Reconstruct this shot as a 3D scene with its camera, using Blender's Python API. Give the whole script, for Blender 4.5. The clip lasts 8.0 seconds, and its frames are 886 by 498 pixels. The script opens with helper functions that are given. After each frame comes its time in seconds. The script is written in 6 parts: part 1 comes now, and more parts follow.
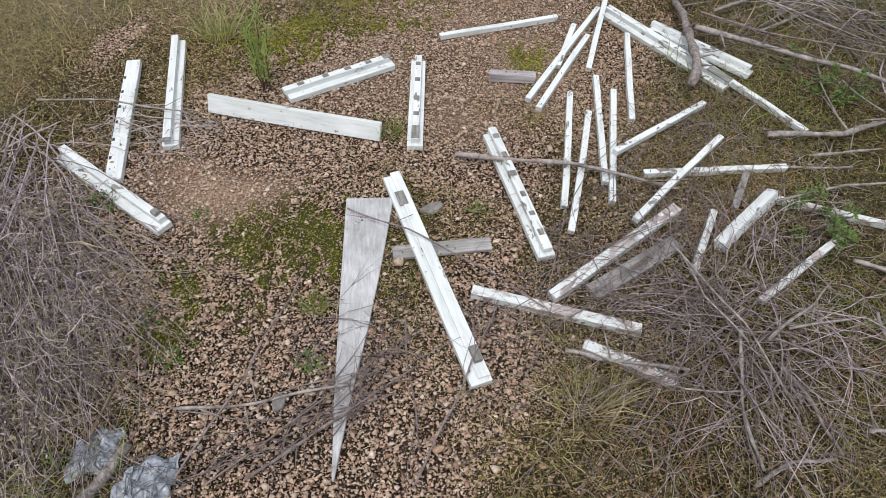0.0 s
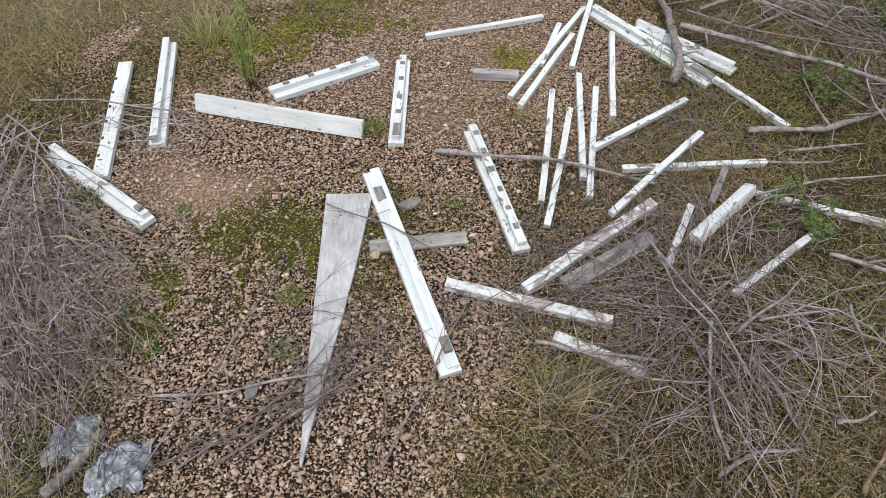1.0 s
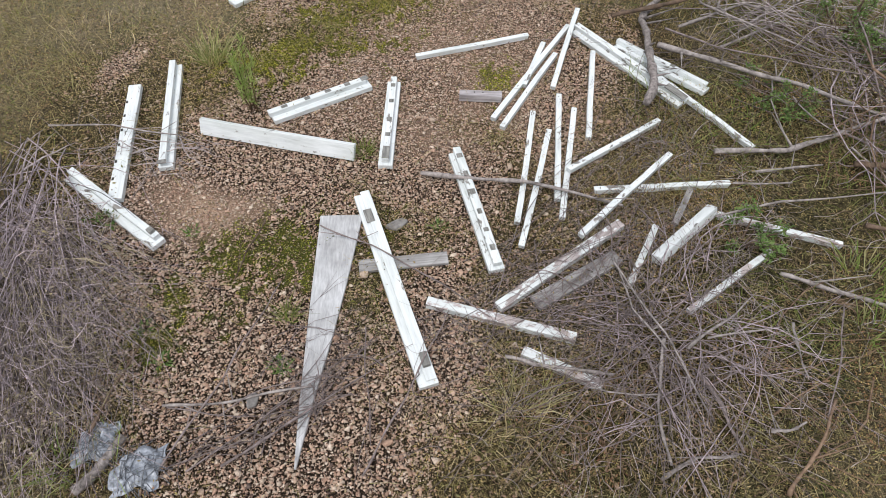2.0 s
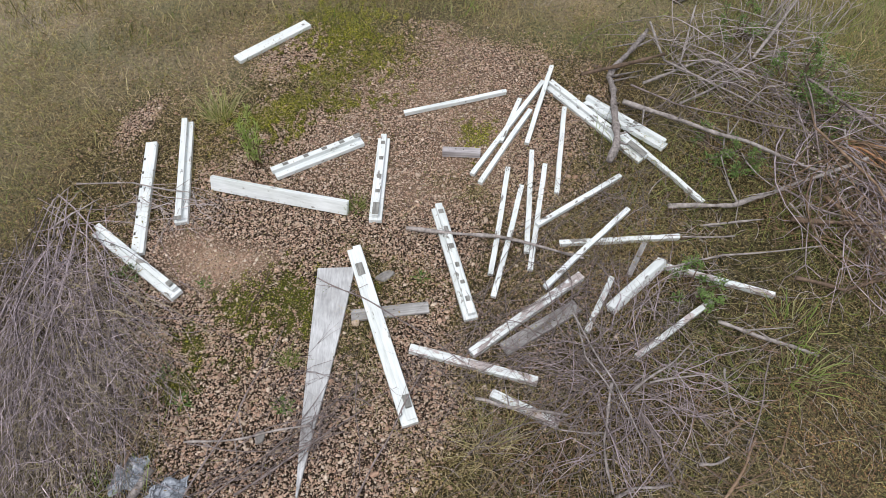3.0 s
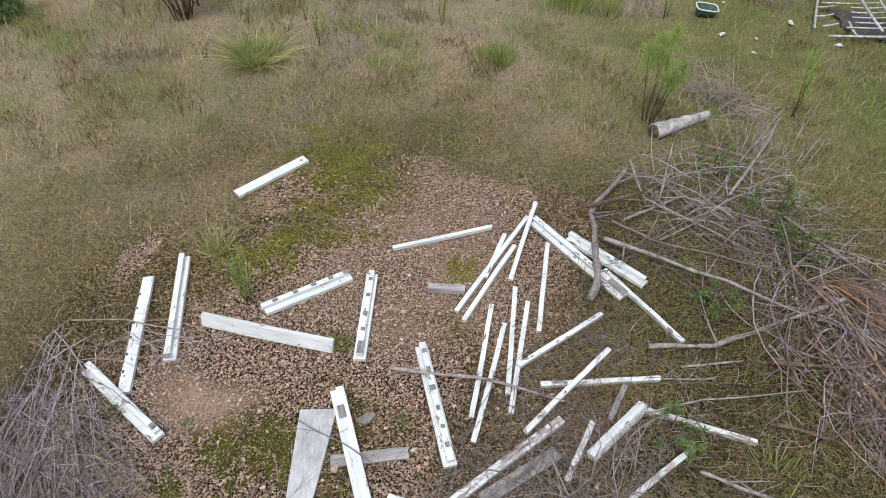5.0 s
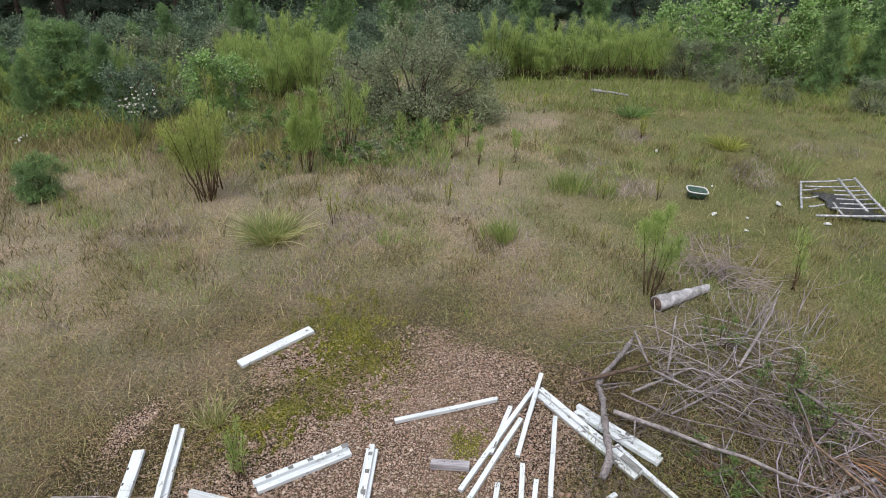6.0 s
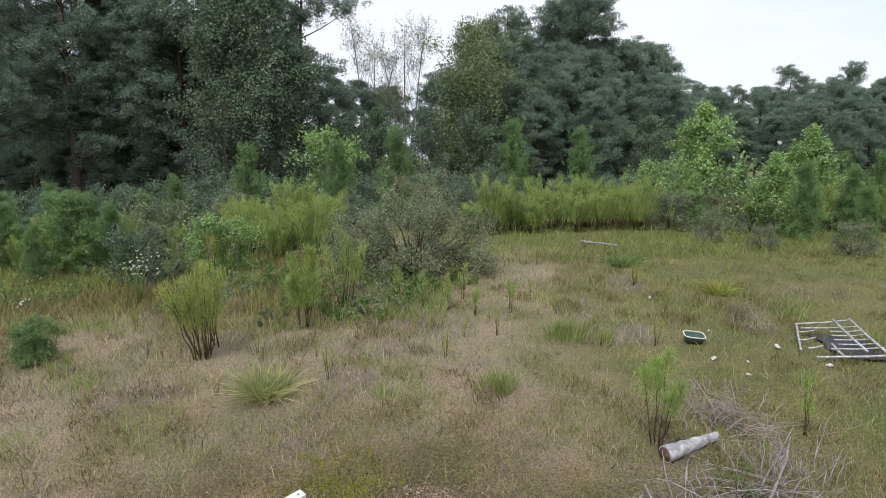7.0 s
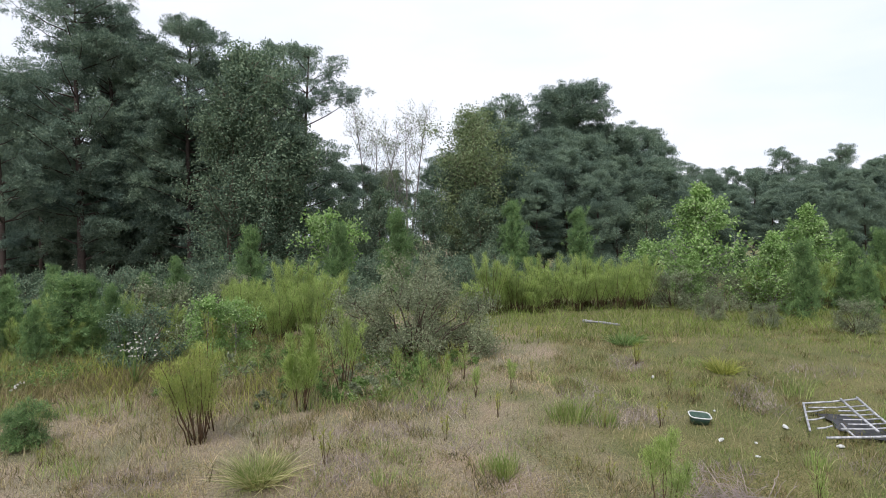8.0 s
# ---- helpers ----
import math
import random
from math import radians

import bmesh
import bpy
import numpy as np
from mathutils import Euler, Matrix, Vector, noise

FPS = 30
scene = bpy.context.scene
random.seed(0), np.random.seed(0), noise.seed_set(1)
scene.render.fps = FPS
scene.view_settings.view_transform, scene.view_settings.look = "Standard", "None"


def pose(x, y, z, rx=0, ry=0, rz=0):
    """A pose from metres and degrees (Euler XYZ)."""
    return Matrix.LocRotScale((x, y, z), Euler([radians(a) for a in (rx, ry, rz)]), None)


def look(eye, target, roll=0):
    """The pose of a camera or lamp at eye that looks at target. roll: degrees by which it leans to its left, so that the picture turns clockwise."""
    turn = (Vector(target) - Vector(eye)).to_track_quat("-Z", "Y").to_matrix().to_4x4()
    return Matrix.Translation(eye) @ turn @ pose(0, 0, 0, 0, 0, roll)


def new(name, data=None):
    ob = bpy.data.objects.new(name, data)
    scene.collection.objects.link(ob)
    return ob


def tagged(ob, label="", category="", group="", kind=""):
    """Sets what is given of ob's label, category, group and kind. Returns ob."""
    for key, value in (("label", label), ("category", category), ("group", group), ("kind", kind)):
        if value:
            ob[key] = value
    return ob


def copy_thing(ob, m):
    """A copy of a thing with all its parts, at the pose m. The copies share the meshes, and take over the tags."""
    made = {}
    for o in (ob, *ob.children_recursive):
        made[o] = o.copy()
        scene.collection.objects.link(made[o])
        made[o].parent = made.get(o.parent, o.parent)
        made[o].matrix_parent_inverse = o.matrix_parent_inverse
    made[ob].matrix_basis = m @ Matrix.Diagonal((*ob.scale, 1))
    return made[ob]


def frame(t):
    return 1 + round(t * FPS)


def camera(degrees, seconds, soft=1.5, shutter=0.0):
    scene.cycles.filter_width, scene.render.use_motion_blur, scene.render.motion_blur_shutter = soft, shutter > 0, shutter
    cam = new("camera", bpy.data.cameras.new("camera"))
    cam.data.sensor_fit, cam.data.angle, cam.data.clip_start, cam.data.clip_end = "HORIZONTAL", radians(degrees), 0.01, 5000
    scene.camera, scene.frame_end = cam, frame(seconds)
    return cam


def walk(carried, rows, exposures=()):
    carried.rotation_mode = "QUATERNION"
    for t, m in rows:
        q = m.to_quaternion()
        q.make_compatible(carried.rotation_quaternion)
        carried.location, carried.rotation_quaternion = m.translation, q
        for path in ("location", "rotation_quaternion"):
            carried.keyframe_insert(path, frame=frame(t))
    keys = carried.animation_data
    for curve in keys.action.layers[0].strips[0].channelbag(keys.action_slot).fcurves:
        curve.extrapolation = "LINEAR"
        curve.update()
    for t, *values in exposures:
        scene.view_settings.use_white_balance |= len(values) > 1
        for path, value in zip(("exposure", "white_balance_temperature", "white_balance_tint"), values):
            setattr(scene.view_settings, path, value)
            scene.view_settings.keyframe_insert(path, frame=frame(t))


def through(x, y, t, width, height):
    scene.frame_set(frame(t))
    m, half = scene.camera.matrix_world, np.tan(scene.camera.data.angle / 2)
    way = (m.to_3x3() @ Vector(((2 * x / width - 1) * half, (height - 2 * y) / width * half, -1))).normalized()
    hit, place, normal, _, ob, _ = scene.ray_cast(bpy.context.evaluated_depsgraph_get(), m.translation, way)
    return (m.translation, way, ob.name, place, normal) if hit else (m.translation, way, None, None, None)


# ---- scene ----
cam = camera(70.95, 8.0, soft=0.5)

# seconds, place, turn
PATH = [
    (0, -0.077, -0.326, 2.262, 46.25, -3.94, -2.82),
    (0.5, 0.004, -0.365, 2.242, 46.76, -3.47, -2.43),
    (1, 0.097, -0.403, 2.262, 46.73, -3.00, -1.95),
    (1.2, 0.148, -0.413, 2.265, 46.78, -2.74, -1.50),
    (2.3, 0.234, -0.469, 2.818, 43.77, -2.43, -1.30),
    (2.5, 0.261, -0.481, 2.924, 43.86, -2.47, -1.20),
    (3, 0.305, -0.511, 3.235, 43.17, -2.33, -1.23),
    (3.5, 0.358, -0.515, 3.396, 42.67, -2.29, -1.09),
    (4, 0.412, -0.495, 3.416, 42.51, -2.20, -0.90),
    (4.2, 0.437, -0.461, 3.422, 42.19, -1.99, -0.75),
    (4.5, 0.445, -0.326, 3.549, 44.55, -2.29, -0.58),
    (4.7, 0.450, -0.337, 3.568, 46.96, -2.38, -0.46),
    (5.8, 0.491, -0.381, 3.529, 64.31, -0.85, 0.02),
    (6, 0.498, -0.390, 3.526, 67.36, -1.86, 0.36),
    (6.5, 0.516, -0.411, 3.518, 74.81, -0.96, 0.04),
    (7, 0.534, -0.432, 3.510, 81.47, -0.38, -0.13),
    (7.2, 0.541, -0.441, 3.507, 84.31, -0.14, -0.16),
    (7.4, 0.548, -0.449, 3.504, 87.21, 0.08, -0.17),
    (7.5, 0.551, -0.454, 3.503, 88.45, -0.07, -0.11),
    (8, 0.569, -0.475, 3.495, 88.90, -0.00, -0.00),
]
# the clip's camera brightens and cools a little as it tilts up
EXPOSURE = [(0.0, 0.24, 6650, 11), (2.5, 0.31, 6650, 11), (4.5, 0.32, 6550, 12), (6.2, 0.33, 6400, 14), (8.0, 0.42, 6350, 15)]
walk(cam, [(r[0], pose(*r[1:])) for r in PATH], EXPOSURE)

# ---------------------------------------------------------------- light: a bright overcast sky
SUN_AZ, SUN_EL = radians(205), radians(58)
world = bpy.data.worlds.new("overcast_sky")
scene.world = world
world.use_nodes = True
wn, wl = world.node_tree.nodes, world.node_tree.links
wn.clear()
sky = wn.new("ShaderNodeTexSky")
sky.sky_type = "NISHITA"
sky.sun_disc = False
sky.sun_elevation, sky.sun_rotation = SUN_EL, SUN_AZ
sky.dust_density = 3.0
bg_sky = wn.new("ShaderNodeBackground")
bg_sky.inputs["Strength"].default_value = 0.1
wl.new(sky.outputs[0], bg_sky.inputs["Color"])
tc = wn.new("ShaderNodeTexCoord")
mp = wn.new("ShaderNodeMapping")
mp.inputs["Scale"].default_value = (1.0, 1.0, 3.5)
cl = wn.new("ShaderNodeTexNoise")
cl.inputs["Scale"].default_value = 2.2
cl.inputs["Detail"].default_value = 5
cr = wn.new("ShaderNodeValToRGB")
cr.color_ramp.elements[0].position, cr.color_ramp.elements[0].color = 0.32, (0.82, 0.915, 1.03, 1)
cr.color_ramp.elements[1].position, cr.color_ramp.elements[1].color = 0.55, (0.955, 0.99, 1.04, 1)
wl.new(tc.outputs["Generated"], mp.inputs[0])
wl.new(mp.outputs[0], cl.inputs["Vector"])
wl.new(cl.outputs[0], cr.inputs[0])
bg_cloud = wn.new("ShaderNodeBackground")
bg_cloud.inputs["Strength"].default_value = 0.88
wl.new(cr.outputs[0], bg_cloud.inputs["Color"])
mixw = wn.new("ShaderNodeMixShader")
mixw.inputs[0].default_value = 0.85
wl.new(bg_sky.outputs[0], mixw.inputs[1])
wl.new(bg_cloud.outputs[0], mixw.inputs[2])
out = wn.new("ShaderNodeOutputWorld")
wl.new(mixw.outputs[0], out.inputs[0])

sun = bpy.data.lights.new("sun", "SUN")
sun.energy, sun.angle, sun.color = 1.7, radians(14), (1.0, 1.0, 0.98)
sun_ob = new("sun", sun)
sun_dir = Vector((math.sin(SUN_AZ) * math.cos(SUN_EL), math.cos(SUN_AZ) * math.cos(SUN_EL), math.sin(SUN_EL)))
sun_ob.matrix_world = look(tuple(sun_dir * 60), (0, 0, 0))

# ---------------------------------------------------------------- the lie of the land
def gz(x, y):
    """Height of the knoll: it climbs away from the near side, levels off, and falls to the west."""
    x, y = np.asarray(x, float), np.asarray(y, float)
    s = 0.1443 * np.clip(y, -4, 4)
    q = np.clip(y, 4, 14) - 4
    s = s + 0.1443 * (q - q * q / 20) - 0.02 * np.clip(y - 26, 0, 40)
    s = s + 0.034 * np.clip(x, -4, 6)
    w = np.clip(-5 - x, 0, 60)
    return s - 0.09 * w * w / (w + 4)


def g1(x, y):
    return float(gz(x, y))


def blob(x, y, cx, cy, rx, ry, a=0.0):
    c, s = math.cos(a), math.sin(a)
    u, v = (x - cx) * c + (y - cy) * s, -(x - cx) * s + (y - cy) * c
    return 1.35 - np.sqrt((u / rx) ** 2 + (v / ry) ** 2)


def wave(x, y, k, seed):
    """Cheap smooth noise, -1 to 1."""
    r = np.random.RandomState(seed)
    out = 0
    for i in range(7):
        a, f, p = r.uniform(0, 6.3), k * r.uniform(0.6, 1.7), r.uniform(0, 6.3)
        out = out + np.sin(f * (x * math.cos(a) + y * math.sin(a)) + p + 1.3 * np.sin(f * 0.7 * (y * math.cos(a) - x * math.sin(a)) + p * 2))
    return out / 4.2


BARE = [(0.45, 3.35, 0.95, 0.85, 0.3), (-0.75, 2.2, 0.75, 0.75, 0.0), (-0.55, 1.15, 0.6, 0.75, 0.2), (-1.75, 3.35, 0.10, 0.25, -0.3),
        (0.25, 2.5, 0.48, 0.5, 0.0), (-0.14, 0.85, 0.42, 0.42, 0.0), (0.3, 1.5, 0.25, 0.5, 0.0), (5.6, 10.9, 0.8, 0.35, 0.0), (-0.6, 4.15, 0.35, 0.25, 0.4)]
MOSS = [(-0.50, 1.81, 0.36, 0.25, 0.2), (-0.96, 1.60, 0.15, 0.12, 0.0), (-0.30, 4.35, 0.40, 0.66, 0.2), (-0.65, 3.5, 0.5, 0.22, 0.5), (0.75, 3.2, 0.14, 0.16, 0.0), (-1.0, 1.3, 0.12, 0.1, 0.0)]


def bare(x, y):
    m = np.maximum.reduce([blob(x, y, *b) for b in BARE])
    return np.clip((m + 0.36 * wave(x, y, 4.5, 3) + 0.22 * wave(x, y, 14, 4)) * 1.4, 0, 1)


def moss(x, y):
    m = np.maximum.reduce([blob(x, y, *b) for b in MOSS])
    return np.clip((m - 0.28 + 0.6 * wave(x, y, 15, 5) + 0.9 * wave(x, y, 55, 6)) * 1.8, 0, 1)


SAND = [(-0.92, 2.12, 0.34, 0.27, 0.0)]


def sandy(x, y):
    m = np.maximum.reduce([blob(x, y, *b) for b in SAND])
    thin = np.clip(blob(x, y, 0.35, 3.5, 0.8, 0.8) + 0.5 * wave(x, y, 4, 76), 0, 1) * 0.42
    return np.maximum(np.clip((m - 0.2 + 0.4 * wave(x, y, 6, 7)) * 1.6, 0, 1), thin)


# ---------------------------------------------------------------- materials
def nodes(name):
    m = bpy.data.materials.new(name)
    m.use_nodes = True
    n, l = m.node_tree.nodes, m.node_tree.links
    return m, n, l, n["Principled BSDF"]


def ramp(n, stops):
    r = n.new("ShaderNodeValToRGB")
    e = r.color_ramp.elements
    while len(e) < len(stops):
        e.new(0.5)
    for k, (p, c) in zip(e, stops):
        k.position, k.color = p, (*c, 1)
    return r


def noise_node(n, l, scale, detail=4, rough=0.6, stretch=(1, 1, 1), coord="Object"):
    t = n.new("ShaderNodeTexCoord")
    mp = n.new("ShaderNodeMapping")
    mp.inputs["Scale"].default_value = stretch
    x = n.new("ShaderNodeTexNoise")
    x.inputs["Scale"].default_value, x.inputs["Detail"].default_value, x.inputs["Roughness"].default_value = scale, detail, rough
    l.new(t.outputs[coord], mp.inputs[0])
    l.new(mp.outputs[0], x.inputs["Vector"])
    return x.outputs[0]


def mix(n, l, fac, a, b, mode="MIX"):
    x = n.new("ShaderNodeMix")
    x.data_type, x.blend_type = "RGBA", mode
    for s, v in ((x.inputs[0], fac), (x.inputs[6], a), (x.inputs[7], b)):
        if isinstance(v, (int, float)):
            s.default_value = v
        elif isinstance(v, tuple):
            s.default_value = (*v, 1)
        else:
            l.new(v, s)
    return x.outputs[2]


def bump(n, l, height, bsdf, strength=0.4, distance=0.01):
    b = n.new("ShaderNodeBump")
    b.inputs["Strength"].default_value, b.inputs["Distance"].default_value = strength, distance
    l.new(height, b.inputs["Height"])
    l.new(b.outputs[0], bsdf.inputs["Normal"])


def m_leaf(name, colours, through=0.25, rough=0.6, patch=0.6, low=(0.60, 0.60, 0.58), high=(1.3, 1.22, 1.12)):
    """Foliage or grass: colour varies from blade to blade and in patches, and some light comes through."""
    m, n, l, b = nodes(name)
    g = n.new("ShaderNodeNewGeometry")
    k = len(colours)
    r = ramp(n, [(i / max(k - 1, 1), c) for i, c in enumerate(colours)])
    l.new(g.outputs["Random Per Island"], r.inputs[0])
    pn = noise_node(n, l, patch, 3)
    pr = ramp(n, [(0.3, low), (0.7, high)])
    l.new(pn, pr.inputs[0])
    c = mix(n, l, 1.0, r.outputs[0], pr.outputs[0], "MULTIPLY")
    l.new(c, b.inputs["Base Color"])
    b.inputs["Roughness"].default_value = rough
    b.inputs["Specular IOR Level"].default_value = 0.25
    t = n.new("ShaderNodeBsdfTranslucent")
    l.new(c, t.inputs[0])
    s = n.new("ShaderNodeMixShader")
    s.inputs[0].default_value = through
    l.new(b.outputs[0], s.inputs[1])
    l.new(t.outputs[0], s.inputs[2])
    l.new(s.outputs[0], n["Material Output"].inputs[0])
    return m


def m_wood(name, dark, light, grain=(2, 40, 40), rough=0.8, island=False, relief=0.5, spread_of=(0.5, 1.25)):
    m, n, l, b = nodes(name)
    f = noise_node(n, l, 3.0, 6, 0.65, grain)
    r = ramp(n, [(0.3, dark), (0.7, light)])
    l.new(f, r.inputs[0])
    big = noise_node(n, l, 6.0, 3)
    br = ramp(n, [(0.3, (0.7, 0.69, 0.68)), (0.7, (1.12, 1.12, 1.12))])
    l.new(big, br.inputs[0])
    c = mix(n, l, 1.0, r.outputs[0], br.outputs[0], "MULTIPLY")
    if island:
        g = n.new("ShaderNodeNewGeometry")
        ir = ramp(n, [(0, (spread_of[0], spread_of[0] * 0.96, spread_of[0] * 0.92)), (1, (spread_of[1], spread_of[1] * 0.98, spread_of[1] * 0.96))])
        l.new(g.outputs["Random Per Island"], ir.inputs[0])
        c = mix(n, l, 1.0, c, ir.outputs[0], "MULTIPLY")
    l.new(c, b.inputs["Base Color"])
    b.inputs["Roughness"].default_value = rough
    b.inputs["Specular IOR Level"].default_value = 0.3
    bump(n, l, f, b, relief, 0.003)
    return m


def m_paint(name, wear, under=((0.09, 0.085, 0.08), (0.30, 0.28, 0.26))):
    """Old white paint on wood, rubbed, flaked and streaked with dirt; wear 0 to 1; under: the bare wood below it."""
    m, n, l, b = nodes(name)
    oi = n.new("ShaderNodeObjectInfo")
    t = n.new("ShaderNodeTexCoord")
    add = n.new("ShaderNodeVectorMath")
    l.new(t.outputs["Object"], add.inputs[0])
    l.new(oi.outputs["Location"], add.inputs[1])

    def ns(scale, detail, stretch):
        mp = n.new("ShaderNodeMapping")
        mp.inputs["Scale"].default_value = stretch
        x = n.new("ShaderNodeTexNoise")
        x.inputs["Scale"].default_value, x.inputs["Detail"].default_value, x.inputs["Roughness"].default_value = scale, detail, 0.65
        l.new(add.outputs[0], mp.inputs[0])
        l.new(mp.outputs[0], x.inputs["Vector"])
        return x.outputs[0]

    flake = ns(14, 6, (0.7, 1.6, 1.6))
    streak = ns(5, 5, (1, 9, 9))
    film = ns(3, 3, (1, 2, 2))
    fr = ramp(n, [(0.66 - 0.16 * wear, (0, 0, 0)), (0.69 - 0.16 * wear, (1, 1, 1))])
    l.new(flake, fr.inputs[0])
    sr = ramp(n, [(0.35, (0.74, 0.77, 0.79)), (0.62, (0.60, 0.63, 0.65)), (0.78, (0.36, 0.37, 0.36))])
    l.new(streak, sr.inputs[0])
    gr = ramp(n, [(0.35, (1.0, 1.0, 1.0)), (0.75, (0.84, 0.85, 0.82))])
    l.new(film, gr.inputs[0])
    c = mix(n, l, 1.0, sr.outputs[0], gr.outputs[0], "MULTIPLY")
    wr = ramp(n, [(0.3, under[0]), (0.7, under[1])])
    l.new(streak, wr.inputs[0])
    c = mix(n, l, fr.outputs[0], c, wr.outputs[0])
    l.new(c, b.inputs["Base Color"])
    b.inputs["Roughness"].default_value = 0.55
    h = mix(n, l, 0.5, streak, fr.outputs[0])
    bump(n, l, h, b, 0.35, 0.002)
    return m


def m_plain(name, a, c, scale=20, rough=0.6, metal=0.0, relief=0.2):
    m, n, l, b = nodes(name)
    f = noise_node(n, l, scale, 5)
    r = ramp(n, [(0.35, a), (0.65, c)])
    l.new(f, r.inputs[0])
    l.new(r.outputs[0], b.inputs["Base Color"])
    b.inputs["Roughness"].default_value, b.inputs["Metallic"].default_value = rough, metal
    bump(n, l, f, b, relief, 0.004)
    return m


def m_stone():
    m, n, l, b = nodes("gravel_stone")
    g = n.new("ShaderNodeNewGeometry")
    r = ramp(n, [(0.0, (0.11, 0.08, 0.07)), (0.14, (0.30, 0.19, 0.14)), (0.32, (0.49, 0.325, 0.24)), (0.50, (0.43, 0.345, 0.27)), (0.68, (0.57, 0.40, 0.305)), (0.86, (0.47, 0.385, 0.31)), (1.0, (0.74, 0.62, 0.52))])
    l.new(g.outputs["Random Per Island"], r.inputs[0])
    f = noise_node(n, l, 60, 4)
    fr = ramp(n, [(0.3, (0.62, 0.6, 0.58)), (0.7, (1.15, 1.12, 1.1))])
    l.new(f, fr.inputs[0])
    l.new(mix(n, l, 1.0, r.outputs[0], fr.outputs[0], "MULTIPLY"), b.inputs["Base Color"])
    b.inputs["Roughness"].default_value = 0.85
    bump(n, l, f, b, 0.5, 0.004)
    return m


def m_ground():
    m, n, l, b = nodes("soil_and_gap_shade")
    at = n.new("ShaderNodeAttribute")
    at.attribute_name = "cover"
    sp = n.new("ShaderNodeSeparateColor")
    l.new(at.outputs["Color"], sp.inputs[0])
    f1, f2, f3 = noise_node(n, l, 1.3, 5), noise_node(n, l, 42, 6, 0.75), noise_node(n, l, 150, 4, 0.75)
    at2 = n.new("ShaderNodeAttribute")
    at2.attribute_name = "field"
    sp2 = n.new("ShaderNodeSeparateColor")
    l.new(at2.outputs["Color"], sp2.inputs[0])
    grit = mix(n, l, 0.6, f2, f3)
    # near-black low stop: shade in the gaps between stones, put into the soil colour
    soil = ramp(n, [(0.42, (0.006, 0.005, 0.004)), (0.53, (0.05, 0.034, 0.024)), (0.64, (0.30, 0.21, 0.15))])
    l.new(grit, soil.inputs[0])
    sand = ramp(n, [(0.34, (0.20, 0.13, 0.09)), (0.5, (0.52, 0.36, 0.26)), (0.66, (0.74, 0.56, 0.43))])
    l.new(grit, sand.inputs[0])
    # same here: the lowest stop paints the shade down between the blades
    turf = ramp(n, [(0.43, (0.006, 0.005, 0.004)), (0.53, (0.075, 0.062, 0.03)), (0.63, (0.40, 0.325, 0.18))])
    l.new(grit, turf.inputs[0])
    dry = ramp(n, [(0.40, (0.04, 0.035, 0.024)), (0.5, (0.235, 0.20, 0.14)), (0.62, (0.47, 0.405, 0.30))])
    l.new(grit, dry.inputs[0])
    lush = ramp(n, [(0.40, (0.022, 0.024, 0.010)), (0.5, (0.12, 0.128, 0.046)), (0.62, (0.28, 0.27, 0.12))])
    l.new(grit, lush.inputs[0])
    tone = ramp(n, [(0.32, (0.70, 0.80, 0.62)), (0.5, (1.0, 0.98, 0.92)), (0.68, (1.22, 1.10, 1.08))])
    l.new(f1, tone.inputs[0])
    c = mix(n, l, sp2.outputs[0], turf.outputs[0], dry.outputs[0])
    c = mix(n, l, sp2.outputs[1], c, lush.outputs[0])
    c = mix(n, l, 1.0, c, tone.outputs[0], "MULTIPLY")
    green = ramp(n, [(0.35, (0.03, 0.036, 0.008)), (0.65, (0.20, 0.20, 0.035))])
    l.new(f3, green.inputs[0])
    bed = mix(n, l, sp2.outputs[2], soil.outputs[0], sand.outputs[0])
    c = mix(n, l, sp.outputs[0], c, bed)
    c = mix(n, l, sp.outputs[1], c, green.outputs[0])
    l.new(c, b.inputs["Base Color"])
    b.inputs["Roughness"].default_value = 0.95
    b.inputs["Specular IOR Level"].default_value = 0.15
    bump(n, l, mix(n, l, 0.5, f2, f3), b, 0.9, 0.02)
    return m


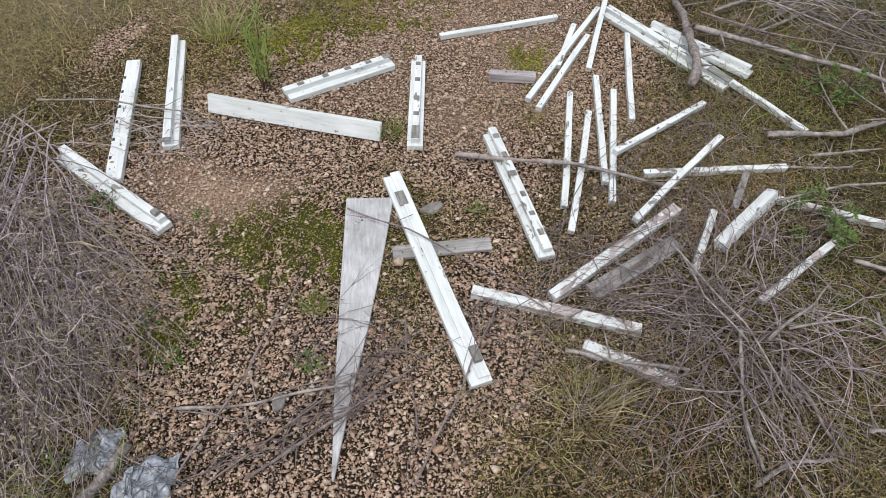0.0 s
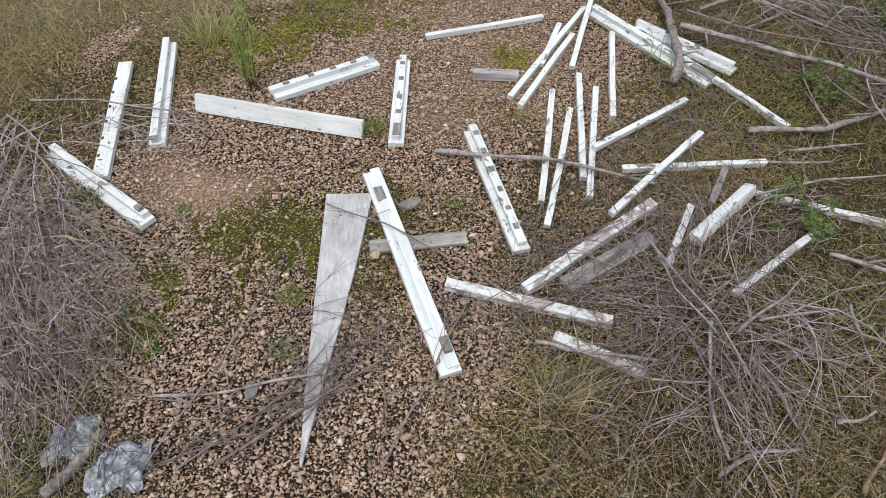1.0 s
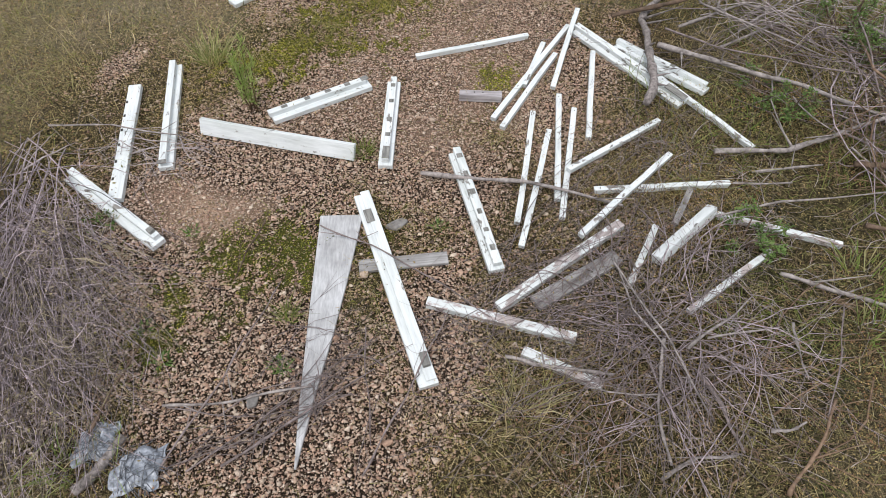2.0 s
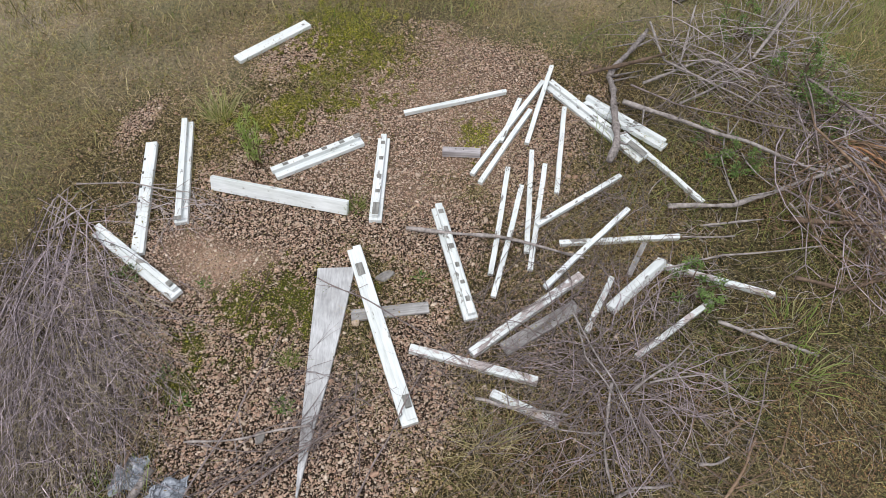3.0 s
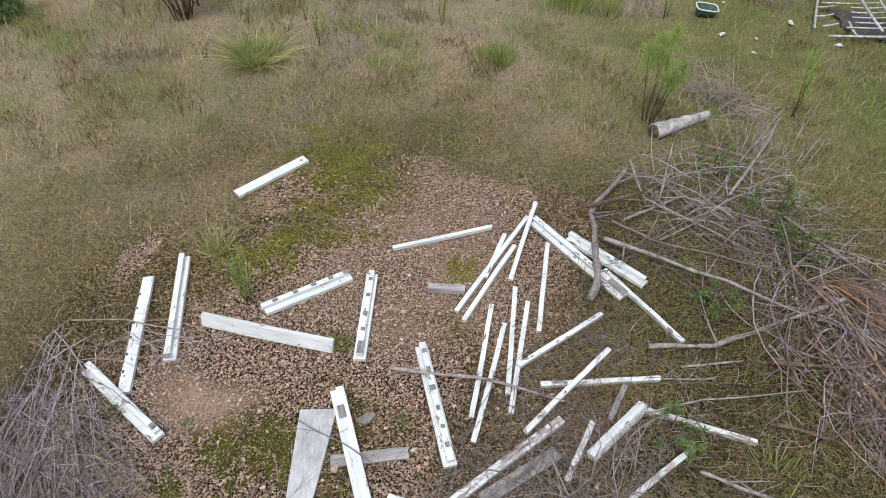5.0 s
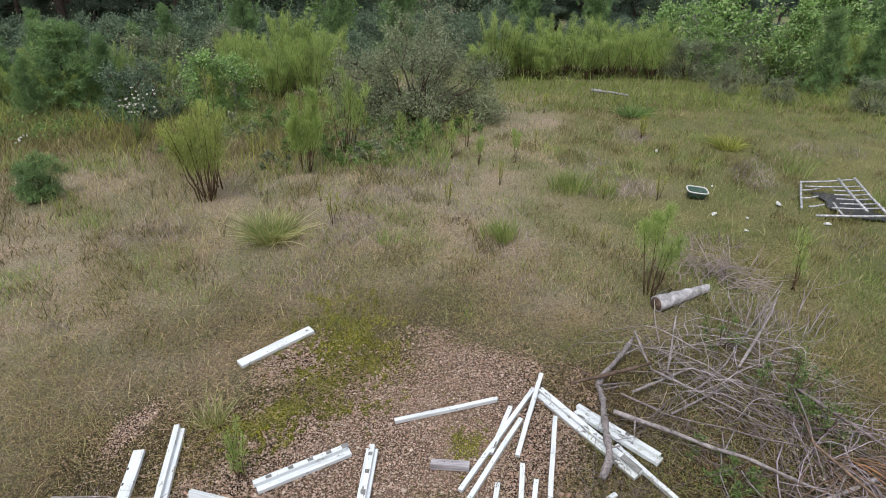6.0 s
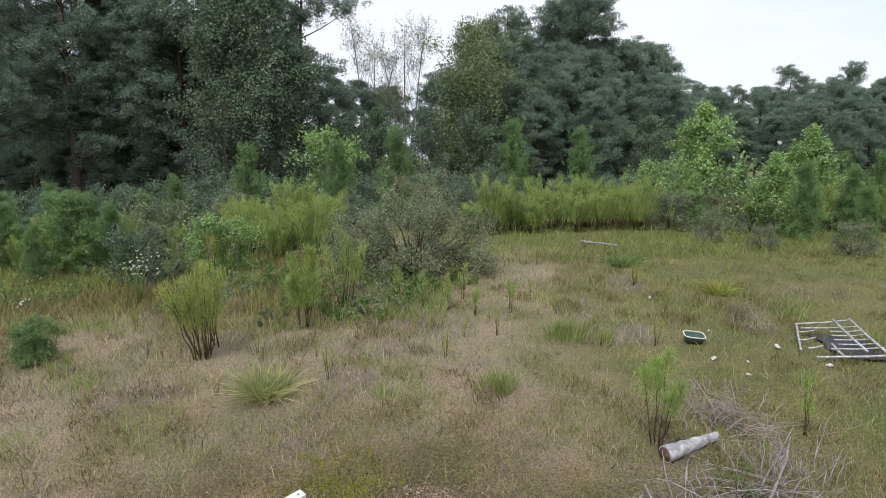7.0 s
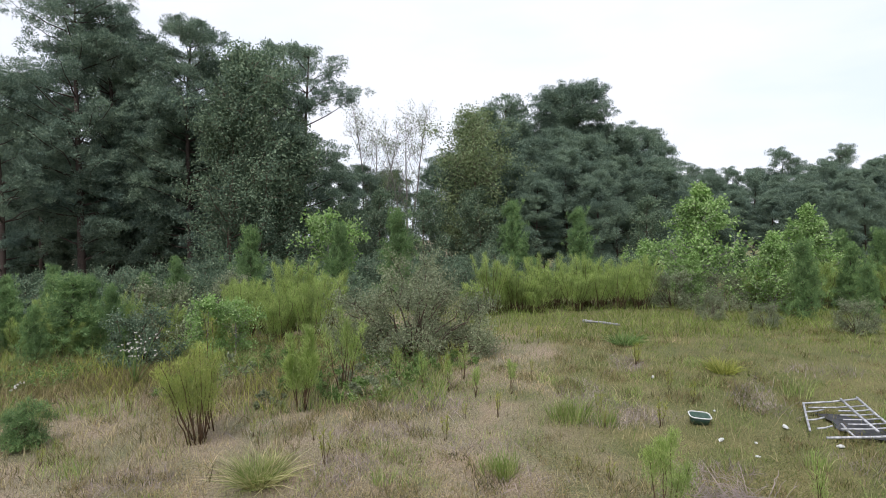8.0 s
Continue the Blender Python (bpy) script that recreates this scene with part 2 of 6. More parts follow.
M = {
    "ground": m_ground(),
    "stone": m_stone(),
    "paint": m_paint("white_paint", 0.22),
    "paint_worn": m_paint("worn_white_paint", 0.45),
    "paint_bare": m_paint("flaking_white_paint", 0.95, ((0.20, 0.165, 0.16), (0.52, 0.46, 0.45))),
    "grey_wood": m_wood("grey_weathered_wood", (0.17, 0.165, 0.165), (0.42, 0.41, 0.41), (1.2, 30, 30)),
    "wedge_wood": m_wood("silvered_wood", (0.34, 0.345, 0.36), (0.56, 0.565, 0.585), (30, 1.2, 30)),
    "log_wood": m_wood("bleached_log", (0.20, 0.19, 0.19), (0.62, 0.60, 0.61), (7, 7, 7), relief=0.9),
    "block_wood": m_wood("worn_grey_block", (0.20, 0.18, 0.19), (0.58, 0.55, 0.57), (1.2, 30, 30)),
    "grey_stone": m_plain("grey_stone", (0.13, 0.12, 0.115), (0.26, 0.245, 0.235), 30, 0.85),
    "patch": m_wood("bare_wood", (0.10, 0.10, 0.095), (0.30, 0.295, 0.28), (4, 30, 30)),
    "notch": m_plain("nail_and_mortise_shade", (0.02, 0.018, 0.016), (0.05, 0.045, 0.04), 60, 0.9),
    "bark": m_wood("grey_bark", (0.11, 0.095, 0.092), (0.43, 0.385, 0.37), (10, 10, 10)),
    "old_bark": m_wood("flaking_grey_bark", (0.06, 0.05, 0.048), (0.36, 0.32, 0.31), (16, 16, 5), relief=1.0),
    "bark_dark": m_wood("brown_bark", (0.05, 0.035, 0.025), (0.19, 0.13, 0.095), (10, 10, 10)),
    "bark_pine": m_wood("dark_pine_bark", (0.03, 0.023, 0.019), (0.11, 0.08, 0.065), (10, 10, 10)),
    "twig": m_wood("dry_twigs", (0.25, 0.215, 0.22), (0.62, 0.56, 0.57), (12, 12, 12), island=True),
    "twig_mid": m_wood("grey_brown_twigs", (0.11, 0.09, 0.088), (0.38, 0.32, 0.325), (12, 12, 12), island=True, spread_of=(0.3, 1.2)),
    "straw_twig": m_wood("straw_stems", (0.20, 0.165, 0.10), (0.56, 0.49, 0.36), (12, 12, 12), island=True, spread_of=(0.35, 1.2)),
    "twig_red": m_wood("brown_twigs", (0.12, 0.075, 0.05), (0.34, 0.24, 0.17), (12, 12, 12), island=True),
    "cane": m_wood("orange_cane", (0.28, 0.14, 0.07), (0.52, 0.30, 0.17), (12, 12, 12), island=True),
    "stem": m_wood("weed_stem", (0.05, 0.03, 0.018), (0.17, 0.11, 0.06), (12, 12, 12), island=True),
    "straw": m_leaf("dry_grass", [(0.11, 0.099, 0.055), (0.363, 0.319, 0.182), (0.682, 0.605, 0.424), (0.297, 0.308, 0.11), (0.528, 0.44, 0.286), (0.209, 0.171, 0.127)], 0.25, patch=0.8, low=(0.62, 0.70, 0.50), high=(1.28, 1.14, 1.06)),
    "olive": m_leaf("low_weeds", [(0.04, 0.031, 0.016), (0.21, 0.165, 0.07), (0.60, 0.48, 0.27), (0.22, 0.205, 0.075), (0.50, 0.39, 0.17), (0.32, 0.19, 0.12), (0.06, 0.055, 0.022)], 0.25, patch=1.5, low=(0.62, 0.66, 0.55), high=(1.3, 1.17, 1.1)),
    "clump": m_leaf("dark_field_weed", [(0.05, 0.05, 0.02), (0.14, 0.15, 0.05), (0.26, 0.25, 0.10), (0.20, 0.14, 0.09), (0.42, 0.37, 0.20)], 0.25, patch=2.5),
    "stalk": m_leaf("dead_stalk", [(0.18, 0.145, 0.145), (0.34, 0.285, 0.285), (0.50, 0.44, 0.43)], 0.1, patch=2),
    "weed": m_leaf("creeping_weed", [(0.025, 0.022, 0.012), (0.15, 0.15, 0.04), (0.32, 0.28, 0.12), (0.26, 0.16, 0.12), (0.13, 0.16, 0.055), (0.38, 0.31, 0.20), (0.14, 0.08, 0.06)], 0.2, patch=3),
    "green": m_leaf("green_grass", [(0.11, 0.16, 0.035), (0.22, 0.27, 0.07), (0.36, 0.37, 0.16)], 0.3, patch=1.1, low=(0.76, 0.74, 0.62), high=(1.12, 1.2, 1.0)),
    "fresh_blade": m_leaf("fresh_grass", [(0.15, 0.25, 0.05), (0.25, 0.36, 0.09), (0.38, 0.45, 0.18), (0.46, 0.42, 0.24)], 0.3, patch=1.5),
    "sprig": m_leaf("green_leaf", [(0.08, 0.16, 0.04), (0.16, 0.27, 0.08), (0.25, 0.36, 0.14)], 0.3, patch=4),
    "moss": m_leaf("moss", [(0.02, 0.035, 0.006), (0.07, 0.11, 0.014), (0.19, 0.23, 0.03), (0.52, 0.50, 0.10)], 0.2, patch=5),
    "moss_yellow": m_leaf("yellow_moss", [(0.045, 0.06, 0.010), (0.24, 0.27, 0.03), (0.52, 0.50, 0.08)], 0.2, patch=5),
    "fennel": m_leaf("feathery_weed", [(0.23, 0.36, 0.085), (0.36, 0.495, 0.15), (0.50, 0.59, 0.24)], 0.45, patch=1.2),
    "fennel_mid": m_leaf("olive_feathery_weed", [(0.22, 0.30, 0.07), (0.33, 0.42, 0.11), (0.46, 0.50, 0.18)], 0.4, patch=2),
    "fennel_yellow": m_leaf("yellowing_feathery_weed", [(0.23, 0.28, 0.06), (0.34, 0.39, 0.09), (0.48, 0.48, 0.15)], 0.35, patch=2),
    # needle greens paler and bluer than their own, with distance haze mixed in
    "pine": m_leaf("hazed_pine_needles", [(0.09, 0.148, 0.12), (0.162, 0.242, 0.182), (0.275, 0.365, 0.275)], 0.18, patch=0.3, low=(0.55, 0.58, 0.62), high=(1.35, 1.25, 1.1)),
    "pine_young": m_leaf("young_pine_needles", [(0.09, 0.185, 0.07), (0.17, 0.295, 0.115), (0.28, 0.41, 0.175)], 0.25, patch=1),
    # leaf greens also lifted towards blue-grey to carry the haze
    "dark_leaf": m_leaf("hazed_oak_leaf", [(0.085, 0.145, 0.10), (0.155, 0.235, 0.155), (0.26, 0.345, 0.23)], 0.25, patch=0.35),
    "grey_leaf": m_leaf("shrub_leaf", [(0.145, 0.19, 0.11), (0.23, 0.285, 0.17), (0.36, 0.395, 0.265)], 0.22, patch=1.2),
    "bright_leaf": m_leaf("sapling_leaf", [(0.155, 0.30, 0.08), (0.275, 0.445, 0.15), (0.42, 0.57, 0.28)], 0.35, patch=1),
    "thin_leaf": m_leaf("thin_autumn_leaf", [(0.13, 0.19, 0.09), (0.21, 0.29, 0.14), (0.30, 0.36, 0.20)], 0.25, patch=0.5),
    "pale_blade": m_leaf("pale_grass", [(0.20, 0.27, 0.08), (0.42, 0.44, 0.19), (0.66, 0.60, 0.38)], 0.3, patch=3),
    "lilac_twig": m_wood("lilac_grey_stems", (0.24, 0.20, 0.225), (0.72, 0.62, 0.68), (12, 12, 12), island=True, spread_of=(0.12, 1.3)),
    "husk": m_leaf("dry_husk", [(0.07, 0.055, 0.05), (0.25, 0.20, 0.19), (0.50, 0.43, 0.42), (0.30, 0.28, 0.12)], 0.15, patch=5),
    # near black, stands in for the shade between the metal frame's bars
    "shade_sheet": m_plain("frame_shade_black", (0.012, 0.012, 0.013), (0.04, 0.04, 0.042), 15, 0.5),
    "ochre": m_leaf("ochre_weed", [(0.05, 0.042, 0.016), (0.32, 0.25, 0.085), (0.56, 0.44, 0.18), (0.34, 0.19, 0.10), (0.22, 0.22, 0.065)], 0.2, patch=4, low=(0.6, 0.6, 0.55), high=(1.3, 1.17, 1.1)),
    "rust": m_leaf("rusty_weed", [(0.08, 0.035, 0.025), (0.22, 0.115, 0.07), (0.36, 0.21, 0.13), (0.17, 0.13, 0.05)], 0.2, patch=4),
    "flower": m_plain("white_flower", (0.55, 0.52, 0.46), (0.72, 0.68, 0.62), 40, 0.7),
    "metal": m_plain("weathered_metal", (0.24, 0.24, 0.25), (0.60, 0.60, 0.60), 22, 0.55, 0.35),
    "white_plastic": m_plain("white_plastic", (0.45, 0.45, 0.42), (0.72, 0.72, 0.69), 25, 0.4),
    "green_plastic": m_plain("dark_green_plastic", (0.02, 0.05, 0.035), (0.04, 0.09, 0.06), 25, 0.4),
    "rag": m_plain("blue_grey_plastic", (0.13, 0.145, 0.175), (0.40, 0.43, 0.49), 45, 0.35),
    "netting": m_plain("grey_plastic_netting", (0.06, 0.065, 0.075), (0.20, 0.215, 0.24), 60, 0.6),
}


# ---------------------------------------------------------------- mesh tools
def fast(name, verts, tris, mat, parent=None, smooth=False):
    """One mesh object out of arrays of corners and triangles."""
    verts, tris = np.asarray(verts, np.float32), np.asarray(tris, np.int32)
    me = bpy.data.meshes.new(name)
    me.vertices.add(len(verts))
    me.vertices.foreach_set("co", verts.ravel())
    me.loops.add(tris.size)
    me.loops.foreach_set("vertex_index", tris.ravel())
    me.polygons.add(len(tris))
    me.polygons.foreach_set("loop_start", np.arange(0, tris.size, 3, dtype=np.int32))
    me.polygons.foreach_set("loop_total", np.full(len(tris), 3, np.int32))
    if smooth:
        me.polygons.foreach_set("use_smooth", np.ones(len(tris), bool))
    me.update(calc_edges=True)
    me.materials.append(M[mat])
    ob = new(name, me)
    if parent:
        ob.parent = parent
    return ob


def part(name, bm, mat, parent=None, label="", smooth=False):
    me = bpy.data.meshes.new(name)
    bm.to_mesh(me)
    bm.free()
    if smooth:
        for p in me.polygons:
            p.use_smooth = True
    me.materials.append(M[mat])
    ob = new(name, me)
    if parent:
        ob.parent = parent
    if label:
        ob["label"] = label
    return ob


def empty(name, m=None):
    e = new(name)
    e.empty_display_size = 0.1
    if m is not None:
        e.matrix_world = m
    return e


def box_bm(x0, x1, y0, y1, z0, z1, bev=0.003, wob=0.0, seed=0, cuts=0):
    bm = bmesh.new()
    bmesh.ops.create_cube(bm, size=1)
    for v in bm.verts:
        v.co = Vector(((x0 + x1) / 2 + v.co.x * (x1 - x0), (y0 + y1) / 2 + v.co.y * (y1 - y0), (z0 + z1) / 2 + v.co.z * (z1 - z0)))
    if cuts:
        long = [e for e in bm.edges if abs(e.verts[0].co.x - e.verts[1].co.x) > 0.5 * (x1 - x0)]
        bmesh.ops.subdivide_edges(bm, edges=long, cuts=cuts, use_grid_fill=True)
    if bev:
        sharp = [e for e in bm.edges if len(e.link_faces) == 2 and e.calc_face_angle(0) > 0.8]
        bmesh.ops.bevel(bm, geom=sharp, offset=bev, segments=2, affect="EDGES", profile=0.6)
    if wob:
        r = random.Random(seed)
        k = [r.uniform(-1, 1) for _ in range(6)]
        for v in bm.verts:
            u = v.co.x * 5
            v.co.y += wob * (k[0] * math.sin(u + k[1] * 3) + 0.4 * k[2] * math.sin(3 * u))
            v.co.z += wob * 0.7 * (k[3] * math.sin(u + k[4] * 3) + 0.4 * k[5] * math.sin(3.3 * u))
    return bm


def tube(points, radii, sides=6):
    """Corners and triangles of a tapered tube along points."""
    p = np.asarray(points, float)
    k = len(p)
    d = np.gradient(p, axis=0)
    d /= np.linalg.norm(d, axis=1, keepdims=True) + 1e-9
    up = np.where(np.abs(d[:, 2:3]) > 0.9, np.array([[1.0, 0, 0]]), np.array([[0, 0, 1.0]]))
    a = np.cross(d, up)
    a /= np.linalg.norm(a, axis=1, keepdims=True) + 1e-9
    b = np.cross(a, d)
    ang = np.arange(sides) * 2 * math.pi / sides
    r = np.asarray(radii, float)[:, None, None]
    v = p[:, None] + r * (np.cos(ang)[None, :, None] * a[:, None] + np.sin(ang)[None, :, None] * b[:, None])
    v = v.reshape(-1, 3)
    i, j = np.meshgrid(np.arange(k - 1), np.arange(sides), indexing="ij")
    q0, q1 = i * sides + j, i * sides + (j + 1) % sides
    q2, q3 = q0 + sides, q1 + sides
    t = np.concatenate([np.stack([q0, q1, q3], -1).reshape(-1, 3), np.stack([q0, q3, q2], -1).reshape(-1, 3)])
    v = np.concatenate([v, p[:1], p[-1:]])
    n0, n1 = len(v) - 2, len(v) - 1
    c = np.arange(sides)
    t = np.concatenate([t, np.stack([np.full(sides, n0), (c + 1) % sides, c], -1), np.stack([np.full(sides, n1), (k - 1) * sides + c, (k - 1) * sides + (c + 1) % sides], -1)])
    return v, t


class Heap:
    """Gathers pieces into one mesh."""

    def __init__(self):
        self.v, self.t, self.n = [], [], 0

    def add(self, v, t):
        self.v.append(v)
        self.t.append(np.asarray(t) + self.n)
        self.n += len(v)

    def make(self, name, mat, parent=None, smooth=False):
        return fast(name, np.concatenate(self.v), np.concatenate(self.t), mat, parent, smooth)


def blades(base, way, length, width, rs, bend=0.3):
    """Curved blades: base (n,3), way (n,3) unit, length and width (n,). Five corners each."""
    n = len(base)
    side = np.cross(way, rs.normal(size=(n, 3)))
    side /= np.linalg.norm(side, axis=1, keepdims=True) + 1e-9
    sag = rs.normal(size=(n, 3)) * 0.5
    sag[:, 2] = -np.abs(sag[:, 2]) * 0.6
    L, W = length[:, None], width[:, None]
    m = base + way * L * 0.55 + sag * L * bend * 0.25
    tip = base + way * L + sag * L * bend
    v = np.stack([base - side * W * 0.5, base + side * W * 0.5, m - side * W * 0.38, m + side * W * 0.38, tip], 1).reshape(-1, 3)
    k = np.arange(n)[:, None] * 5
    t = np.concatenate([k + [0, 1, 3], k + [0, 3, 2], k + [2, 3, 4]])
    return v, t


def leaves(base, way, length, width, rs):
    """Flat pointed leaves of two triangles, folded a little along the middle."""
    n = len(base)
    side = np.cross(way, rs.normal(size=(n, 3)))
    side /= np.linalg.norm(side, axis=1, keepdims=True) + 1e-9
    nrm = np.cross(side, way)
    L, W = length[:, None], width[:, None]
    m = base + way * L * 0.45 + nrm * W * 0.15
    v = np.stack([base, m - side * W * 0.5, base + way * L, m + side * W * 0.5], 1).reshape(-1, 3)
    k = np.arange(n)[:, None] * 4
    return v, np.concatenate([k + [0, 1, 2], k + [0, 2, 3]])


def needles_mesh(base, way, length, width, rs):
    """Thin one-triangle needles."""
    n = len(base)
    side = np.cross(way, rs.normal(size=(n, 3)))
    side /= np.linalg.norm(side, axis=1, keepdims=True) + 1e-9
    L, W = length[:, None], width[:, None]
    v = np.stack([base - side * W * 0.5, base + side * W * 0.5, base + way * L], 1).reshape(-1, 3)
    return v, np.arange(3 * n).reshape(-1, 3)


def unit(v):
    return v / (np.linalg.norm(v, axis=-1, keepdims=True) + 1e-9)


# ---------------------------------------------------------------- ground: one sheet to the horizon
def spread(lo, hi, step, far, grow=1.28):
    a = list(np.arange(lo, hi + 1e-6, step))
    s, x = step, hi
    while x < far:
        s *= grow
        x += s
        a.append(x)
    s, x = step, lo
    while x > -far:
        s *= grow
        x -= s
        a.insert(0, x)
    return np.array(a)


gx, gy = spread(-4.2, 5.2, 0.045, 900), spread(-0.6, 7.5, 0.045, 900)
X, Y = np.meshgrid(gx, gy)
Z = gz(X, Y)
near = np.clip(1.5 - np.hypot(X - 0.5, Y - 3) / 12, 0, 1)
Z = Z + near * (0.008 * wave(X, Y, 6, 11) + 0.004 * wave(X, Y, 22, 12) - 0.012)
nx, ny = len(gx), len(gy)
i, j = np.meshgrid(np.arange(ny - 1), np.arange(nx - 1), indexing="ij")
a0 = (i * nx + j).ravel()
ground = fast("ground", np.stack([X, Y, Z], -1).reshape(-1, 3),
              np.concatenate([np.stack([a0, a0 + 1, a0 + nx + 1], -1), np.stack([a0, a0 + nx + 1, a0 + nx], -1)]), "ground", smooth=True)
cov = ground.data.color_attributes.new("cover", "FLOAT_COLOR", "POINT")
col = np.stack([bare(X, Y), 0.65 * moss(X, Y), 0 * X, 0 * X + 1], -1).astype(np.float32)
cov.data.foreach_set("color", col.ravel())
far_field = np.clip((np.hypot(X - 0.3, Y - 2.2) - 2.1) / 1.6 + 0.35 * wave(X, Y, 2.5, 8), 0, 1) * np.clip(1.3 - 0.6 * np.clip(X - 1.0, 0, 2) * np.clip((5.2 - Y) / 1.6, 0, 1) * np.clip((Y + 1.2) / 1.4, 0, 1), 0.15, 1)
lush_field = np.clip(0.10 + 0.26 * (X - 0.6) + 0.5 * wave(X, Y, 1.2, 9) + 0.25 * wave(X, Y, 4, 10), 0, 0.9) * np.clip((Y - 3.5 + np.clip(X - 3.2, 0, 2.5)) / 3, 0, 1)
col2 = np.stack([far_field, lush_field, sandy(X, Y), 0 * X + 1], -1).astype(np.float32)
ground.data.color_attributes.new("field", "FLOAT_COLOR", "POINT").data.foreach_set("color", col2.ravel())
tagged(ground, "stony reddish soil with dry olive turf", "ground", kind="structure")


# ---------------------------------------------------------------- the scattered railing timbers
def lay(a, b, lift=0.0, roll=0.0, la=0.0, lb=0.0):
    """Pose of a timber that lies from a to b on the ground: x along it, z away from the ground. Returns pose and length."""
    pa, pb = Vector((*a, g1(*a) + la)), Vector((*b, g1(*b) + lb))
    x = (pb - pa).normalized()
    up = Vector((-0.034, -0.1443, 1)).normalized()
    y = up.cross(x).normalized()
    z = x.cross(y)
    m = Matrix((x, y, z)).transposed().to_4x4()
    m.translation = (pa + pb) / 2 + z * lift
    return m @ Matrix.Rotation(radians(roll), 4, "X"), (pb - pa).length


SEED = [10]


def next_seed():
    SEED[0] += 1
    return SEED[0]


def baluster(a, b, label, paint="paint_worn", w=0.034, roll=0.0, la=0.0, lb=0.0, lift=0.0):
    m, n = lay(a, b, w / 2 + lift, roll, la, lb)
    s = next_seed()
    bm = box_bm(-n / 2, n / 2, -w / 2, w / 2, -w / 2, w / 2, 0.0035, 0.0035, s, 5)
    r = random.Random(s)
    # sawn, slightly slanting ends
    for v in bm.verts:
        if abs(v.co.x) > n / 2 - 0.002:
            v.co.x += 0.25 * v.co.z * (1 if v.co.x > 0 else -1) * r.choice((0.6, 1))
    ob = part("baluster", bm, paint)
    ob.matrix_world = m
    tagged(ob, label, "baluster", "scattered balusters")
    # nail heads and stubs near the ends
    for e in (-1, 1):
        for k in range(1):
            bmn = bmesh.new()
            bmesh.ops.create_cone(bmn, cap_ends=True, segments=7, radius1=0.0022, radius2=0.0022, depth=0.004)
            nail = part("nail", bmn, "notch", ob, "dark rusted nail head")
            nail.location = (e * (n / 2 - 0.03 - 0.03 * k), r.uniform(-0.008, 0.008), w / 2 + 0.001)
    return ob


def rail(a, b, label, paint="paint", w=0.085, t=0.032, strip=0.0, sw=0.040, st=0.032, spots=(), edge=(), ends=(), roll=0.0, la=0.0, lb=0.0, lift=0.0, name="deck_rail"):
    """A railing timber: a flat plank with a square strip nailed along it. spots: bare squares on the strip; edge:
    mortises on the plank's edge, their shade as near-black blocks;
    ends: notches (place, side)."""
    m, n = lay(a, b, t / 2 + lift, roll, la, lb)
    s = next_seed()
    r = random.Random(s)
    root = empty(name, m)
    tagged(root, label, "deck rail", "scattered railing")
    part("plank", box_bm(-n / 2, n / 2, -w / 2, w / 2, -t / 2, t / 2, 0.004, 0.002, s, 5), paint, root)
    top = t / 2
    if st:
        part("strip", box_bm(-n / 2 - 0.012, n / 2 - 0.02, strip - sw / 2, strip + sw / 2, t / 2 - 0.001, t / 2 + st, 0.004, 0.002, s, 5), paint, root)
        top = t / 2 + st
    for u in spots:
        h = r.uniform(0.024, 0.04)
        q = 0.016 * r.uniform(0.7, 1.1)
        ob = part("bare_patch", box_bm(u * n - h / 2, u * n + h / 2, strip - q, strip + q, top - 0.002, top + 0.0025, 0.0), "patch", root, "bare grey patch where a baluster stood")
        ob.rotation_euler.z = 0.0
    for u, sd in edge:
        # no hole is cut: a near-black block gives the mortise's inner shade
        part("mortise", box_bm(u * n - 0.011, u * n + 0.011, sd * (w / 2 - 0.010) - 0.006, sd * (w / 2 - 0.010) + 0.006, t / 2 - 0.004, t / 2 + 0.002, 0.001), "notch", root, "near-black block painted as the shade inside an empty mortise")
    for u, sd, L, W, hh in ends:
        part("notch", box_bm(u * n - L / 2, u * n + L / 2, strip + sd - W / 2, strip + sd + W / 2, top - 0.002, top + hh, 0.002), "patch", root, "grey broken notch")
    return root


six = [-0.44, -0.30, -0.13, 0.05, 0.22, 0.38]
rail((-1.59, 3.14), (-1.44, 2.18), "flat white-painted deck rail with dark mortises, on gravel", strip=0, st=0, t=0.034, w=0.078, edge=[(u, -1) for u in (-0.33, -0.2, -0.07, 0.06, 0.2, 0.34)])
rail((-1.38, 3.34), (-1.22, 2.42), "white deck rail with a raised strip, dark broken end", strip=-0.012, ends=[(0.485, 0.0, 0.03, 0.05, 0.003)])
rail((-1.74, 2.36), (-1.12, 1.87), "white deck rail half under dead weeds, notched end", "paint_worn", strip=0.018, ends=[(0.42, 0.0, 0.035, 0.03, 0.02)], lb=0.01)
rail((-1.08, 2.74), (-0.14, 2.51), "smooth white-painted board lying on its edge", st=0, t=0.10, w=0.034, roll=-24, lift=-0.002)
rail((-0.67, 2.83), (-0.09, 3.15), "white stepped deck rail with bare squares", strip=0.02, spots=(-0.36, -0.13, 0.08, 0.28), ends=[(0.46, 0, 0.05, 0.04, 0.003)])
rail((0.07, 3.16), (0.04, 2.42), "white deck rail with bare baluster marks", strip=0.0, spots=(-0.40, -0.2, 0.02, 0.2), ends=[(0.40, 0, 0.10, 0.042, 0.003)])
rail((0.45, 2.52), (0.64, 1.69), "worn white deck rail with grey baluster marks, on gravel", "paint_worn", strip=0.008, sw=0.045, spots=(-0.43, -0.26, -0.1, 0.07, 0.22, 0.36))
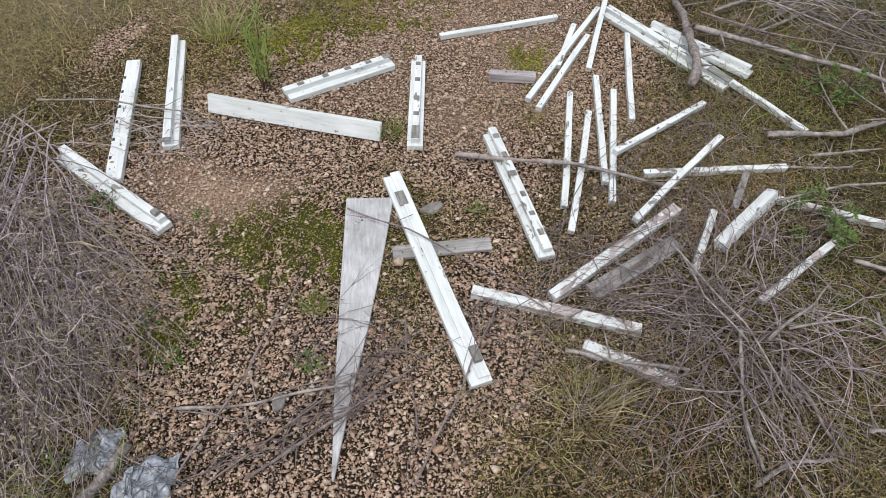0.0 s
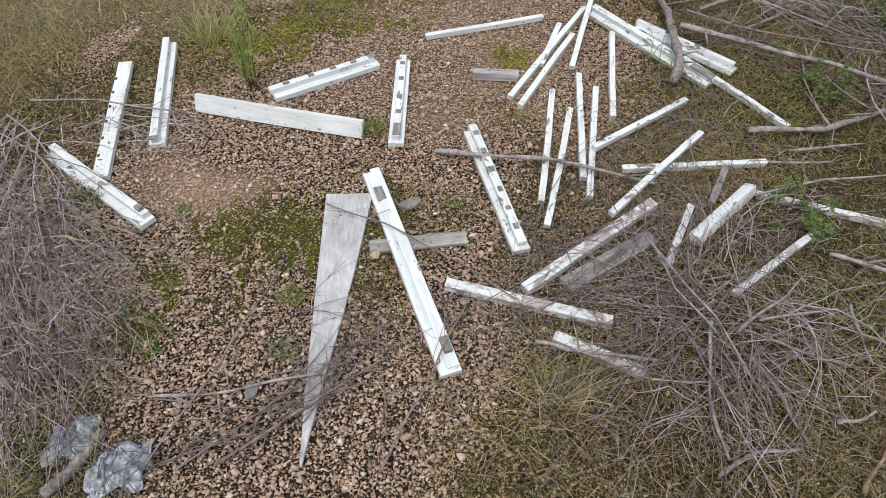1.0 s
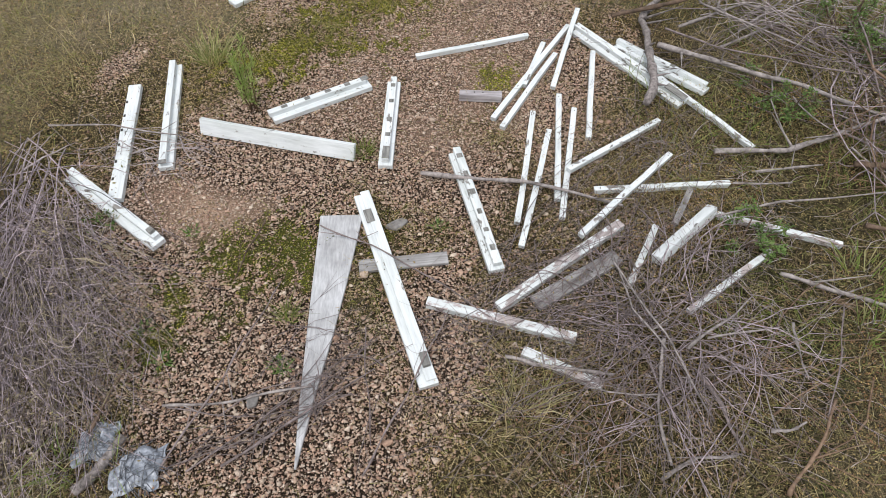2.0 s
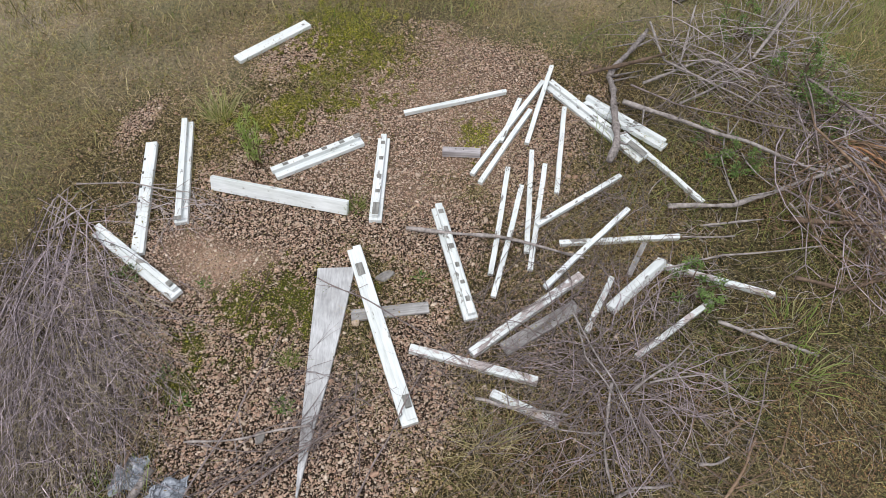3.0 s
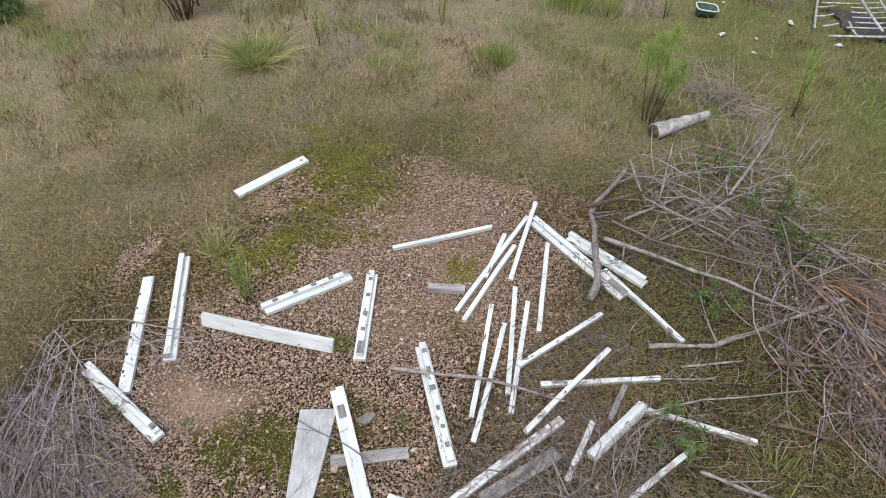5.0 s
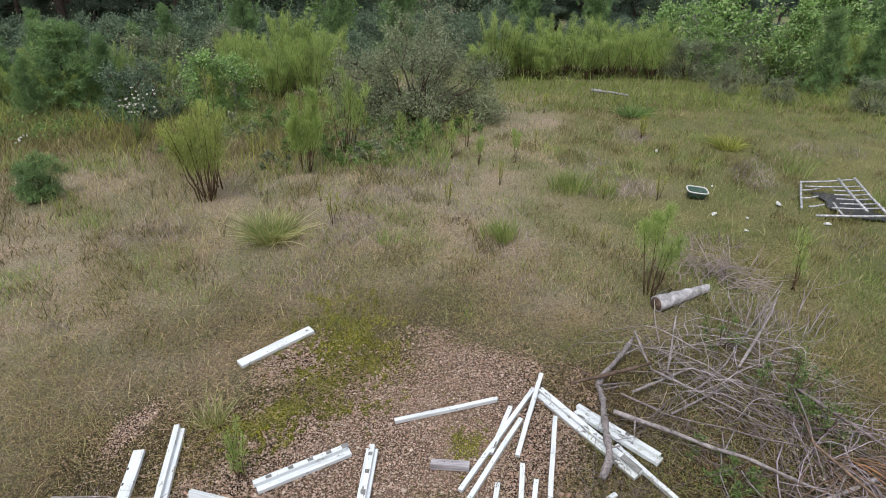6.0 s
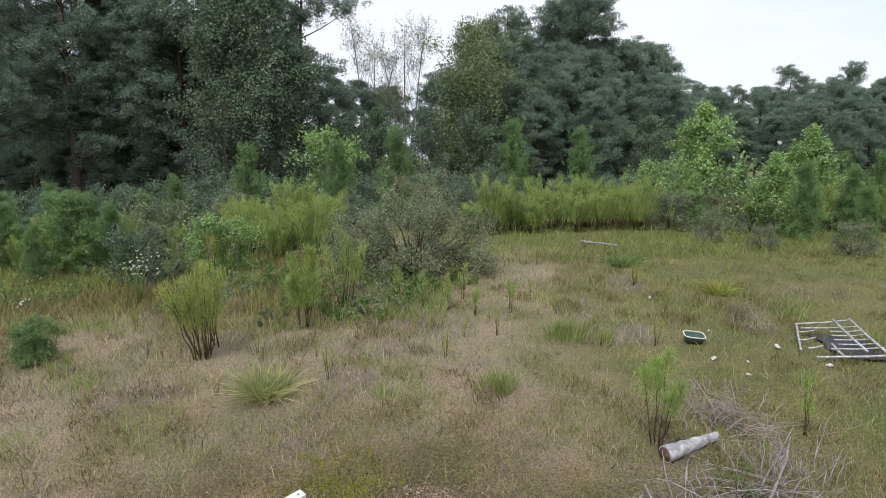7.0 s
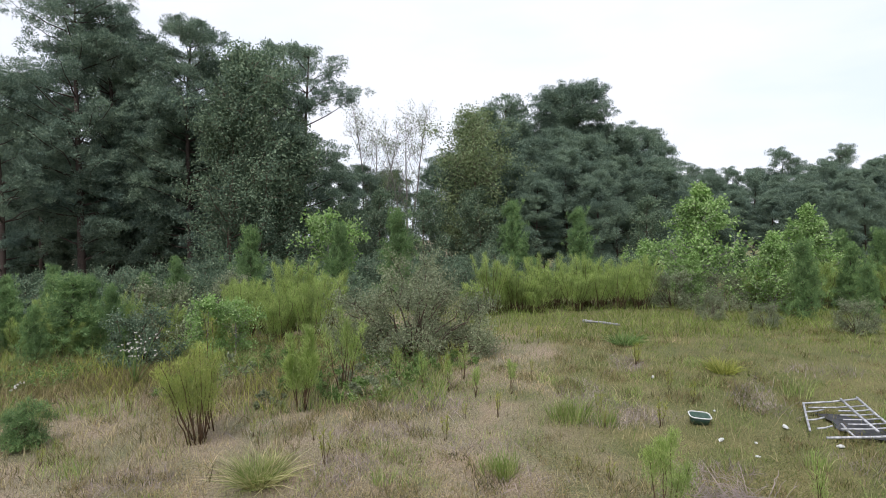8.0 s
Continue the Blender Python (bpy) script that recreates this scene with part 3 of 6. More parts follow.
rail((-0.08, 2.18), (0.29, 1.07), "long white deck rail resting on a grey board", strip=0.018, sw=0.052, st=0.011, ends=[(-0.36, -0.02, 0.09, 0.045, 0.003), (0.40, 0.0, 0.07, 0.035, 0.025)], la=0.022, lb=0.0, w=0.092)
rail((-1.145, 4.053), (-0.63, 4.525), "white painted plank lying in dry grass", st=0, w=0.095, ends=[(0.43, 0, 0.02, 0.02, 0.003)])
rail((1.34, 3.72), (1.91, 2.94), "weathered white deck rail with a broken grey end", "paint_worn", strip=0.015, ends=[(0.42, 0, 0.16, 0.045, 0.004)], roll=10)
rail((1.59, 3.53), (2.09, 3.05), "white deck rail beside a dead trunk, mouldy end", "paint_worn", strip=0.02, st=0.03, roll=-8, lift=0.01, spots=(-0.2, 0.1))
rail((1.33, 1.98), (0.63, 1.47), "pinkish-white worn rail half under twigs", "paint_bare", st=0, w=0.055, t=0.045)
rail((1.28, 1.78), (0.82, 1.50), "grey bare plank half buried in weeds", "grey_wood", st=0, w=0.085, t=0.03, lift=-0.008, name="old_plank")
rail((0.28, 1.51), (0.99, 1.30), "worn white plank running under dead twigs", "paint_bare", st=0, w=0.05, t=0.04)
rail((0.73, 1.24), (1.08, 1.06), "flaking white plank under the twig heap", "paint_bare", st=0, w=0.05, t=0.04, lift=-0.006)

WORN, CLEAN = "worn white square baluster lying on turf", "white square baluster lying on gravel"
for a, b, label, paint in (
        ((0.21, 3.43), (0.99, 3.66), CLEAN, "paint"), ((0.69, 2.82), (1.29, 3.77), CLEAN, "paint"), ((0.74, 2.74), (1.16, 3.45), CLEAN, "paint"),
        ((0.915, 3.13), (1.09, 3.57), WORN, "paint_worn"), ((1.42, 3.47), (1.26, 2.64), WORN, "paint_worn"),
        ((0.95, 2.87), (0.77, 2.00), WORN, "paint_worn"), ((1.03, 2.71), (0.78, 1.84), WORN, "paint_worn"), ((1.13, 3.03), (1.01, 2.16), WORN, "paint_worn"),
        ((1.21, 2.90), (1.02, 2.03), WORN, "paint_worn"), ((1.23, 2.23), (2.01, 2.27), WORN, "paint_worn"), ((1.82, 3.20), (2.24, 2.55), "long worn white baluster among dead branches", "paint_worn"),
        ((1.88, 2.04), (2.49, 1.83), "grey flaking baluster among green weeds", "paint_bare"), ((2.09, 1.79), (1.57, 1.44), "grey flaking baluster under twigs", "paint_bare"),
        ((1.77, 2.22), (1.63, 1.98), "short bare grey baluster stub", "grey_wood"), ((1.52, 1.965), (1.31, 1.60), "short flaking baluster in weeds", "paint_bare")):
    baluster(a, b, label, paint)
baluster((1.10, 3.11), (1.36, 3.87), "white baluster leaning on another baluster", "paint", la=0.0, lb=0.06)
baluster((1.72, 2.79), (1.09, 2.34), "white baluster resting across another", "paint_worn", la=0.0, lb=0.04)
baluster((1.71, 2.48), (1.09, 1.88), "worn baluster lying across another", "paint_worn", la=0.005, lb=0.02, lift=0.018)

# the thick post, grey boards
m, n = lay((1.86, 2.07), (1.47, 1.74), 0.03, 25)
post = part("newel_post", box_bm(-n / 2, n / 2, -0.029, 0.029, -0.029, 0.029, 0.006, 0.004, 77, 5), "paint_worn")
post.matrix_world = m
tagged(post, "thick white newel post with chipped end in weeds", "post")
part("broken_end", box_bm(-n / 2 - 0.012, -n / 2 + 0.001, -0.022, 0.026, -0.022, 0.022, 0.004), "patch", post, "splintered grey end")
for a, b, w, t, mat, label, name in (
        ((-0.07, 1.73), (0.39, 1.78), 0.075, 0.02, "grey_wood", "bare grey weathered board under a white rail", "grey_board"),
        ((0.49, 3.03), (0.76, 3.01), 0.055, 0.05, "block_wood", "short weathered grey timber block with nails", "timber_block")):
    m, n = lay(a, b, t / 2)
    ob = part(name, box_bm(-n / 2, n / 2, -w / 2, w / 2, -t / 2, t / 2, 0.004, 0.002, 5, 5), mat)
    ob.matrix_world = m
    tagged(ob, label, "board")
    for k in range(2):
        bmn = bmesh.new()
        bmesh.ops.create_cone(bmn, cap_ends=True, segments=7, radius1=0.004, radius2=0.004, depth=0.006)
        nl = part("nail", bmn, "notch", ob, "dark nail head")
        nl.location = (n * (0.05 - 0.2 * k), 0.006, t / 2 + 0.001)


def wedge_board():
    """The long tapering offcut."""
    out = [(-0.300, 2.06), (-0.068, 2.065), (-0.118, 1.67), (-0.167, 1.34), (-0.219, 1.05), (-0.268, 0.715), (-0.276, 0.715), (-0.288, 1.0), (-0.296, 1.5)]
    bm = bmesh.new()
    c = Vector((-0.2, 1.4, g1(-0.2, 1.4)))
    f = bm.faces.new([bm.verts.new(Vector((x, y, g1(x, y) + 0.022)) - c) for x, y in out])
    bm.normal_update()
    if f.normal.z < 0:
        f.normal_flip()
    e = bmesh.ops.extrude_face_region(bm, geom=[f])
    for v in e["geom"]:
        if isinstance(v, bmesh.types.BMVert):
            v.co.z -= 0.02
    bmesh.ops.recalc_face_normals(bm, faces=bm.faces)
    sharp = [k for k in bm.edges if len(k.link_faces) == 2 and k.calc_face_angle(0) > 1.0]
    bmesh.ops.bevel(bm, geom=sharp, offset=0.003, segments=1, affect="EDGES")
    ob = part("wedge_board", bm, "wedge_wood")
    ob.location = c
    tagged(ob, "long tapering silver-grey weathered board on gravel", "board")


wedge_board()


# ---------------------------------------------------------------- dead wood
def bent(points, lift, wob, seed, per=7):
    """A smooth, crooked line through plan points; lift: heights above the ground."""
    r = np.random.RandomState(seed)
    p = np.array(points, float)
    h = np.asarray(lift, float) if np.ndim(lift) else np.full(len(p), float(lift))
    k = np.linspace(0, len(p) - 1, (len(p) - 1) * per + 1)
    x, y, z = (np.interp(k, np.arange(len(p)), q) for q in (p[:, 0], p[:, 1], h))
    ph = r.uniform(0, 6, 4)
    x = x + wob * (np.sin(k * 2.1 + ph[0]) + 0.5 * np.sin(k * 5.3 + ph[1]))
    y = y + wob * (np.sin(k * 1.9 + ph[2]) + 0.5 * np.sin(k * 4.7 + ph[3]))
    return np.stack([x, y, gz(x, y) + z], -1)


def branch(points, lift, r0, r1, label, mat="bark", wob=0.008, sides=7, spurs=3, name="fallen_branch"):
    s = next_seed()
    rs = np.random.RandomState(s)
    line = bent(points, lift, wob, s)
    c = line[0].copy()
    root = empty(name, Matrix.Translation(c))
    rad = np.linspace(r0, r1, len(line)) * (1 + 0.17 * rs.normal(size=len(line)))
    fast("limb", *tube(line - c, rad, sides), mat, root, True)
    for k in range(spurs):
        i = rs.randint(2, len(line) - 2)
        d = unit(np.array([rs.normal(), rs.normal(), abs(rs.normal()) * 0.5]))
        L = rs.uniform(0.06, 0.3) * (r0 / 0.015) ** 0.5
        q = line[i] - c + np.linspace(0, 1, 5)[:, None] * d * L
        q[:, 2] = np.maximum(q[:, 2], gz(q[:, 0] + c[0], q[:, 1] + c[1]) - c[2] + 0.006)
        fast("side_twig", *tube(q, np.linspace(rad[i] * 0.5, 0.0015, 5), 5), mat, root, True)
    tagged(root, label, "branch", "fallen branches")
    return root


branch([(0.25, 2.34), (0.81, 2.24), (1.36, 2.08)], [0.05, 0.075, 0.05], 0.014, 0.008, "straight grey stick lying across the balusters")
branch([(1.99, 2.49), (2.41, 2.50), (2.66, 2.57), (2.96, 2.65), (3.38, 2.78)], [0.04, 0.05, 0.07, 0.10, 0.16], 0.019, 0.013, "thick smooth grey fallen branch", spurs=4)
branch([(1.86, 3.46), (2.36, 3.17), (2.64, 3.01), (3.11, 2.70), (3.58, 2.48)], [0.08, 0.09, 0.11, 0.10, 0.08], 0.018, 0.008, "long curving grey dead branch", spurs=5)
branch([(1.62, 2.85), (1.75, 3.30), (1.82, 3.70), (2.0, 4.08), (2.18, 4.30)], [0.11, 0.13, 0.10, 0.08, 0.10], 0.026, 0.020, "rough grey dead trunk with flaking bark", "old_bark", spurs=8, wob=0.026, sides=11)
branch([(1.56, 3.67), (2.23, 3.89)], [0.15, 0.17], 0.018, 0.012, "brown dead limb propped on the trunk", "bark_dark", spurs=1)
branch([(2.21, 4.35), (2.25, 3.87), (2.57, 3.63), (2.95, 3.33)], [0.14, 0.12, 0.1, 0.08], 0.010, 0.005, "forked pale grey dead branch", spurs=4)
branch([(3.65, 4.77), (3.52, 4.57), (2.97, 3.94)], [0.25, 0.18, 0.10], 0.008, 0.014, "thin leaning grey branch", spurs=2)
branch([(2.06, 3.69), (2.59, 3.94), (2.96, 3.81)], [0.06, 0.08, 0.06], 0.013, 0.006, "crooked pale dead branch", spurs=3)
branch([(2.30, 3.47), (2.83, 3.76)], [0.05, 0.06], 0.011, 0.007, "short pale grey dead branch", spurs=2)
branch([(2.61, 4.43), (2.37, 3.89)], [0.22, 0.08], 0.006, 0.008, "thin upright pale twig", spurs=2)
branch([(2.16, 2.34), (2.59, 2.37)], [0.03, 0.05], 0.010, 0.006, "short grey stick in the grass")
branch([(2.09, 1.64), (2.37, 1.52), (2.62, 1.42)], [0.03, 0.04, 0.03], 0.014, 0.008, "crooked pale fallen branch in green weeds")
branch([(-0.89, 1.00), (-0.59, 1.01), (-0.23, 1.05)], [0.02, 0.03, 0.06], 0.007, 0.005, "pale broken stick across the gravel")
branch([(-0.59, 0.72), (-0.34, 0.89), (0.05, 1.15)], [0.02, 0.05, 0.04], 0.0071, 0.0034, "thin brown stick crossing the grey board", "twig_mid", spurs=5)
branch([(-0.84, 0.71), (-0.63, 1.11), (-0.53, 1.39), (-0.46, 1.62)], [0.03, 0.06, 0.06, 0.03], 0.0057, 0.0027, "long thin dark stick on gravel", "twig_mid", spurs=3)
branch([(-1.15, 0.86), (-1.10, 1.08), (-1.04, 1.27)], [0.06, 0.08, 0.06], 0.008, 0.004, "dark stick among dead weeds", "bark_dark", spurs=2)
branch([(0.0, 0.67), (0.16, 0.93), (0.29, 1.21), (0.38, 1.43)], [0.03, 0.08, 0.09, 0.06], 0.0051, 0.0023, "slender brown twig across the gravel", "twig_mid", spurs=4)
branch([(-0.01, 1.38), (0.0, 1.07), (0.04, 0.80)], [0.03, 0.03, 0.02], 0.0033, 0.0024, "thin bent twig beside the white rail", "twig_mid", spurs=2)
branch([(-0.29, 1.97), (-0.01, 1.78), (0.35, 1.58), (0.58, 1.41)], [0.05, 0.1, 0.07, 0.05], 0.0043, 0.0036, "thin twig lying over the rail and board", "twig_mid", spurs=5)
branch([(1.25, 0.64), (1.42, 0.71), (1.59, 0.74)], [0.03, 0.04, 0.03], 0.010, 0.006, "pale grey broken branch on turf")
branch([(1.37, 1.24), (1.30, 0.95), (1.30, 0.69)], [0.10, 0.06, 0.03], 0.009, 0.006, "grey dead stem running out of the twig heap")
branch([(0.63, 1.18), (0.82, 1.14), (1.13, 1.09)], [0.05, 0.06, 0.07], 0.011, 0.007, "weathered stick beside a flaking plank")
branch([(-1.96, 2.68), (-1.58, 2.69), (-1.18, 2.61), (-0.96, 2.52)], [0.10, 0.10, 0.09, 0.03], 0.006, 0.002, "thin grey stick lying across two rails", spurs=5)
branch([(1.94, 2.27), (2.38, 2.26)], [0.03, 0.03], 0.007, 0.005, "short pale stick in dry grass")
branch([(-0.60, 2.03), (-0.65, 1.81), (-0.68, 1.63)], [0.03, 0.04, 0.03], 0.005, 0.003, "thin dark stick on moss", "bark_dark")
branch([(1.85, 2.00), (2.24, 2.08), (2.88, 2.12)], [0.05, 0.08, 0.1], 0.007, 0.004, "long thin branch over green weeds", spurs=4)
branch([(2.63, 1.91), (2.88, 1.82), (3.26, 1.90)], [0.08, 0.08, 0.1], 0.014, 0.010, "dark weathered branch at the brush pile", "bark_dark", spurs=3)
branch([(3.13, 1.59), (3.38, 2.06), (3.34, 2.53), (3.14, 3.10), (3.25, 3.58)], [0.12, 0.16, 0.18, 0.15, 0.1], 0.013, 0.007, "long brown arching stem over the brush pile", "twig_red", spurs=6)
branch([(3.05, 2.55), (3.25, 2.1), (3.35, 1.6)], [0.06, 0.14, 0.18], 0.018, 0.012, "thick purplish-brown dead stem in the brush", "twig_red", spurs=5)
branch([(2.75, 2.35), (3.2, 2.25), (3.75, 2.35)], [0.08, 0.14, 0.2], 0.016, 0.009, "dark bent limb in the brush pile", "bark_dark", spurs=5)
branch([(2.48, 3.67), (2.92, 4.02), (3.93, 5.21)], [0.05, 0.06, 0.08], 0.010, 0.005, "long straight grey dead branch", spurs=4)

branch([(3.32, 3.70), (3.53, 3.26), (3.75, 2.89)], [0.10, 0.14, 0.12], 0.013, 0.008, "grey-brown limb along the brush pile", "twig_mid", spurs=6)
branch([(3.22, 3.60), (3.19, 3.23), (3.06, 2.67)], [0.20, 0.16, 0.10], 0.007, 0.004, "thin grey stem bent over weeds", "twig_mid", spurs=3)
branch([(3.35, 3.07), (3.28, 2.89), (3.09, 2.67)], [0.16, 0.15, 0.10], 0.006, 0.004, "thin crooked pale stem in weeds", spurs=2)
branch([(2.54, 3.14), (2.42, 2.88), (2.45, 2.52)], [0.05, 0.10, 0.05], 0.005, 0.003, "thin curling pale stem in green weeds", spurs=1)
branch([(2.59, 2.93), (2.63, 2.73), (2.72, 2.59)], [0.08, 0.10, 0.09], 0.005, 0.003, "thin curling grey stem in green weeds", spurs=1)
branch([(1.96, 3.67), (2.23, 3.43), (2.60, 3.30), (2.87, 3.17), (3.23, 3.07)], [0.06, 0.09, 0.09, 0.10, 0.10], 0.007, 0.004, "long thin knotted dead stem", "twig_mid", spurs=5)
branch([(2.77, 2.49), (2.86, 2.25), (2.89, 2.09)], [0.08, 0.10, 0.06], 0.008, 0.004, "forked grey stem below the thick branch", spurs=3)
branch([(2.74, 2.67), (2.91, 2.41), (3.11, 2.30), (3.35, 2.25)], [0.07, 0.12, 0.12, 0.10], 0.008, 0.004, "grey stem crossing the thick branch", "twig_mid", spurs=4)
branch([(1.51, 1.12), (1.59, 0.92), (1.63, 0.73)], [0.05, 0.05, 0.03], 0.010, 0.006, "dark bent branch under the twig tangle", "twig_mid", spurs=2)
branch([(1.77, 0.83), (1.81, 0.82), (1.93, 0.86)], [0.03, 0.05, 0.06], 0.012, 0.004, "broken branch with a pale bare end", spurs=2)
branch([(1.76, 0.56), (1.86, 0.67), (1.97, 0.80), (2.10, 0.95)], [0.03, 0.06, 0.07, 0.05], 0.009, 0.006, "reddish bent branch on low weeds", "twig_red", spurs=3)
branch([(2.32, 1.44), (2.18, 1.15), (2.03, 0.86)], [0.05, 0.10, 0.05], 0.004, 0.003, "thin upright brown stem in weeds", "twig_mid", spurs=2)
branch([(1.59, 1.24), (1.93, 1.27)], [0.10, 0.12], 0.006, 0.003, "straight pale twig on the tangle", spurs=1)
branch([(1.48, 1.19), (1.72, 1.35), (1.90, 1.50)], [0.10, 0.11, 0.06], 0.007, 0.003, "brushy grey twig with many spurs", spurs=7)
branch([(1.22, 1.68), (1.37, 1.23), (1.51, 0.91)], [0.08, 0.16, 0.05], 0.006, 0.004, "long pale stem over the tangle", spurs=6)
branch([(1.35, 1.16), (1.24, 1.36), (1.25, 1.78)], [0.14, 0.15, 0.06], 0.005, 0.003, "thin pale stem fanning from the tangle", spurs=5)
branch([(1.48, 1.17), (1.70, 1.10), (1.92, 1.06)], [0.12, 0.10, 0.05], 0.005, 0.003, "thin dark twig over low weeds", "twig_mid", spurs=4)
branch([(1.31, 0.98), (1.08, 1.01), (0.96, 1.07)], [0.07, 0.06, 0.04], 0.004, 0.003, "thin pale curving twig on turf", spurs=3)
branch([(2.03, 1.32), (2.00, 1.16), (2.00, 1.06)], [0.08, 0.08, 0.05], 0.005, 0.003, "twiggy grey sprig on low weeds", spurs=8)


def heap(name, label, count, starts, ends, spreadxy, height, rad, mat, seed, fork=1.0, sides=4, wig=0.007, bow=0.10, cut=0.0, stray=0.8):
    """A tangle of dead stems from about starts to about ends (plan points). Up to 300 stems are parts; more stay joined."""
    rs = np.random.RandomState(seed)
    joined = count > 300
    c = np.array([*np.mean(np.array(starts), 0), 0.0])
    c[2] = g1(c[0], c[1])
    root = None if joined else empty(name, Matrix.Translation(c))
    h = Heap()
    for k in range(count):
        if not joined:
            h = Heap()
        a = np.array(starts[rs.randint(len(starts))]) + rs.normal(size=2) * spreadxy[0]
        b = np.array(ends[rs.randint(len(ends))]) + rs.normal(size=2) * spreadxy[1]
        a = a + (b - a) * rs.uniform(0, cut)
        n = 8
        u = np.linspace(0, 1, n)[:, None]
        p = a + (b - a) * u
        d = b - a
        side = np.array([-d[1], d[0]])
        p = p + side * rs.normal() * bow * np.sin(u * math.pi) + np.cumsum(rs.normal(size=(n, 2)), 0) * wig
        top = height * rs.uniform(0.1, 1.0)
        z = gz(p[:, 0], p[:, 1]) + 0.008 + top * np.sin(np.clip(u[:, 0] * 2.6 + 0.25, 0, math.pi)) * rs.uniform(0.6, 1.1) + np.abs(rs.normal(size=n)) * 0.006
        q = np.column_stack([p, z]) - c
        r0 = rad * min(math.exp(rs.normal() * 0.5), 1.8)
        h.add(*tube(q, np.linspace(r0, r0 * 0.3, n), sides))
        forks = []
        for _ in range(rs.poisson(fork)):
            i = rs.randint(2, n - 1)
            w = unit(np.array([*(d / (np.linalg.norm(d) + 1e-6) + rs.normal(size=2) * stray), rs.normal() * 0.3 + 0.1]))
            L = rs.uniform(0.08, 0.35)
            t = q[i] + w * np.linspace(0, L, 4)[:, None] + rs.normal(size=(4, 3)) * 0.006
            t[:, 2] = np.maximum(t[:, 2], gz(t[:, 0] + c[0], t[:, 1] + c[1]) - c[2] + 0.004)
            t[0] = q[i]
            forks.append(tube(t, np.linspace(r0 * 0.6, r0 * 0.2, 4), 3))
        if joined:
            for k2 in forks:
                h.add(*k2)
        else:
            tw = h.make("twig", mat, root, True)
            for k2 in forks:
                fast("side_twig", *k2, mat, tw, True)
    if joined:
        root = h.make(name, mat, smooth=True)
        root.location = c
        tagged(root, kind="stuff")
    tagged(root, label, "brush")
    return root


heap("dead_weed_heap", "heap of lilac-grey dead weed stems", 400, [(-2.14, 2.50), (-2.0, 2.36), (-2.25, 2.35), (-1.9, 2.2), (-2.35, 2.1), (-1.95, 1.8)],
     [(-2.0, 0.95), (-1.8, 0.9), (-1.5, 0.85), (-1.3, 1.0), (-1.75, 0.6), (-1.5, 0.65), (-2.2, 0.8), (-1.25, 1.2), (-1.15, 1.25), (-1.15, 1.5), (-1.25, 0.75)], (0.15, 0.20), 0.12, 0.0017, "lilac_twig", 21, 2.4, 3, 0.014, 0.15, 0.8, 0.5)
heap("dead_weed_straw", "straw-coloured dead stems and leaves in the weed heap", 301, [(-2.1, 2.3), (-1.9, 2.0), (-1.7, 1.6), (-2.0, 1.5)],
     [(-1.9, 0.8), (-1.6, 0.75), (-1.35, 0.9), (-1.2, 1.2), (-1.25, 1.5), (-1.75, 0.55)], (0.16, 0.18), 0.12, 0.0019, "straw_twig", 35, 2.2, 3, 0.012, 0.08, 0.85, 0.5)
heap("dead_weed_stubs", "broken grey stubs at the head of the weed heap", 8, [(-2.08, 2.45), (-1.98, 2.4), (-1.85, 2.3)], [(-2.1, 2.75), (-2.0, 2.7), (-1.85, 2.62)], (0.07, 0.05), 0.04, 0.0042, "twig", 22, 0.2, 5, 0.003, 0.02)
heap("dead_weed_heap", "long pale dead stems over the weed heap", 60, [(-2.1, 2.5), (-1.95, 2.3), (-1.85, 2.2), (-2.2, 2.2)], [(-1.85, 0.8), (-1.5, 0.85), (-1.25, 1.1), (-1.2, 1.5), (-2.1, 0.9), (-1.45, 0.65)], (0.12, 0.16), 0.15, 0.0027, "lilac_twig", 31, 2.0, 4, 0.010, 0.09)
def curls(name, label, count, box, density, length, rad, mat, seed, rise):
    """Short curled bits of dead stem lying at all angles."""
    rs = np.random.RandomState(seed)
    h = Heap()
    done = 0
    while done < count:
        x, y = rs.uniform(box[0], box[1]), rs.uniform(box[2], box[3])
        if rs.uniform() > float(density(np.array(x), np.array(y))):
            continue
        done += 1
        n = 6
        a = rs.uniform(0, 6.3) + np.cumsum(rs.normal(size=n) * 0.28 + rs.normal() * 0.2)
        step = length * rs.uniform(0.5, 1.6) / n
        px, py = x + np.cumsum(np.cos(a)) * step, y + np.cumsum(np.sin(a)) * step
        u = np.linspace(0, 1, n)
        z = gz(px, py) + 0.006 + rise * rs.uniform(0, 1) + rise * 0.35 * rs.normal() * u + 0.3 * length * rs.uniform(-0.1, 0.5) * np.sin(u * math.pi)
        r = rad * rs.uniform(0.6, 1.4)
        h.add(*tube(np.stack([px, py, np.maximum(z, gz(px, py) + 0.004)], -1), np.linspace(r, r * 0.4, n), 3))
    tagged(h.make(name, mat, None, True), label, "dead stems", kind="stuff")


in_heap = lambda x, y: np.clip(1.8 * blob(x, y, -1.75, 1.35, 0.52, 0.80, 0.25), 0, 1) * np.clip(0.6 + 0.7 * wave(x, y, 6, 71), 0.1, 1)
HEAP = (-2.75, -1.0, 0.4, 2.5)
curls("dead_weed_bits", "curled lilac-grey bits of dead weed in the heap", 900, HEAP, in_heap, 0.12, 0.0017, "lilac_twig", 441, 0.13)
curls("dead_weed_bits", "curled straw-coloured bits of dead weed in the heap", 650, HEAP, in_heap, 0.11, 0.0019, "straw_twig", 442, 0.12)
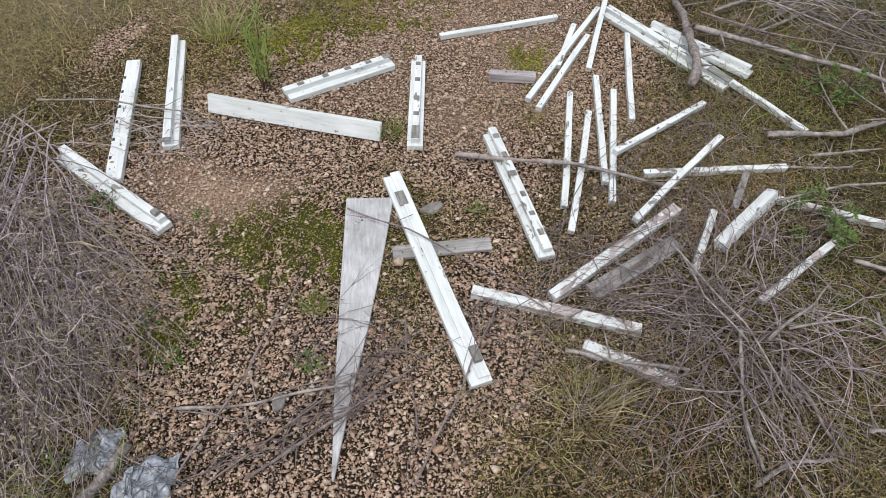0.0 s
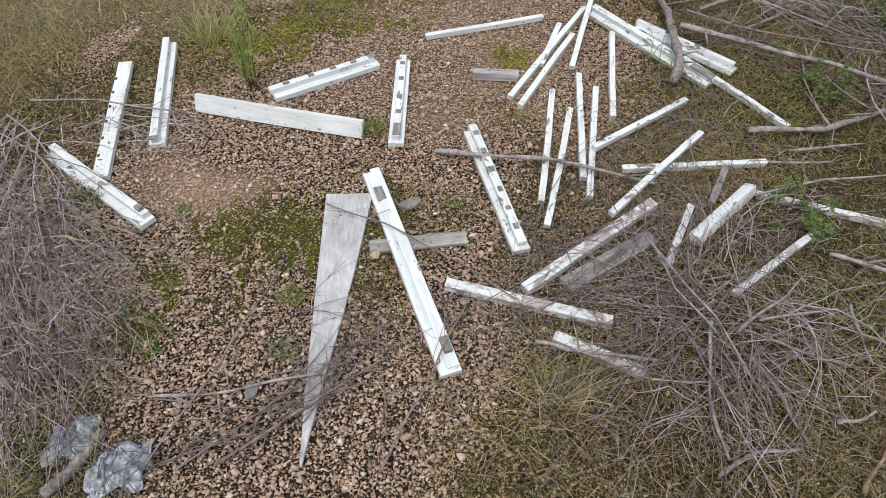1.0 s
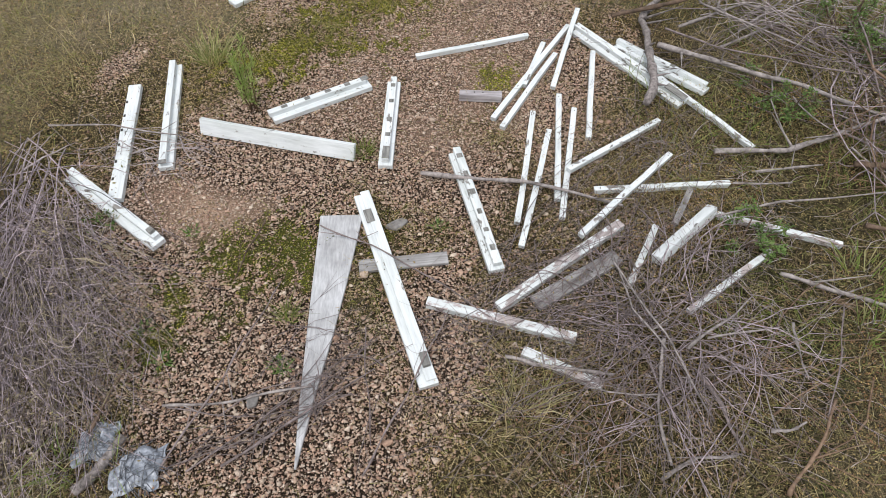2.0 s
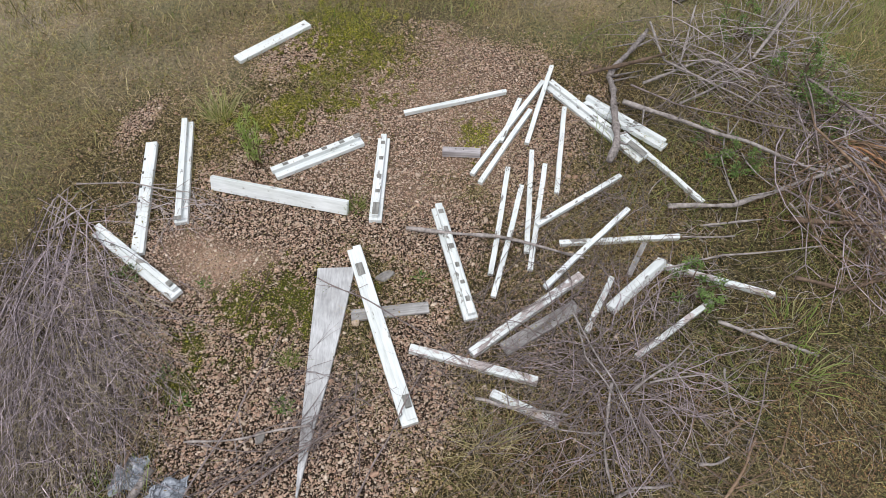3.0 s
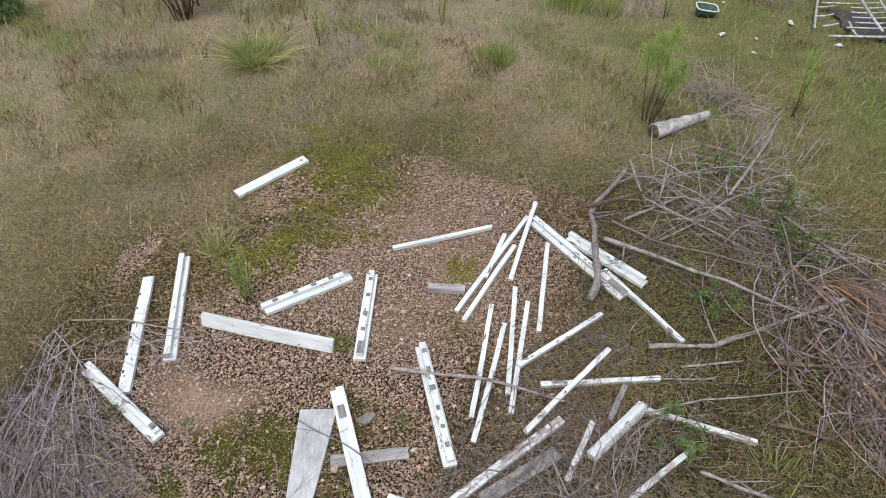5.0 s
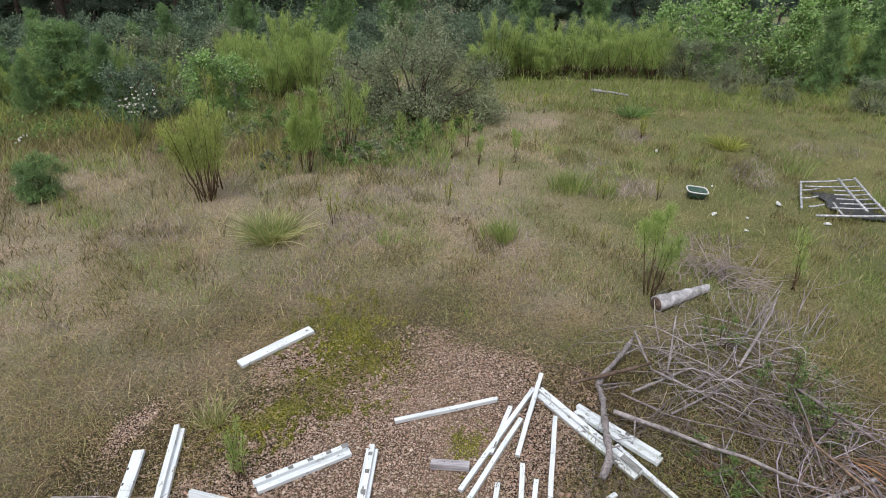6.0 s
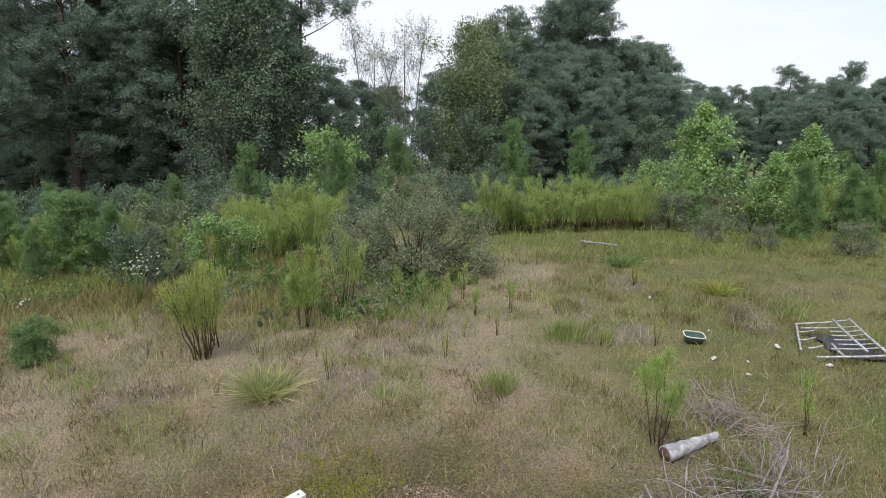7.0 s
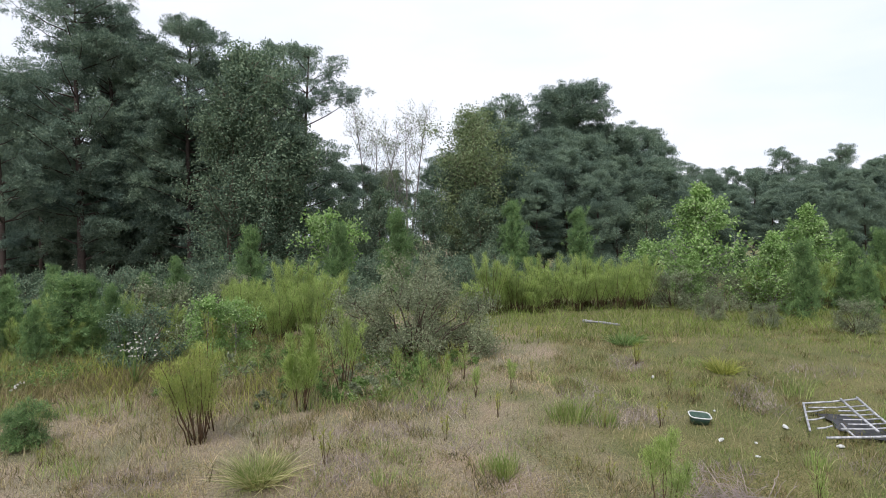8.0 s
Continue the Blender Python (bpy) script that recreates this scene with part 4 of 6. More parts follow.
in_turf = lambda x, y: np.clip(0.35 + 0.8 * wave(x, y, 2.6, 72), 0.03, 1) * np.clip((x - 0.4) / 0.7, 0, 1) * np.clip((3.6 - x) / 0.6, 0, 1)
curls("dead_stem_bits", "thin pale curled stems strewn on the turf", 420, (0.5, 3.6, 0.3, 2.6), in_turf, 0.22, 0.0016, "twig", 443, 0.04)
curls("dead_stem_bits", "thin brown curled stems strewn on the turf", 420, (0.5, 3.6, 0.3, 2.8), in_turf, 0.20, 0.0017, "twig_red", 444, 0.04)


heap("twig_heap", "tangle of grey dead twigs on turf", 130, [(1.40, 1.30), (1.3, 1.4), (1.5, 1.25)],
     [(0.75, 1.35), (0.8, 1.15), (1.0, 1.65), (1.3, 1.9), (1.7, 1.7), (1.9, 1.3), (1.4, 0.75), (1.05, 0.85), (1.7, 0.9), (1.25, 1.75)], (0.16, 0.28), 0.15, 0.0023, "twig_mid", 23, 3.2, 4, 0.010, 0.16, 0.3)
heap("twig_heap", "lilac-grey twigs over the tangle", 75, [(1.40, 1.35), (1.5, 1.2), (1.7, 1.5)],
     [(0.85, 1.3), (0.9, 1.0), (1.2, 1.85), (1.9, 1.8), (2.1, 1.4), (1.5, 0.7), (1.1, 0.8), (1.9, 0.9)], (0.16, 0.24), 0.16, 0.0022, "lilac_twig", 34, 3.0, 4, 0.012, 0.18, 0.4)
heap("twig_heap", "sparse brown twigs at the edge of the turf", 44, [(1.6, 1.1), (1.2, 0.9), (1.9, 1.0), (2.3, 1.3)], [(0.8, 0.8), (1.5, 0.6), (2.2, 0.7), (2.6, 1.4), (2.0, 1.6)], (0.25, 0.25), 0.06, 0.0028, "twig_red", 24, 1.6, 4, 0.014, 0.2, 0.6)
heap("brush_pile", "brown pile of dead brush and thin stems", 130, [(3.25, 3.2), (3.35, 2.9), (3.45, 2.6), (3.25, 2.2), (3.55, 3.1)],
     [(3.4, 1.5), (3.2, 1.65), (3.8, 2.2), (3.0, 2.5), (3.2, 1.9), (3.9, 2.9), (3.6, 2.0)], (0.18, 0.28), 0.24, 0.0042, "twig_red", 25, 2.8, 4, 0.013, 0.2, 0.4)
heap("brush_pile", "lilac-grey dead stems on the brown brush", 130, [(3.25, 3.3), (3.35, 3.0), (3.45, 2.6), (3.25, 2.2), (3.55, 3.1)],
     [(3.5, 1.5), (3.1, 1.7), (3.8, 2.3), (3.0, 2.7), (3.2, 2.0), (3.9, 2.9), (3.6, 2.0)], (0.18, 0.28), 0.22, 0.0036, "lilac_twig", 32, 3.0, 4, 0.016, 0.22, 0.5)
heap("brush_pile", "orange-brown arching canes over the brush", 7, [(3.42, 3.04), (3.40, 3.10)], [(3.62, 2.45), (3.66, 2.5), (3.58, 2.4)], (0.05, 0.05), 0.2, 0.0050, "cane", 33, 0.8, 6, 0.006, 0.08)
heap("brush_pile", "grey dead twigs round the fallen branches", 110, [(2.3, 4.1), (2.7, 3.7), (3.0, 3.5), (3.1, 2.9), (3.3, 3.7)], [(2.0, 3.4), (2.6, 3.3), (3.3, 2.7), (3.4, 3.3), (2.9, 2.6), (3.5, 4.2), (2.6, 4.3)], (0.2, 0.28), 0.13, 0.0030, "twig_mid", 26, 2.6, 4, 0.014, 0.18, 0.4)
heap("brush_pile", "pale thin dead sticks heaped over the fallen branches", 85, [(2.5, 4.0), (2.9, 4.2), (3.2, 3.9), (3.0, 3.6), (3.5, 4.2)], [(2.3, 4.4), (2.7, 3.6), (3.4, 4.4), (3.6, 3.6), (3.1, 4.5), (2.4, 3.7), (3.7, 4.0)], (0.16, 0.22), 0.24, 0.0032, "twig", 38, 2.2, 4, 0.012, 0.16, 0.3)
heap("twig_heap", "loose dark twigs across the near gravel", 26, [(-0.7, 0.85), (-0.3, 0.9), (-0.1, 1.1)], [(-0.3, 1.05), (0.0, 1.2), (-0.6, 0.75), (-0.15, 0.95)], (0.1, 0.1), 0.05, 0.0026, "twig_mid", 27, 2.0)
heap("fine_twigs", "fine dark twigs lying over the tapering board", 30, [(-0.42, 1.05), (-0.40, 1.3), (-0.35, 0.9)], [(-0.12, 1.35), (-0.1, 1.2), (-0.08, 1.5), (-0.15, 1.1)], (0.06, 0.07), 0.05, 0.0014, "twig_mid", 36, 2.4, 4, 0.006)
heap("fine_twigs", "fine brown stems strewn over turf and timbers", 120, [(0.5, 1.2), (0.9, 1.6), (1.4, 2.2), (1.8, 2.7), (1.6, 3.1), (0.3, 1.4)], [(0.9, 1.1), (1.3, 1.8), (1.9, 2.3), (2.2, 2.8), (0.7, 1.5), (2.0, 3.2), (0.3, 1.0)], (0.2, 0.25), 0.07, 0.0016, "twig_mid", 37, 1.6, 4, 0.010, 0.14)
heap("dead_brush", "pale grey dead brush at the end of the log", 64, [(3.15, 5.2), (3.3, 5.35), (3.5, 5.4)], [(3.75, 5.35), (3.6, 5.75), (3.3, 5.8), (3.8, 5.1), (3.2, 5.6), (3.45, 5.5)], (0.12, 0.12), 0.17, 0.0036, "stalk", 28, 3.0, 4, 0.014, 0.2, 0.2)


def dead_stalks(x, y, count, high, wide, seed, mat, label):
    """A bunch of upright, forking dead stems."""
    rs = np.random.RandomState(seed)
    c = np.array([x, y, g1(x, y)])
    root = empty("dead_weed", Matrix.Translation(c))
    for k in range(count):
        a = rs.normal(size=2) * wide
        e = np.array([a[0] * 1.5 + rs.normal() * 0.06, a[1] * 1.5 + rs.normal() * 0.06, high * rs.uniform(0.45, 1.1)])
        b = np.array([a[0], a[1], g1(x + a[0], y + a[1]) - c[2] - 0.01])
        u = np.linspace(0, 1, 6)[:, None]
        line = b + (e - b) * u + rs.normal(size=(6, 3)) * 0.012 * u
        r = rs.uniform(0.003, 0.0065)
        stem = fast("stem", *tube(line, np.linspace(r, r * 0.4, 6), 5), mat, root, True)
        for j in range(rs.randint(0, 3)):
            i = rs.randint(2, 5)
            w = unit(rs.normal(size=3) * [1, 1, 0.4] + [0, 0, 0.7]) * rs.uniform(0.06, 0.16)
            fast("side_twig", *tube(line[i] + np.linspace(0, 1, 4)[:, None] * w, np.linspace(r * 0.6, 0.001, 4), 4), mat, stem, True)
    tagged(root, label, "dead weed", "dead upright stems")


dead_stalks(3.40, 4.62, 16, 0.34, 0.10, 291, "twig", "pale grey dead stems standing by the brush pile")
dead_stalks(3.72, 4.55, 18, 0.36, 0.12, 292, "twig", "pale grey dead stems standing by the brush pile")
dead_stalks(3.45, 5.42, 16, 0.32, 0.30, 293, "stalk", "brown dead stems rising at the end of the log")
heap("dead_weed_stubs", "grey twigs beside the white rails", 34, [(-1.5, 2.65), (-1.25, 2.55)], [(-1.0, 2.5), (-1.2, 2.4), (-1.65, 2.5)], (0.07, 0.1), 0.06, 0.0025, "twig", 30, 1.6)


# ---------------------------------------------------------------- log, netting, litter, frame and basket
def flat_stone(x, y, sx, sy, sz, turn, seed):
    """A flat, rounded stone with an uneven edge."""
    rs = np.random.RandomState(seed)
    bm = bmesh.new()
    bmesh.ops.create_icosphere(bm, subdivisions=3, radius=1.0)
    for v in bm.verts:
        k = 1 + 0.16 * math.sin(3 * v.co.x + 2 * v.co.y + seed) + 0.10 * math.sin(5 * v.co.y - 4 * v.co.z) + 0.02 * rs.normal()
        v.co = Vector((v.co.x * k * sx, v.co.y * k * sy, math.copysign(abs(v.co.z) ** 0.6, v.co.z) * sz))
    me = bpy.data.meshes.new("flat_stone")
    bm.to_mesh(me)
    bm.free()
    me.materials.append(M["grey_stone"])
    me.polygons.foreach_set("use_smooth", [True] * len(me.polygons))
    ob = new("flat_stone", me)
    ob.matrix_basis = Matrix.Translation((x, y, g1(x, y) + sz * 0.45)) @ Matrix.Rotation(radians(turn), 4, "Z")
    tagged(ob, "flat grey stone lying on the gravel", "stone")


flat_stone(0.12, 2.005, 0.055, 0.032, 0.016, 25, 61)
flat_stone(-0.50, 1.02, 0.035, 0.025, 0.014, 70, 62)


def log(a, b, r0, r1, label, seed, mat="bark"):
    line = bent([a, b], [r0 * 0.7, r1 * 0.6], 0.016, seed, 12)
    c = line[0].copy()
    rs = np.random.RandomState(seed)
    rad = np.linspace(r0, r1, len(line)) * (1 + 0.08 * rs.normal(size=len(line)))
    root = empty("log", Matrix.Translation(c))
    fast("trunk", *tube(line - c, rad, 14), mat, root, True)
    d = unit(line[0] - line[1])
    fast("cut_end", *tube(np.array([line[0] - c - d * 0.01, line[0] - c + d * 0.006]), [r0 * 0.9, r0 * 0.82], 14), "bark_dark", root)
    for k in range(3):
        i = rs.randint(3, 10)
        w = unit(np.array([rs.normal(), rs.normal(), 1.0]))
        fast("knot", *tube(np.array([line[i] - c, line[i] - c + w * rad[i] * 1.12]), [rad[i] * 0.35, rad[i] * 0.2], 7), mat, root, True)
    tagged(root, label, "log")


log((2.56, 4.88), (3.20, 5.20), 0.080, 0.045, "pale grey weathered log lying in dry grass", 41, "log_wood")
log((-1.17, 0.66), (-1.00, 0.86), 0.022, 0.02, "short grey log beside plastic netting", 42, "old_bark")


def netting(x, y, r, seed):
    rs = np.random.RandomState(seed)
    h = Heap()
    for k in range(20):
        a = rs.uniform(0, 6.3)
        u = np.linspace(-1, 1, 9)
        off = rs.uniform(-0.8, 0.8)
        px = x + r * (u * math.cos(a) - off * math.sin(a)) + rs.normal(size=9) * 0.008
        py = y + r * (u * math.sin(a) + off * math.cos(a)) + rs.normal(size=9) * 0.008
        d = np.hypot(px - x, py - y) / r
        pz = gz(px, py) + 0.01 + 0.05 * np.clip(1 - d * d, 0, 1) * rs.uniform(0.5, 1.2) + rs.normal(size=9) * 0.004
        h.add(*tube(np.stack([px, py, pz], -1), np.full(9, 0.0020), 3))
    tagged(h.make("netting", "netting"), "crumpled blue-grey plastic netting on the ground", "litter")


def plastic_rag(x, y, sx, sy, rise, seed):
    """A crumpled blue-grey plastic rag with deep folds, doubled for thickness."""
    n = 33
    u, v = np.meshgrid(np.linspace(-1, 1, n), np.linspace(-1, 1, n))
    r = 1 + 0.22 * wave(u * 3, v * 3, 1.6, seed)
    px, py = x + sx * u * r, y + sy * v * r + 0.3 * sx * u
    fold = np.abs(wave(px, py, 34, seed + 1)) + 0.6 * np.abs(wave(px, py, 75, seed + 2))
    pz = gz(px, py) + 0.012 + rise * np.clip(1.25 - u * u - v * v, 0.1, 1) * (0.35 + fold)
    top = np.stack([px, py, pz], -1).reshape(-1, 3)
    i, j = np.meshgrid(np.arange(n - 1), np.arange(n - 1), indexing="ij")
    a = (i * n + j).ravel()
    t = np.concatenate([np.stack([a, a + 1, a + n + 1], -1), np.stack([a, a + n + 1, a + n], -1)])
    tagged(fast("plastic_rag", np.concatenate([top, top - [0, 0, 0.003]]), np.concatenate([t, t[:, ::-1] + n * n]), "rag"), "crumpled blue-grey plastic rag on the ground", "litter", "scraps of litter")


plastic_rag(-1.13, 0.84, 0.085, 0.075, 0.035, 81)
plastic_rag(-0.92, 0.72, 0.095, 0.085, 0.028, 84)
netting(-1.12, 0.83, 0.10, 51)
netting(-0.90, 0.72, 0.11, 52)


def litter(x, y, sx, sy, sz, label, seed, mat="white_plastic", name="litter"):
    bm = bmesh.new()
    bmesh.ops.create_icosphere(bm, subdivisions=2, radius=1)
    r = random.Random(seed)
    o = Vector((r.uniform(0, 9), r.uniform(0, 9), r.uniform(0, 9)))
    for v in bm.verts:
        k = 0.72 + 0.3 * noise.noise(v.co * 1.7 + o) + 0.15 * noise.noise(v.co * 4.1 + o)
        v.co = Vector((v.co.x * sx * k, v.co.y * sy * k, max(v.co.z * sz * k, -0.35 * sz)))
    ob = part(name, bm, mat)
    ob.matrix_world = pose(x, y, g1(x, y) + 0.3 * sz, 0, 0, r.uniform(0, 180))
    tagged(ob, label, "litter", "scraps of litter")


litter(3.45, 2.90, 0.05, 0.03, 0.035, "crumpled pale blue plastic scrap in brush", 61)
litter(3.89, 6.90, 0.075, 0.032, 0.032, "white plastic scrap on dry turf", 62)
litter(4.25, 6.79, 0.04, 0.02, 0.02, "small white scrap on turf", 63)
litter(4.10, 6.45, 0.04, 0.02, 0.02, "small white scrap on turf", 64)
litter(4.82, 7.20, 0.10, 0.035, 0.03, "pale flat scrap on turf", 65)
litter(4.20, 7.80, 0.035, 0.02, 0.02, "small white scrap near the basket", 66)
litter(3.88, 9.29, 0.04, 0.03, 0.04, "small white scrap far up the turf", 67)


def metal_frame():
    """A bent barred frame, half come apart, propped a little off the turf."""
    c = Vector((5.55, 7.05, g1(5.55, 7.05)))
    root = empty("metal_frame", Matrix.Translation(c))

    def bar(name, p, q, r, hp=0.07, hq=0.07):
        P, Q = np.array([p[0], p[1], g1(*p) + hp]) - c, np.array([q[0], q[1], g1(*q) + hq]) - c
        fast(name, *tube(np.array([P, (P + Q) / 2 + [0, 0, -0.01], Q]), [r] * 3, 8), "metal", root, True)

    bar("side_rail", (5.33, 7.70), (4.95, 6.90), 0.014, 0.11, 0.08)
    bar("side_rail", (5.85, 7.74), (5.67, 6.76), 0.016, 0.13, 0.10)
    bar("side_rail", (6.09, 7.78), (5.87, 6.70), 0.016, 0.13, 0.10)
    bar("end_rail", (5.33, 7.69), (6.08, 7.75), 0.013, 0.11, 0.12)
    bar("end_rail", (5.05, 6.74), (6.15, 6.66), 0.016, 0.06, 0.10)
    bar("loose_rail", (5.40, 7.02), (5.38, 6.74), 0.014, 0.10, 0.06)
    for x0, x1, y0 in ((5.32, 6.04, 7.56), (5.62, 6.02, 7.42), (5.55, 5.99, 7.28), (5.50, 5.97, 7.14), (5.47, 5.94, 7.00), (5.30, 5.92, 6.87)):
        bar("bar", (x0, y0), (x1, y0 - 0.03), 0.010, 0.10, 0.11)
    for x0, x1, y0 in ((5.24, 5.52, 7.50), (5.12, 5.36, 7.24), (5.08, 5.30, 6.98)):
        bar("slat", (x0, y0), (x1, y0 + 0.06), 0.011, 0.07, 0.07)
    tagged(root, "bent white-grey metal barred frame lying on turf", "frame")
    litter(5.14, 6.62, 0.06, 0.04, 0.03, "crumpled white sheet under the metal frame", 68)


metal_frame()


def shade_sheet(x, y, sx, sy, seed):
    """A crumpled near-black sheet on the turf, added as the shade under the metal frame, doubled for thickness."""
    rs = np.random.RandomState(seed)
    n = 17
    u, v = np.meshgrid(np.linspace(-1, 1, n), np.linspace(-1, 1, n))
    r = 1 + 0.18 * wave(u * 3, v * 3, 1.4, seed)
    px, py = x + sx * u * r, y + sy * v * r - 0.1 * u
    pz = gz(px, py) + 0.018 + 0.012 * wave(px, py, 18, seed + 1)
    top = np.stack([px, py, pz], -1).reshape(-1, 3)
    i, j = np.meshgrid(np.arange(n - 1), np.arange(n - 1), indexing="ij")
    a = (i * n + j).ravel()
    t = np.concatenate([np.stack([a, a + 1, a + n + 1], -1), np.stack([a, a + n + 1, a + n], -1)])
    tagged(fast("frame_shade_sheet", np.concatenate([top, top - [0, 0, 0.004]]), np.concatenate([t, t[:, ::-1] + n * n]), "shade_sheet", smooth=True), "added near-black sheet standing in for shade under the metal frame", "litter", "scraps of litter")


shade_sheet(5.68, 7.12, 0.24, 0.36, 71)


def basket(x, y):
    root = empty("plastic_tub", Matrix.Translation((x, y, g1(x, y))) @ pose(0, 0, 0, 9, 4, -8) @ Matrix.Diagonal((0.80, 0.80, 0.70, 1)))
    a = np.linspace(0, 2 * math.pi, 25)

    def ring(sx, sy, z):
        c, s = np.cos(a), np.sin(a)
        return np.stack([sx * np.sign(c) * np.abs(c) ** 0.5, sy * np.sign(s) * np.abs(s) ** 0.5, 0 * a + z], -1)

    v, t = [], []
    lev = [(0.13, 0.10, 0.005), (0.16, 0.125, 0.14), (0.15, 0.115, 0.14), (0.12, 0.09, 0.015)]
    for q in lev:
        v.append(ring(*q)[:-1])
    v = np.concatenate(v)
    for k in range(3):
        for j in range(24):
            p0, p1 = k * 24 + j, k * 24 + (j + 1) % 24
            t += [(p0, p1, p1 + 24), (p0, p1 + 24, p0 + 24)]
    t += [(72, 72 + j, 72 + j + 1) for j in range(1, 23)] + [(0, j + 1, j) for j in range(1, 23)]
    fast("tub", v, t, "green_plastic", root)
    fast("rim", *tube(ring(0.165, 0.13, 0.142), np.full(25, 0.012), 6), "white_plastic", root, True)["label"] = "pale rolled rim"
    tagged(root, "dark green plastic tub with a pale rim", "tub")


basket(3.85, 7.45)
branch([(3.9, 14.2), (4.2, 13.8), (4.5, 13.4)], [0.08, 0.09, 0.08], 0.035, 0.025, "pale bleached pole lying on turf", "grey_wood", spurs=0)


# ---------------------------------------------------------------- weeds, shrubs and trees
def tuft(x, y, r, height, count, mat, label, seed, lean=0.5, width=0.006, name="grass_tuft", category="grass tuft"):
    rs = np.random.RandomState(seed)
    a, q = rs.uniform(0, 6.3, count), np.sqrt(rs.uniform(0, 1, count)) * r * 0.4
    base = np.stack([x + q * np.cos(a), y + q * np.sin(a), gz(x + q * np.cos(a), y + q * np.sin(a)) - 0.005], -1)
    out = np.stack([np.cos(a), np.sin(a), 0 * a], -1) * (lean * rs.uniform(0.1, 1.5, count))[:, None] + [0, 0, 1] + rs.normal(size=(count, 3)) * 0.15
    c = np.array([x, y, g1(x, y)])
    v, t = blades(base - c, unit(out), height * rs.uniform(0.5, 1.1, count), np.full(count, width), rs, 0.7)
    ob = fast(name, v, t, mat)
    ob.location = c
    tagged(ob, label, category)
    return ob


def dog_fennel(x, y, height, stems, spread_r, label, seed, bare_to=0.35, dens=420, mat="fennel", hair=0.10, fluff=0.16):
    """A clump of upright brown stems with feathery leaves over their upper part."""
    rs = np.random.RandomState(seed)
    c = np.array([x, y, g1(x, y)])
    root = empty("feathery_weed", Matrix.Translation(c))
    hb = []
    for k in range(stems):
        a, q = rs.uniform(0, 6.3), spread_r * math.sqrt(rs.uniform(0, 1))
        h = height * rs.uniform(0.66, 1.08)
        b = np.array([0.35 * q * math.cos(a), 0.35 * q * math.sin(a), -0.02])
        e = np.array([q * math.cos(a), q * math.sin(a), h])
        u = np.linspace(0, 1, 7)[:, None]
        line = b + (e - b) * u + np.array([math.cos(a), math.sin(a), 0]) * (u ** 2) * q * 0.3 + rs.normal(size=(7, 3)) * 0.01 * height
        fast("stem", *tube(line, np.linspace(0.0085, 0.0026, 7) * (height ** 0.5), 5), "stem", root, True)
        n = dens
        k2 = bare_to * rs.uniform(0.75, 1.1) + (1.02 - bare_to) * rs.uniform(0, 1, n) ** 0.8
        p = np.stack([np.interp(k2, u[:, 0], line[:, i]) for i in range(3)], -1)
        w = np.clip(1.3 - k2, 0.25, 1)[:, None] * unit(rs.normal(size=(n, 3))) * fluff * height ** 0.7
        w[:, 2] = np.abs(w[:, 2]) * 0.7
        hb.append(p + w * rs.uniform(0.05, 1, (n, 1)) ** 0.8)
    p = np.concatenate(hb)
    n = len(p)
    d = unit(rs.normal(size=(n, 3)) * 0.55 + [0, 0, 1])
    v, t = leaves(p, d, hair * rs.uniform(0.6, 1.6, n), np.full(n, 0.005 + 0.02 * hair), rs)
    fast("foliage", v, t, mat, root)
    tagged(root, label, "weed", "feathery weeds")
    return root


def shrub(x, y, rx, ry, height, count, mat, label, seed, leaf=0.05, name="shrub", lobes=16, low=0.05, slim=0.5):
    rs = np.random.RandomState(seed)
    c = np.array([x, y, g1(x, y)])
    root = empty(name, Matrix.Translation(c))
    hs, pts, wts = Heap(), [], []
    for k in range(lobes):
        a, q = rs.uniform(0, 6.3), math.sqrt(rs.uniform(0.02, 1))
        zc = height * rs.uniform(0.05, 0.88) * (1 - 0.35 * q * q)
        if k < 0.3 * lobes:
            q = rs.uniform(0.6, 1.05)
            zc = height * rs.uniform(0.06, 0.22)
        e = np.array([rx * q * 0.8 * math.cos(a), ry * q * 0.8 * math.sin(a), zc])
        u = np.linspace(0, 1, 6)[:, None]
        line = np.array([0.1 * e[0], 0.1 * e[1], -0.03]) * (1 - u) + e * u + rs.normal(size=(6, 3)) * 0.03 * height * u
        hs.add(*tube(line, np.linspace(0.016, 0.004, 6) * height ** 0.5, 5))
        for j in range(7):
            w = unit(rs.normal(size=3) + [0, 0, 0.3]) * height * rs.uniform(0.10, 0.24)
            q2 = e + np.linspace(0, 1, 4)[:, None] * w + rs.normal(size=(4, 3)) * 0.01 * height
            hs.add(*tube(q2, np.linspace(0.005, 0.0015, 4) * height ** 0.5, 3))
            n = count // (lobes * 7)
            s = rs.uniform(0.2, 1.15, n)[:, None]
            p = e + w * s + unit(rs.normal(size=(n, 3))) * (rs.uniform(0, 1, (n, 1)) ** 0.5) * height * 0.085
            pts.append(p)
    p = np.concatenate(pts)
    p[:, 2] = np.maximum(p[:, 2], low * height)
    n = len(p)
    hs.make("trunk", "bark_dark", root, True)
    v, t = leaves(p, unit(rs.normal(size=(n, 3)) + [0, 0, 0.4]), leaf * rs.uniform(0.6, 1.4, n), leaf * slim * rs.uniform(0.7, 1.2, n), rs)
    fast("foliage", v, t, mat, root)
    tagged(root, label, "shrub", "shrubs")
    return root


